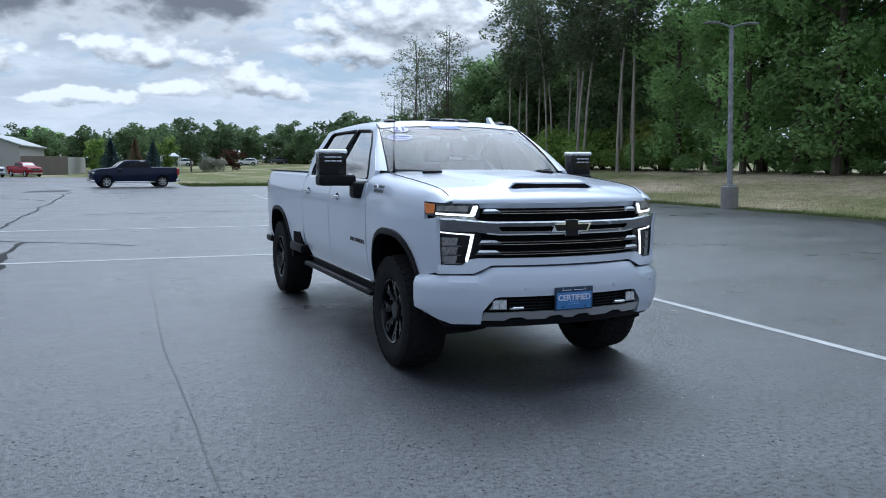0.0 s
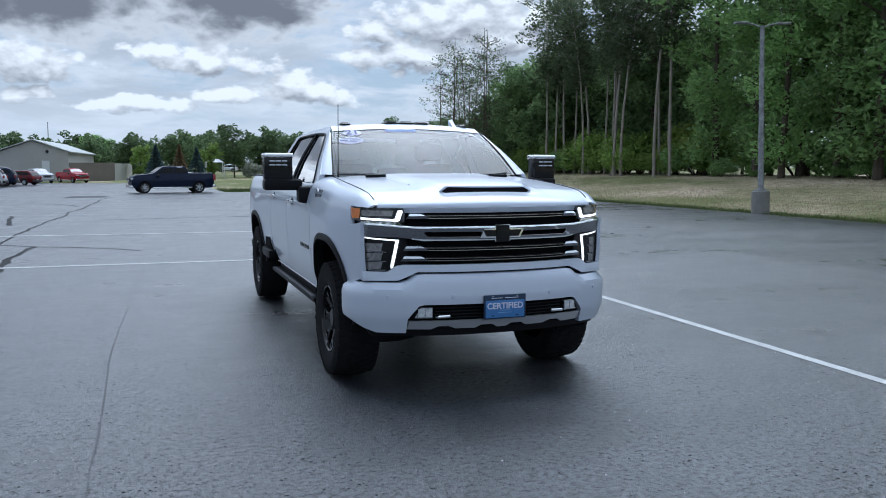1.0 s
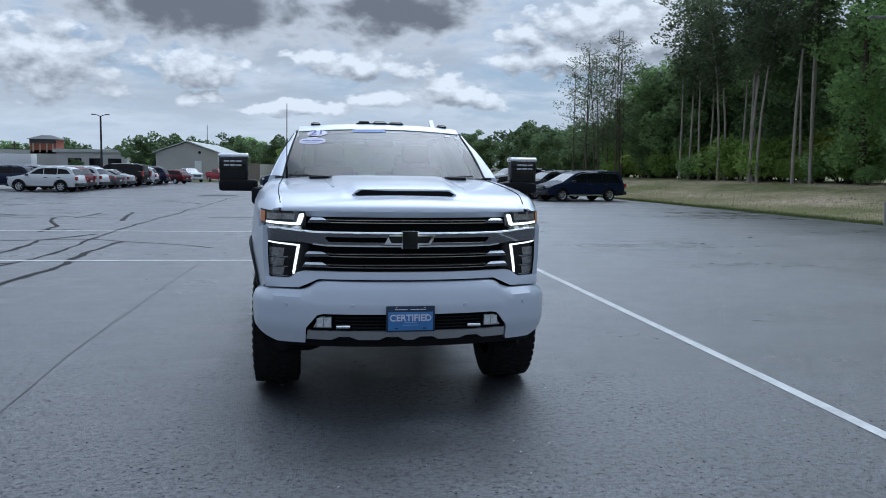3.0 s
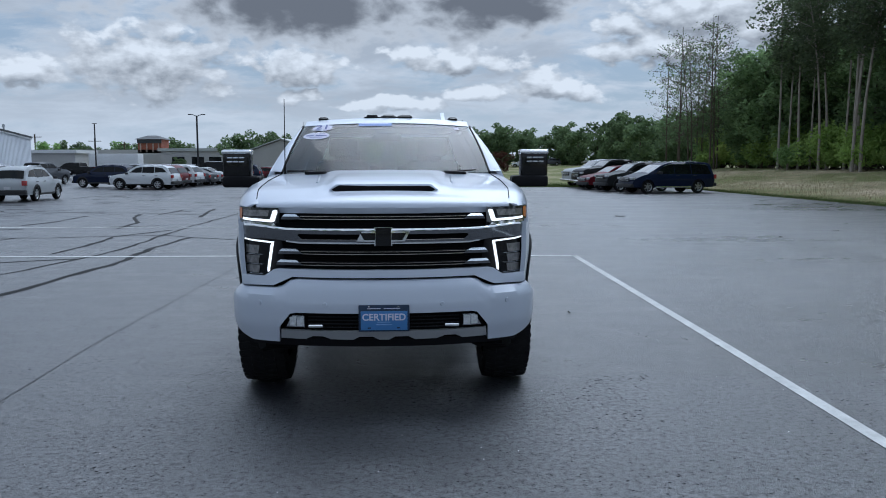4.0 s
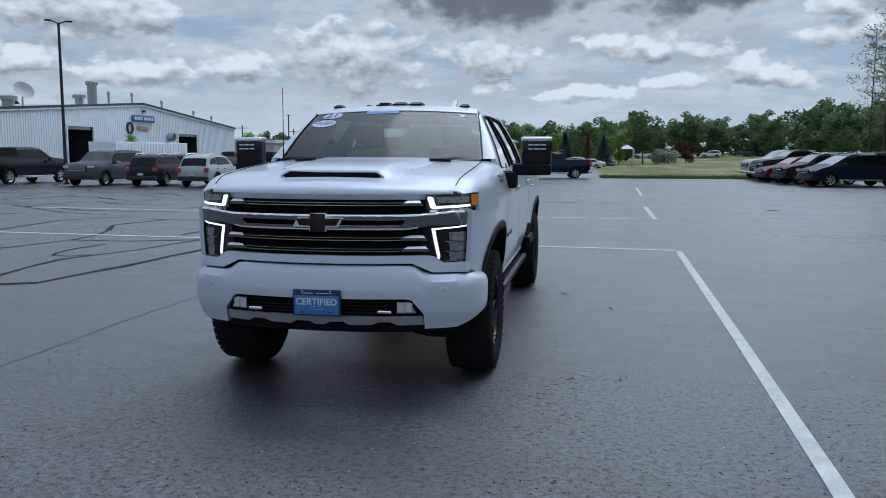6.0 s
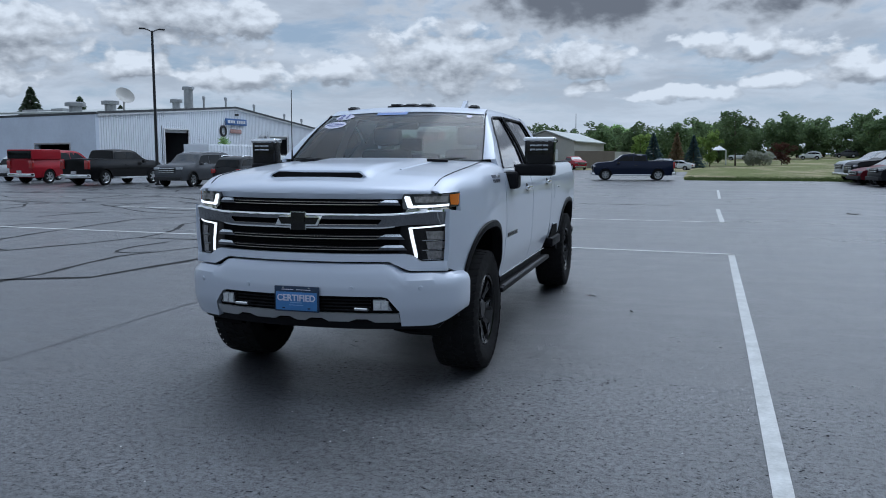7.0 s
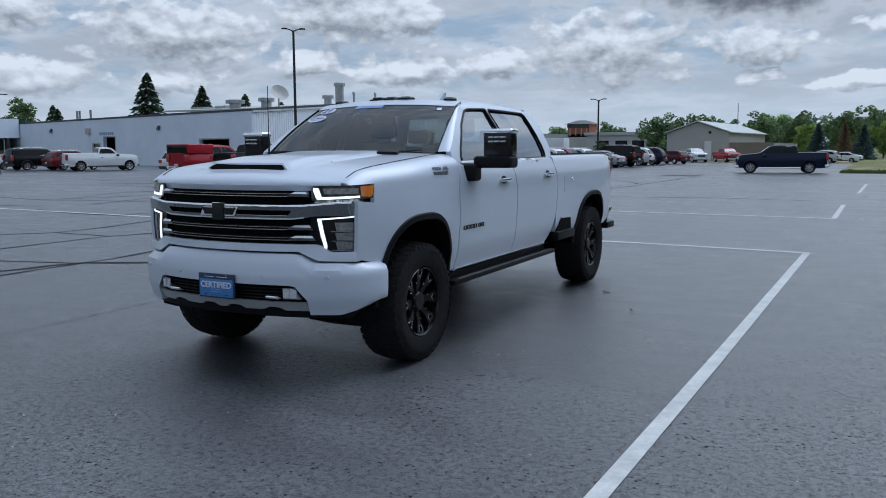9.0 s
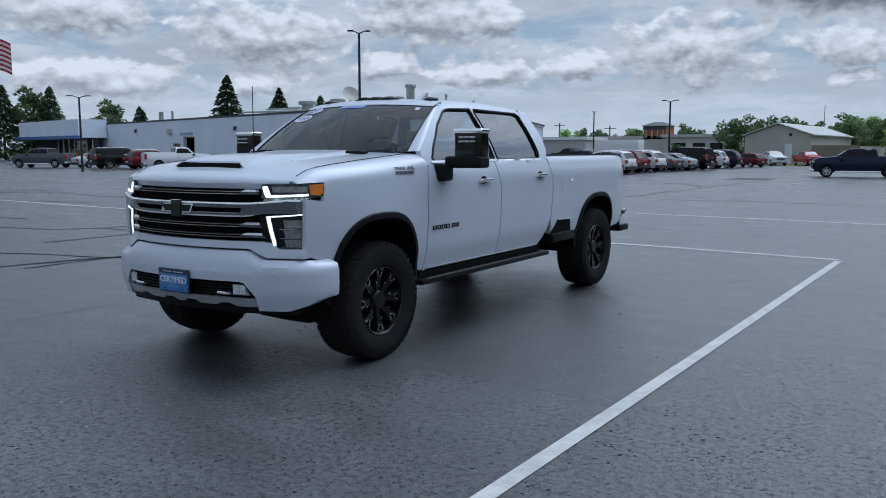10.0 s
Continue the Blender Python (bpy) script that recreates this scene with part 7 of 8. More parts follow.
def block_building():
    b = thing("block_building", "long low white painted block building with dark parapet edge", "building")
    a, c = Vector((-41.0, 47.9, 0)), Vector((-90.5, 60.2, 0))
    d = (c - a).normalized()
    n = Vector((d.y, -d.x, 0))
    if n.y > 0:
        n = -n
    Lw = (c - a).length
    P = lambda s, h, o=0.0: a + d * s + n * o + Vector((0, 0, h))
    # openings: (from, to, bottom, top)
    holes = [(3.2, 7.6, 0.0, 2.35), (22.6, 24.9, 0.0, 2.75), (25.8, 27.3, 0.9, 2.1)]
    sh = sheet([(0, 0), (Lw, 0), (Lw, 4.5), (0, 4.62)], lambda s, h: P(s, h), 3.0, tuple(-n * 0.3), holes=[[(p, z0 + (0.01 if z0 == 0 else 0)), (q, z0 + (0.01 if z0 == 0 else 0)), (q, z1), (p, z1)] for p, q, z0, z1 in holes])
    part("front_wall", sh, BLOCK_WHITE, b, clean=True)
    part("parapet_cap", prism(bmesh.new(), [P(0, 4.60, 0.03), P(Lw, 4.48, 0.03), P(Lw, 4.66, 0.03), P(0, 4.78, 0.03)], tuple(-n * 0.35)), ROOF_DARK, b, "dark parapet edge")
    part("flat_roof", prism(bmesh.new(), [P(0.4, 4.3, -0.4), P(Lw, 4.3, -0.4), P(Lw, 4.3) + Vector((-2, 30, 0)), P(0.4, 4.3) + Vector((-2, 30, 0))], (0, 0, -0.2)), ROOF_DARK, b)
    part("back_room", prism(bmesh.new(), [P(2, 0, -6), P(Lw, 0, -6), P(Lw, 4.3, -6), P(2, 4.3, -6)], tuple(-n * 0.2)), INSIDE, b)
    for p, q, z0, z1 in holes:
        if z0 > 0:
            part("window", prism(bmesh.new(), [P(p, z0, -0.1), P(q, z0, -0.1), P(q, z1, -0.1), P(p, z1, -0.1)], tuple(-n * 0.03)), CAR_GLASS, b)
        bm = bmesh.new()
        for s0, s1, h0, h1 in ((p - 0.12, p, z0, z1), (q, q + 0.12, z0, z1), (p - 0.12, q + 0.12, z1, z1 + 0.12)):
            prism(bm, [P(s0, h0, 0.03), P(s1, h0, 0.03), P(s1, h1, 0.03), P(s0, h1, 0.03)], tuple(-n * 0.05))
        part("opening_frame", bm, FAR_GREY, b)
    for s, h in ((14.0, 3.3), (36.5, 3.4), (48.0, 3.3)):
        part("wall_light", prism(bmesh.new(), [P(s, h, 0.25), P(s + 0.35, h, 0.25), P(s + 0.35, h + 0.4, 0.12), P(s, h + 0.4, 0.12)], tuple(-n * 0.12)), BRONZE, b)
    part("meter_box", prism(bmesh.new(), [P(27.6, 3.1, 0.3), P(28.3, 3.1, 0.3), P(28.3, 3.7, 0.3), P(27.6, 3.7, 0.3)], tuple(-n * 0.3)), FAR_GREY, b)
    sg = bmesh.new()
    for k in range(7):
        s = 22.9 + k * 0.42
        prism(sg, [P(s, 2.95, 0.02), P(s + 0.32, 2.95, 0.02), P(s + 0.32, 3.25, 0.02), P(s, 3.25, 0.02)], tuple(-n * 0.018))
    part("faded_sign", sg, material("faded_blue", (0.22, 0.32, 0.50), 0.7), b, "faded blue wall sign of plain bars")
    for s in (30.5, 33.0, 33.6):
        part("roof_pipe", tube(bmesh.new(), [P(s, 4.4, -1.5), P(s, 5.7, -1.5)], 0.12, 8), GALV, b)
    for s, w in ((9.5, 1.6), (13.0, 2.2)):
        part("roof_unit", prism(bmesh.new(), [P(s, 4.3, -4), P(s + w, 4.3, -4), P(s + w, 5.5, -4), P(s, 5.5, -4)], tuple(-n * 1.4)), GALV, b)
    # showroom wing at the far end
    w = thing("showroom", "low white showroom with blue canopy and glass front", "building")
    Q = lambda s, h, o=0.0: c + d * s + n * o + Vector((0, 0, h))
    part("upper_wall", prism(bmesh.new(), [Q(-6, 2.9, 3.5), Q(16, 2.9, 3.5), Q(16, 5.1, 3.5), Q(-6, 5.1, 3.5)], tuple(-n * 3.4)), BLOCK_WHITE, w)
    part("canopy_band", prism(bmesh.new(), [Q(-6.3, 2.75, 4.0), Q(16.3, 2.75, 4.0), Q(16.3, 3.15, 4.0), Q(-6.3, 3.15, 4.0)], tuple(-n * 0.6)), SIGN_BLUE, w, "blue canopy band")
    part("lower_wall", prism(bmesh.new(), [Q(-6, 0, 1.5), Q(16, 0, 1.5), Q(16, 2.9, 1.5), Q(-6, 2.9, 1.5)], tuple(-n * 0.3)), INSIDE, w)
    for k in range(6):
        part("glass_pane", prism(bmesh.new(), [Q(-5.4 + 2.0 * k, 0.3, 1.62), Q(-3.6 + 2.0 * k, 0.3, 1.62), Q(-3.6 + 2.0 * k, 2.6, 1.62), Q(-5.4 + 2.0 * k, 2.6, 1.62)], tuple(-n * 0.05)), CAR_GLASS, w)
        for s in (-5.5 + 2.0 * k, -3.6 + 2.0 * k):
            part("mullion", prism(bmesh.new(), [Q(s, 0, 1.7), Q(s + 0.1, 0, 1.7), Q(s + 0.1, 2.75, 1.7), Q(s, 2.75, 1.7)], tuple(-n * 0.1)), SIGN_WHITE, w)


def shed():
    b = thing("metal_shed", "tan metal shed with a low gable roof", "building")
    # gable end faces the lot
    A, B = Vector((-16.0, 86.4, 0)), Vector((-9.5, 86.0, 0))
    d = (B - A).normalized()
    n = Vector((d.y, -d.x, 0))
    W = (B - A).length
    dep = 21.0
    P = lambda s, h, o: A + d * s - n * o + Vector((0, 0, h))
    he, ha = 2.95, 4.08
    part("gable_wall", prism(bmesh.new(), [P(0, -0.2, 0), P(W, -0.2, 0), P(W, he, 0), P(W / 2, ha, 0), P(0, he, 0)], tuple(-n * 0.2)), TAN, b)
    for s in (0.02, W - 0.22):
        part("side_wall", prism(bmesh.new(), [P(s, -0.2, 0.2), P(s, -0.2, dep), P(s, he, dep), P(s, he, 0.2)], tuple(d * 0.2)), TAN, b)
    for s0, z0 in ((-0.3, he - 0.10), (W + 0.3, he - 0.10)):
        part("roof", prism(bmesh.new(), [P(s0, z0 + 0.05, -0.3), P(W / 2, ha + 0.06, -0.3), P(W / 2, ha + 0.06, dep), P(s0, z0 + 0.05, dep)], (0, 0, 0.12)), ROOF_PALE, b, "pale metal roof")
    bm = lathe(bmesh.new(), [(0, 0.001), (0.06, 0.15), (0.0, 0.16)], 12)
    bmesh.ops.transform(bm, matrix=Matrix.Translation(P(W * 0.70, 3.0, -0.02)) @ n.to_track_quat("X", "Z").to_matrix().to_4x4(), verts=bm.verts)
    part("round_vent", bm, INSIDE, b)
    part("door", prism(bmesh.new(), [P(W * 0.62, 0, -0.05), P(W * 0.73, 0, -0.05), P(W * 0.73, 2.1, -0.05), P(W * 0.62, 2.1, -0.05)], tuple(n * 0.04)), SIGN_WHITE, b, "white side door")
    bm = prism(bmesh.new(), [(-9.4, 85.9, -0.2), (-5.2, 87.5, -0.2), (-5.2, 87.5, 1.92), (-9.4, 85.9, 1.92)], (-0.05, 0.22, 0))
    tagged(part("yard_wall", bm, TAN_DARK, None, "low brown block yard wall beside the shed"), category="wall", kind="structure")
    bm = prism(bmesh.new(), [(-5.2, 87.5, -0.2), (-3.6, 96.0, -0.2), (-3.6, 96.0, 1.85), (-5.2, 87.5, 1.85)], (-0.2, 0.1, 0))
    tagged(part("yard_wall", bm, TAN, None, "pale end of the yard wall"), category="wall", kind="structure")


def far_buildings():
    b = thing("far_store", "low grey store with an orange brick tower", "building")
    part("main_block", new_box(-52, -29, 118, 132, 0, 3.5), FAR_GREY, b)
    part("entry_block", new_box(-33, -24, 112, 119, 0, 3.2), FAR_GREY, b)
    part("flat_cornice", new_box(-33.4, -23.6, 111.7, 119, 3.2, 3.6), ROOF_PALE, b)
    for x in (-31.5, -28.8, -26.4):
        part("shop_window", new_box(x, x + 1.7, 111.9, 112.0, 0.4, 2.4), CAR_GLASS, b)
    part("brick_tower", new_box(-38.0, -34.6, 118, 122, 3.0, 5.0), BRICK_ORANGE, b, "orange brick tower")
    for x in (-37.6, -36.7, -35.8, -35.0):
        part("tower_pilaster", new_box(x - 0.09, x + 0.09, 117.9, 118.02, 3.2, 4.4), material("pale_pilaster", (0.42, 0.33, 0.28), 0.8), b)
    part("tower_band", new_box(-38.05, -34.55, 117.85, 118.01, 4.45, 4.98), ROOF_DARK, b, "dark louvre band")
    bm = bmesh.new()
    base = [bm.verts.new(p) for p in ((-38.4, 117.5, 5.0), (-34.2, 117.5, 5.0), (-34.2, 122.5, 5.0), (-38.4, 122.5, 5.0))]
    t0 = [bm.verts.new(p) for p in ((-36.9, 119.4, 5.6), (-35.7, 119.4, 5.6), (-35.7, 120.6, 5.6), (-36.9, 120.6, 5.6))]
    bm.faces.new(base[::-1])
    bm.faces.new(t0)
    for i in range(4):
        bm.faces.new((base[i], base[(i + 1) % 4], t0[(i + 1) % 4], t0[i]))
    part("hip_roof", bm, ROOF_DARK, b, "dark hipped tower roof")
    b = thing("box_trailer", "white box trailer parked before the far store", "trailer", at=pose(-36.5, 104.0, 0))
    part("box", new_box(-3.1, 3.1, -1.2, 1.2, 0.7, 2.75, bevel=0.05), SIGN_WHITE, b)
    part("chassis", new_box(-2.9, 2.9, -0.5, 0.5, 0.45, 0.7), ROOF_DARK, b)
    for x in (1.6, 2.4):
        for y in (-1.0, 1.0):
            bm = lathe(bmesh.new(), [(-0.12, 0.2), (-0.12, 0.45), (0.12, 0.45), (0.12, 0.2)], 16)
            bmesh.ops.transform(bm, matrix=pose(x, y, 0.45, 0, 0, 90), verts=bm.verts)
            part("tyre", bm, RUBBER, b)
    b = thing("far_warehouse", "long flat grey warehouse behind the lot", "building")
    part("wall", new_box(-75, -44, 110, 124, 0, 2.9), FAR_GREY, b)
    part("roof", new_box(-75.3, -43.7, 109.7, 124, 2.9, 3.35), SIGN_WHITE, b, "pale flat roof")
    for x, z in ((-62, 6.5), (-52, 5.8), (-47, 5.2)):
        bm = tube(bmesh.new(), [(x, 140, 0), (x, 140, z)], 0.12, 6)
        tube(bm, [(x - 1.1, 140, z - 0.5), (x + 1.1, 140, z - 0.5)], 0.06, 6)
        tagged(part("utility_pole", bm, BARK, None, "distant wooden utility pole"), category="pole", group="utility poles")
    bm = tube(bmesh.new(), [(-17.5, 150, 0), (-17.5, 150, 9.0)], 0.12, 6, 0.06)
    tagged(part("radio_mast", bm, GALV, None, "thin distant mast over the trees"), category="mast")
    # tents across the field
    for x, y in ((5.9, 100.0),):
        bm = bmesh.new()
        q = [bm.verts.new((x + a * 1.05, y + c * 1.05, 2.05)) for a, c in ((-1, -1), (1, -1), (1, 1), (-1, 1))]
        t = bm.verts.new((x, y, 2.75))
        for i in range(4):
            bm.faces.new((q[i], q[(i + 1) % 4], t))
        for a, c in ((-1, -1), (1, -1), (1, 1), (-1, 1)):
            tube(bm, [(x + a * 1.05, y + c * 1.05, 0.2), (x + a * 1.05, y + c * 1.05, 2.05)], 0.05, 5)
        tagged(part("tent", bm, SIGN_WHITE, None, "small white tent across the field"), category="tent", group="tents")
    # flag on its pole, streaming
    b = thing("flag_pole", "tall flag pole with a red and white striped flag", "flag pole", at=pose(-49.8, 23.6, 0))
    part("pole", tube(bmesh.new(), [(0, 0, 0), (0, 0, 9.0)], 0.07, 8), GALV, b)
    for k in range(13):
        def wave(u, v):
            return Vector((u * 0.86, u * 0.5, 8.9 - v - 0.22 * u + 0.10 * math.sin(u * 3.0)))
        v0, v1 = k * 0.15, (k + 1) * 0.15
        part("stripe", sheet([(0.05 if k > 6 else 1.35, v0), (3.3, v0), (3.3, v1), (0.05 if k > 6 else 1.35, v1)], wave, 0.3), material("flag_red", (0.45, 0.03, 0.04), 0.8) if k % 2 == 0 else SIGN_WHITE, b)
    part("canton", sheet([(0.05, 0), (1.35, 0), (1.35, 1.05), (0.05, 1.05)], lambda u, v: Vector((u * 0.86, u * 0.5, 8.9 - v - 0.22 * u + 0.10 * math.sin(u * 3.0))), 0.3), material("flag_blue", (0.02, 0.03, 0.16), 0.8), b, "dark blue canton")


service_building()
block_building()
shed()
far_buildings()

# ---------- trees ----------


def crown(centres, n, size, seed, droop=0.0, flat=0.6):
    """Many small leaves about lobe centres (x, y, z, radius, height), thick at the lobes' skins."""
    rng = np.random.default_rng(seed)
    C = np.array(centres, float)
    wgt = C[:, 3] ** 2
    idx = rng.choice(len(C), n, p=wgt / wgt.sum())
    d = rng.normal(size=(n, 3))
    d /= np.linalg.norm(d, axis=1)[:, None]
    rad = rng.uniform(0.35, 1.0, n) ** 0.5 * rng.normal(1.0, 0.10, n)
    p = C[idx, :3] + d * rad[:, None] * np.stack([C[idx, 3], C[idx, 3], C[idx, 4]], 1)
    a = rng.uniform(0, 2 * np.pi, n)
    t = rng.normal(0, 0.5, n)
    s = size * rng.uniform(0.6, 1.4, n)
    u = np.stack([np.cos(a), np.sin(a), t - droop], 1) * s[:, None]
    k = rng.normal(size=(n, 3))
    v = np.cross(u, k)
    v = v / (np.linalg.norm(v, axis=1)[:, None] + 1e-9) * (s * flat)[:, None]
    verts = np.stack([p - u, p - v, p + u * 1.1, p + v], 1).reshape(-1, 3)
    faces = np.arange(4 * n).reshape(-1, 4)
    return verts, faces


def tree_mesh(name, verts, faces, mat):
    me = bpy.data.meshes.new(name)
    me.from_pydata(verts.tolist(), [], faces.tolist())
    me.materials.append(mat)
    return me


def make_tree(label, h, trunk_r, bare, spread, lobes, n, size, seed, leaf, bark=BARK, lean=0.0, category="tree", group="", limbs=9, top=0.95, twigs=0):
    """A tree with a tapered trunk, limbs, and a crown of leaves that starts at the share bare of its height."""
    rng = random.Random(seed)
    tr = thing("tree", label, category, group)
    bm = bmesh.new()
    trunk = [(lean * h * t * t + 0.12 * math.sin(3 * t + seed), 0.10 * math.sin(4 * t + seed * 2), h * top * t) for t in (0, 0.12, 0.3, 0.5, 0.7, 0.85, 1.0)]
    trunk[0] = (trunk[0][0], trunk[0][1], -0.3)
    tube(bm, trunk, trunk_r, 8, trunk_r * 0.18)
    C = []
    at = lambda t: Vector((lean * h * t * t, 0, h * top * t))
    for k in range(limbs):
        t = lerp(bare * 0.9, 0.93, (k + rng.random()) / limbs)
        a = k * 2.4 + rng.uniform(-0.5, 0.5)
        shape = math.sin(math.pi * min(1, max(0.12, (1 - t) / (1 - bare + 0.02) * 0.85 + 0.10))) ** 0.7
        ln = spread * shape * rng.uniform(0.7, 1.15)
        p0 = at(t)
        p2 = p0 + Vector((math.cos(a) * ln, math.sin(a) * ln, ln * rng.uniform(0.15, 0.6)))
        tube(bm, [p0, (p0 + p2) / 2 + Vector((0, 0, 0.1 * ln)), p2], trunk_r * 0.32 * (1 - 0.6 * t), 5, 0.015)
        for q in range(twigs):
            b0 = p0.lerp(p2, rng.uniform(0.25, 1.0))
            b1 = b0 + Vector((rng.uniform(-1, 1), rng.uniform(-1, 1), rng.uniform(0.0, 1.2))) * 0.45
            tube(bm, [b0, b0.lerp(b1, 0.5) + Vector((0, 0, 0.05)), b1], 0.014, 3, 0.006)
            b2 = b0.lerp(b1, 0.5)
            tube(bm, [b2, b2 + Vector((rng.uniform(-1, 1), rng.uniform(-1, 1), rng.uniform(-0.2, 0.9))) * 0.3], 0.010, 3, 0.005)
        for q in range(lobes):
            f = (q + 1) / lobes
            c = p0.lerp(p2, f) + Vector((rng.uniform(-1, 1), rng.uniform(-1, 1), rng.uniform(-0.4, 0.6))) * 0.22 * spread
            r = spread * rng.uniform(0.22, 0.40)
            C.append((c.x, c.y, c.z, r, r * rng.uniform(0.6, 0.9)))
    c = at(0.95)
    C.append((c.x, c.y, c.z, spread * 0.28, spread * 0.34))
    part("trunk", bm, bark, tr, clean=False)
    v, f = crown(C, n, size, seed)
    ob = new("crown", tree_mesh("crown", v, f, leaf))
    ob.parent = tr
    return tr


def make_spruce(label, h, r, n, seed, leaf, bare=0.06):
    rng = np.random.default_rng(seed)
    tr = thing("spruce", label, "tree", "spruces")
    part("trunk", tube(bmesh.new(), [(0, 0, -0.2), (0, 0, h * 0.5), (0, 0, h)], 0.02 * h, 7, 0.01), BARK, tr, clean=False)
    lev = rng.uniform(0, 1, n) ** 1.35
    tier = 0.55 * lev + 0.45 * np.floor(lev * 12) / 12 + 0.012 * rng.normal(size=n)
    a = np.floor(rng.uniform(0, 9, n)) * 0.698 + np.floor(lev * 12) * 1.1 + rng.normal(0, 0.09, n)
    rad = r * (1 - tier) * rng.uniform(0.05, 1.0, n) ** 0.7 * (0.86 + 0.28 * rng.uniform(size=n))
    z = h * (bare + (1 - bare) * tier) - 0.42 * rad + 0.30 * rad ** 2 / r + 0.05 * h * 0.3
    p = np.stack([np.cos(a) * rad, np.sin(a) * rad, z], 1)
    s = 0.024 * h * rng.uniform(0.6, 1.4, n)
    u = np.stack([np.cos(a), np.sin(a), -0.35 + 0.2 * rng.normal(size=n)], 1) * s[:, None]
    k = rng.normal(size=(n, 3))
    v = np.cross(u, k)
    v = v / (np.linalg.norm(v, axis=1)[:, None] + 1e-9) * (s * 0.45)[:, None]
    verts = np.stack([p - u, p - v, p + u * 1.2, p + v], 1).reshape(-1, 3)
    ob = new("crown", tree_mesh("crown", verts, np.arange(4 * n).reshape(-1, 4), leaf))
    ob.parent = tr
    return tr


def make_bush(label, w, h, n, size, seed, leaf, name="shrub"):
    rng = random.Random(seed)
    C = [(rng.uniform(-1, 1) * w * 0.6, rng.uniform(-1, 1) * w * 0.6, h * rng.uniform(0.25, 0.7), w * rng.uniform(0.3, 0.5), h * rng.uniform(0.2, 0.38)) for _ in range(7)]
    tr = thing(name, label, "shrub", "shrubs")
    bm = bmesh.new()
    for c in C:
        tube(bm, [(0, 0, -0.1), (c[0] * 0.5, c[1] * 0.5, c[2] * 0.6), c[:3]], 0.04, 5, 0.01)
    part("stem", bm, BARK, tr, clean=False)
    v, f = crown(C, n, size, seed)
    ob = new("foliage", tree_mesh("foliage", v, f, leaf))
    ob.parent = tr
    return tr


def plant(base, spots):
    """Stands copies of a tree at (x, y, turn, scale); the first spot takes the tree itself."""
    for k, (x, y, turn, s) in enumerate(spots):
        m = pose(x, y, max(-0.05, ground_z(x, y)) if x > 2 else 0, 0, 0, turn) @ Matrix.Diagonal((s, s, s, 1))
        if k == 0:
            base.matrix_basis = m
        else:
            base.scale = (1, 1, 1)
            copy_thing(base, m)
    x, y, turn, s = spots[0]
    base.matrix_basis = pose(x, y, max(-0.05, ground_z(x, y)) if x > 2 else 0, 0, 0, turn) @ Matrix.Diagonal((s, s, s, 1))


BUSH_LEAF = leaf_material("yellow_green_leaves", (0.22, 0.28, 0.07), (0.38, 0.46, 0.135))


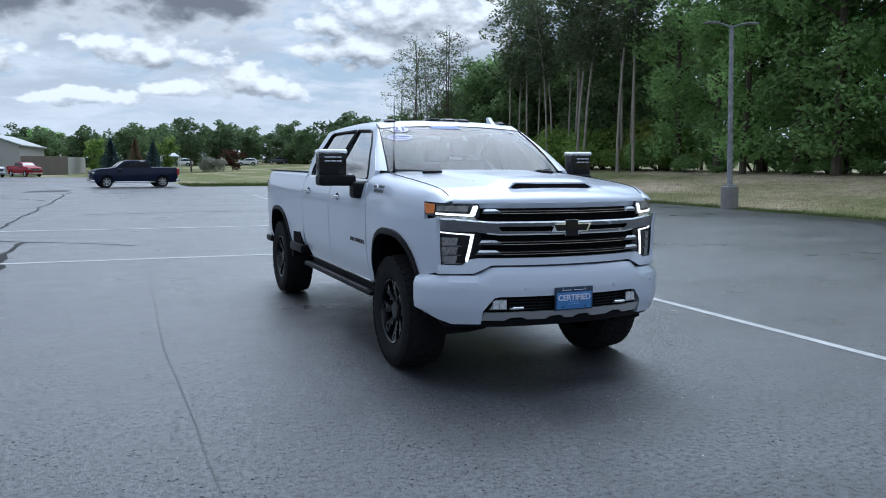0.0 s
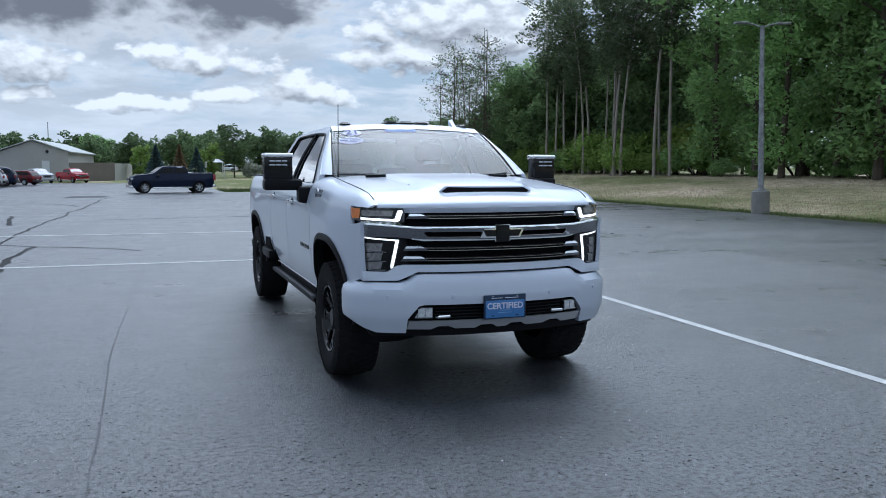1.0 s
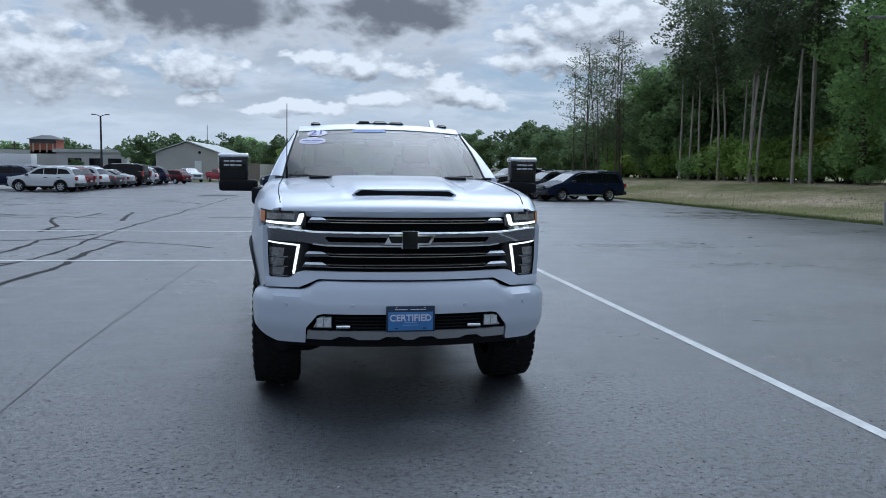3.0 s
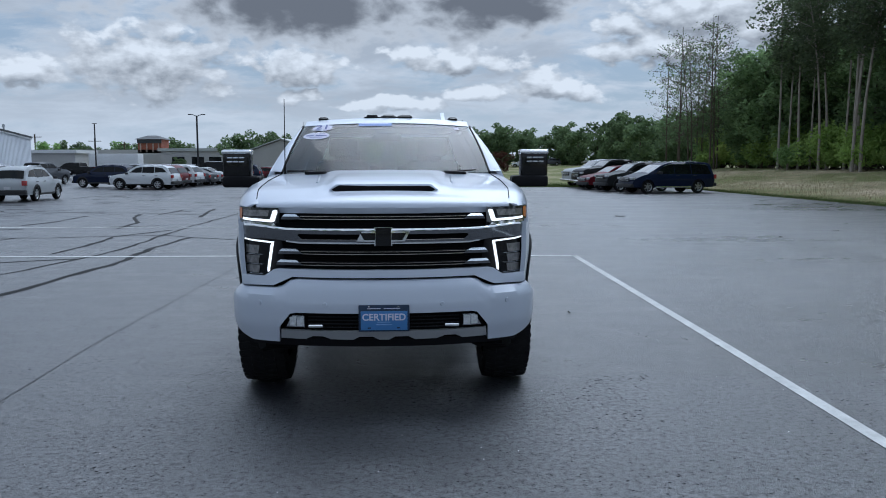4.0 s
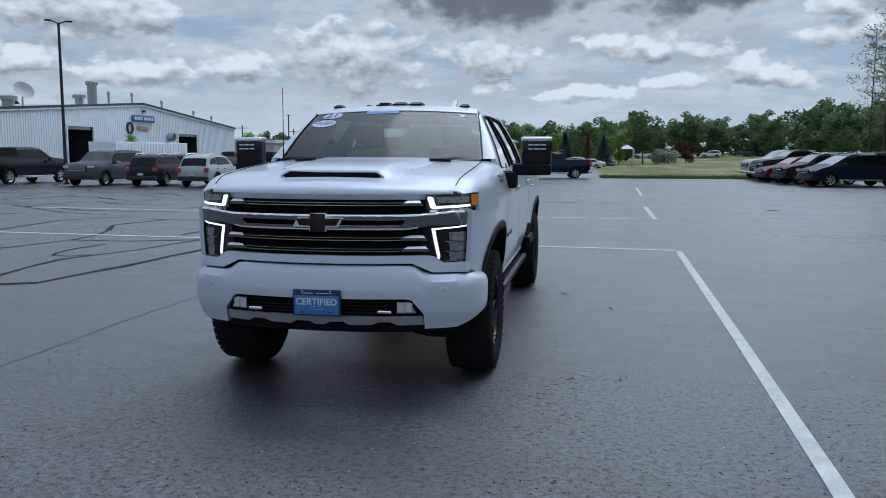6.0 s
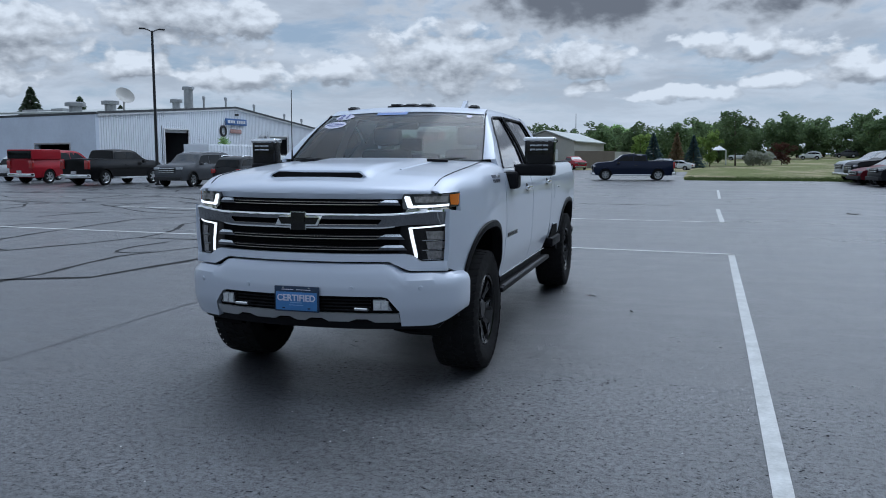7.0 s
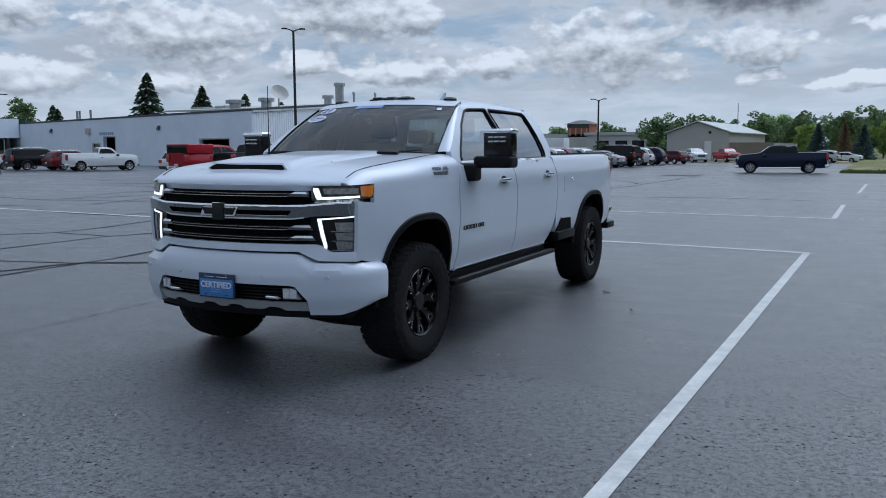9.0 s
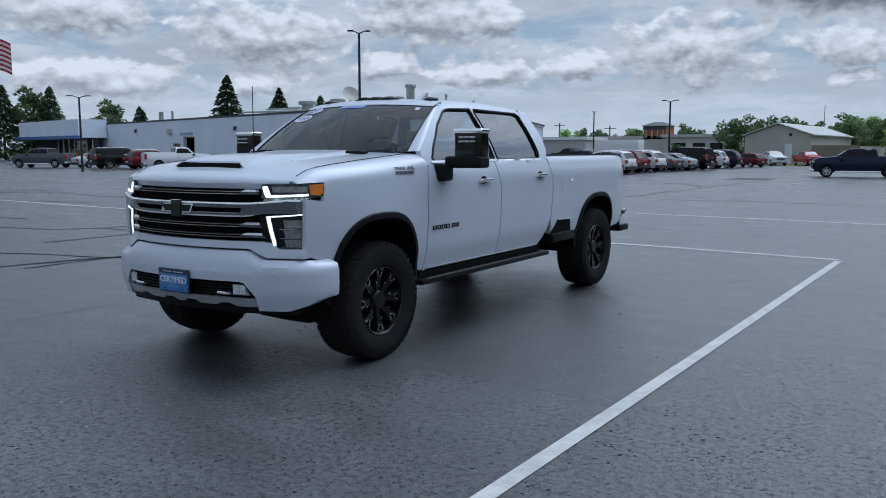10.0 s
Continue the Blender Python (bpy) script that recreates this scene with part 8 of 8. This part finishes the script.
def build_woods():
    rng = random.Random(21)
    broad = [make_tree("tall green broadleaf tree at the wood's edge", 15.5, 0.20, 0.10, 3.3, 4, 9500, 0.11, 31 + k, LEAF, group="wood edge trees", limbs=15) for k in range(3)]
    deep = [make_tree("broadleaf tree inside the wood, its shade put into the leaf colour", 12.5, 0.17, 0.08, 3.0, 4, 4500, 0.17, 41 + k, DEEP_LEAF, group="inner trees", limbs=14) for k in range(2)]
    pines = [make_tree("tall pine with a bare leaning trunk and thin crown", 15.5 + k, 0.12, 0.56, 2.2, 3, 2600, 0.115, 51 + k, PINE, PINE_BARK, lean=(-0.10, 0.13, 0.02)[k], group="pines", limbs=18, twigs=3) for k in range(3)]
    thin = [make_tree("thin sparse tree with fine bare branches", 13.0, 0.085, 0.22, 1.7, 3, 900, 0.075, 71 + k, FAR_LEAF, BARK, lean=0.05 * k - 0.05, group="thin trees", limbs=30, twigs=6) for k in range(3)]
    under = [make_bush("bright green undergrowth at the wood's foot", 2.2, 2.6, 2600, 0.095, 81 + k, (LIGHT_LEAF, LEAF, BUSH_LEAF)[k]) for k in range(3)]
    every = broad + deep + pines + thin + under
    spots = {id(b): [] for b in every}
    add = lambda b, x, y, s: spots[id(b)].append((x, y, rng.uniform(0, 360), s))
    # broadleaf wall nearer the lot's front
    for row in range(3):
        y = 4.0 + row * 1.3
        while y < 35.0:
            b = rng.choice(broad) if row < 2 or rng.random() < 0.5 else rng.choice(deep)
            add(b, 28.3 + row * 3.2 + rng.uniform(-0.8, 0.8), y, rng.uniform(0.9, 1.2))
            y += rng.uniform(2.2, 3.4) * (1.0 if row < 2 else 1.35)
    # pines with bare trunks before inner trees whose shade is in their leaf colour
    y = 36.0
    while y < 53:
        add(rng.choice(pines), 27.0 + rng.uniform(-0.8, 2.2), y, rng.uniform(0.80, 0.96) * (1.0 if y < 49 else 0.90))
        y += rng.uniform(0.8, 1.7)
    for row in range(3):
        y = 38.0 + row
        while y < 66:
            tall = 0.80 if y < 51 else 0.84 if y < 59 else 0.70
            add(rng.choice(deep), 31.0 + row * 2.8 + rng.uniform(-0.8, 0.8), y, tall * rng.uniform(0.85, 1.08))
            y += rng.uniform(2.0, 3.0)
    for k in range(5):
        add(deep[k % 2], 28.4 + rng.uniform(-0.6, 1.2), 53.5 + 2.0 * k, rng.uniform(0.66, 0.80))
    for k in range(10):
        add(thin[k % 3], 25.4 + rng.uniform(-0.4, 2.6), 61.5 + k * 1.25 + rng.uniform(-0.6, 0.6), rng.uniform(0.82, 1.05))
    # undergrowth
    y = 6.0
    while y < 70:
        b = under[0 if rng.random() < 0.6 else 1] if y > 34 else under[1]
        if y > 34 or rng.random() < 0.6:
            add(b, 28.2 + rng.uniform(-0.7, 1.2), y, rng.uniform(0.35, 1.25) * (1.0 if y > 34 else 0.55))
        if y > 34:
            add(under[2 if rng.random() < 0.6 else 0], 29.6 + rng.uniform(-0.5, 0.8), y + 0.7, rng.uniform(0.7, 1.45))
        y += rng.uniform(1.1, 1.9)
    for k in range(12):
        add(under[1], 34.5 + rng.uniform(-1, 1), 4 + 2.9 * k, rng.uniform(0.9, 1.4))
    for b in every:
        plant(b, spots[id(b)])


def build_far_trees():
    rng = random.Random(5)
    kinds = [make_tree("round green tree of the distant line and the unseen added ring", 6.3, 0.16, 0.03, 3.0, 3, 2600, 0.22, 101 + k, (FAR_LEAF, FAR_LEAF, LEAF)[k], group="distant trees", limbs=11) for k in range(3)]
    spots = {id(b): [] for b in kinds}
    for row in range(3):
        x = -60.0
        while x < 75:
            y = 138 + row * 7 + rng.uniform(-3, 3) - 0.25 * max(0, x - 20)
            b = kinds[0] if rng.random() < 0.5 else rng.choice(kinds)
            if not (-60 < x < -24) or row > 0:
                spots[id(b)].append((x, y, rng.uniform(0, 360), rng.uniform(0.64, 1.08) * (0.80 if x < -24 else 1.0)))
            x += rng.uniform(3.2, 5.6)
    # joining the wood to the far line
    for k in range(26):
        spots[id(kinds[k % 2])].append((30 + rng.uniform(-3, 18), 66 + k * 2.6, rng.uniform(0, 360), rng.uniform(0.8, 1.2)))
    # beside and behind the shed
    for x, y, s in ((-19.2, 95, 0.85), (-17.2, 99, 0.85), (-4.0, 104, 0.9), (1.0, 106, 0.95), (-9, 110, 0.9), (6.5, 110, 0.8), (-27.2, 100, 0.36), (-14, 108, 0.85)):
        spots[id(kinds[0])].append((x, y, rng.uniform(0, 360), s * 0.88))
    # unseen trees added behind the camera to darken reflections near the horizon
    for k in range(46):
        a = radians(-200 + 4.6 * k)
        spots[id(kinds[k % 2])].append((-6 + 88 * math.cos(a) + rng.uniform(-4, 4), -18 + 62 * math.sin(a) + rng.uniform(-4, 4), rng.uniform(0, 360), rng.uniform(0.9, 1.45)))
    for b in kinds:
        plant(b, spots[id(b)])
    sp = make_spruce("small blue spruce by the field", 4.6, 1.75, 5200, 7, SPRUCE)
    plant(sp, [(-1.1, 88.2, 0, 0.84), (3.1, 87.6, 50, 0.76)])
    rust = make_spruce("small rust orange cone-shaped tree by the field", 4.3, 1.35, 3600, 131, RUST)
    rust.name = "conical_tree"
    plant(rust, [(1.35, 88.6, 0, 0.92)])
    plant(make_tree("small light green tree by the field", 4.6, 0.08, 0.12, 1.7, 3, 1500, 0.16, 133, LIGHT_LEAF, limbs=9), [(-2.7, 92.5, 0, 0.82), (4.9, 92.5, 40, 0.85)])
    plant(make_tree("spreading green tree across the field", 8.6, 0.14, 0.3, 3.4, 3, 2600, 0.2, 134, FAR_LEAF, limbs=10), [(7.7, 95.0, 0, 0.72)])
    plant(make_bush("pale flowering shrub across the field", 2.6, 3.4, 1500, 0.16, 135, BLOSSOM), [(9.8, 96, 0, 0.62), (11.0, 97, 90, 0.55)])
    plant(make_tree("dark red leaved tree across the field", 5.2, 0.1, 0.1, 2.3, 3, 1800, 0.18, 136, RED_LEAF, limbs=9), [(13.2, 99, 0, 0.5)])
    big = make_spruce("dark spruce behind the block building", 12.0, 5.6, 4600, 9, FIR)
    plant(big, [(-76.2, 70.3, 0, 0.90), (-71.6, 74.9, 90, 0.78), (-67.7, 78.4, 30, 0.70), (-64.0, 81.0, 10, 0.62), (-112.7, 61.8, 70, 0.88), (-109.6, 67.1, 20, 0.88), (-83.3, 62.9, 200, 0.53), (-98.5, 74.0, 10, 0.64)])
    plant(make_tree("green tree behind the block building", 8.5, 0.2, 0.1, 3.2, 3, 2200, 0.25, 140, FAR_LEAF, limbs=11), [(-100.9, 70.8, 0, 0.95), (-111, 65, 0, 1.15), (-117, 58, 0, 1.2), (-122, 52, 80, 1.1)])


build_ground()
build_markings()
build_grass()
build_woods()
build_far_trees()
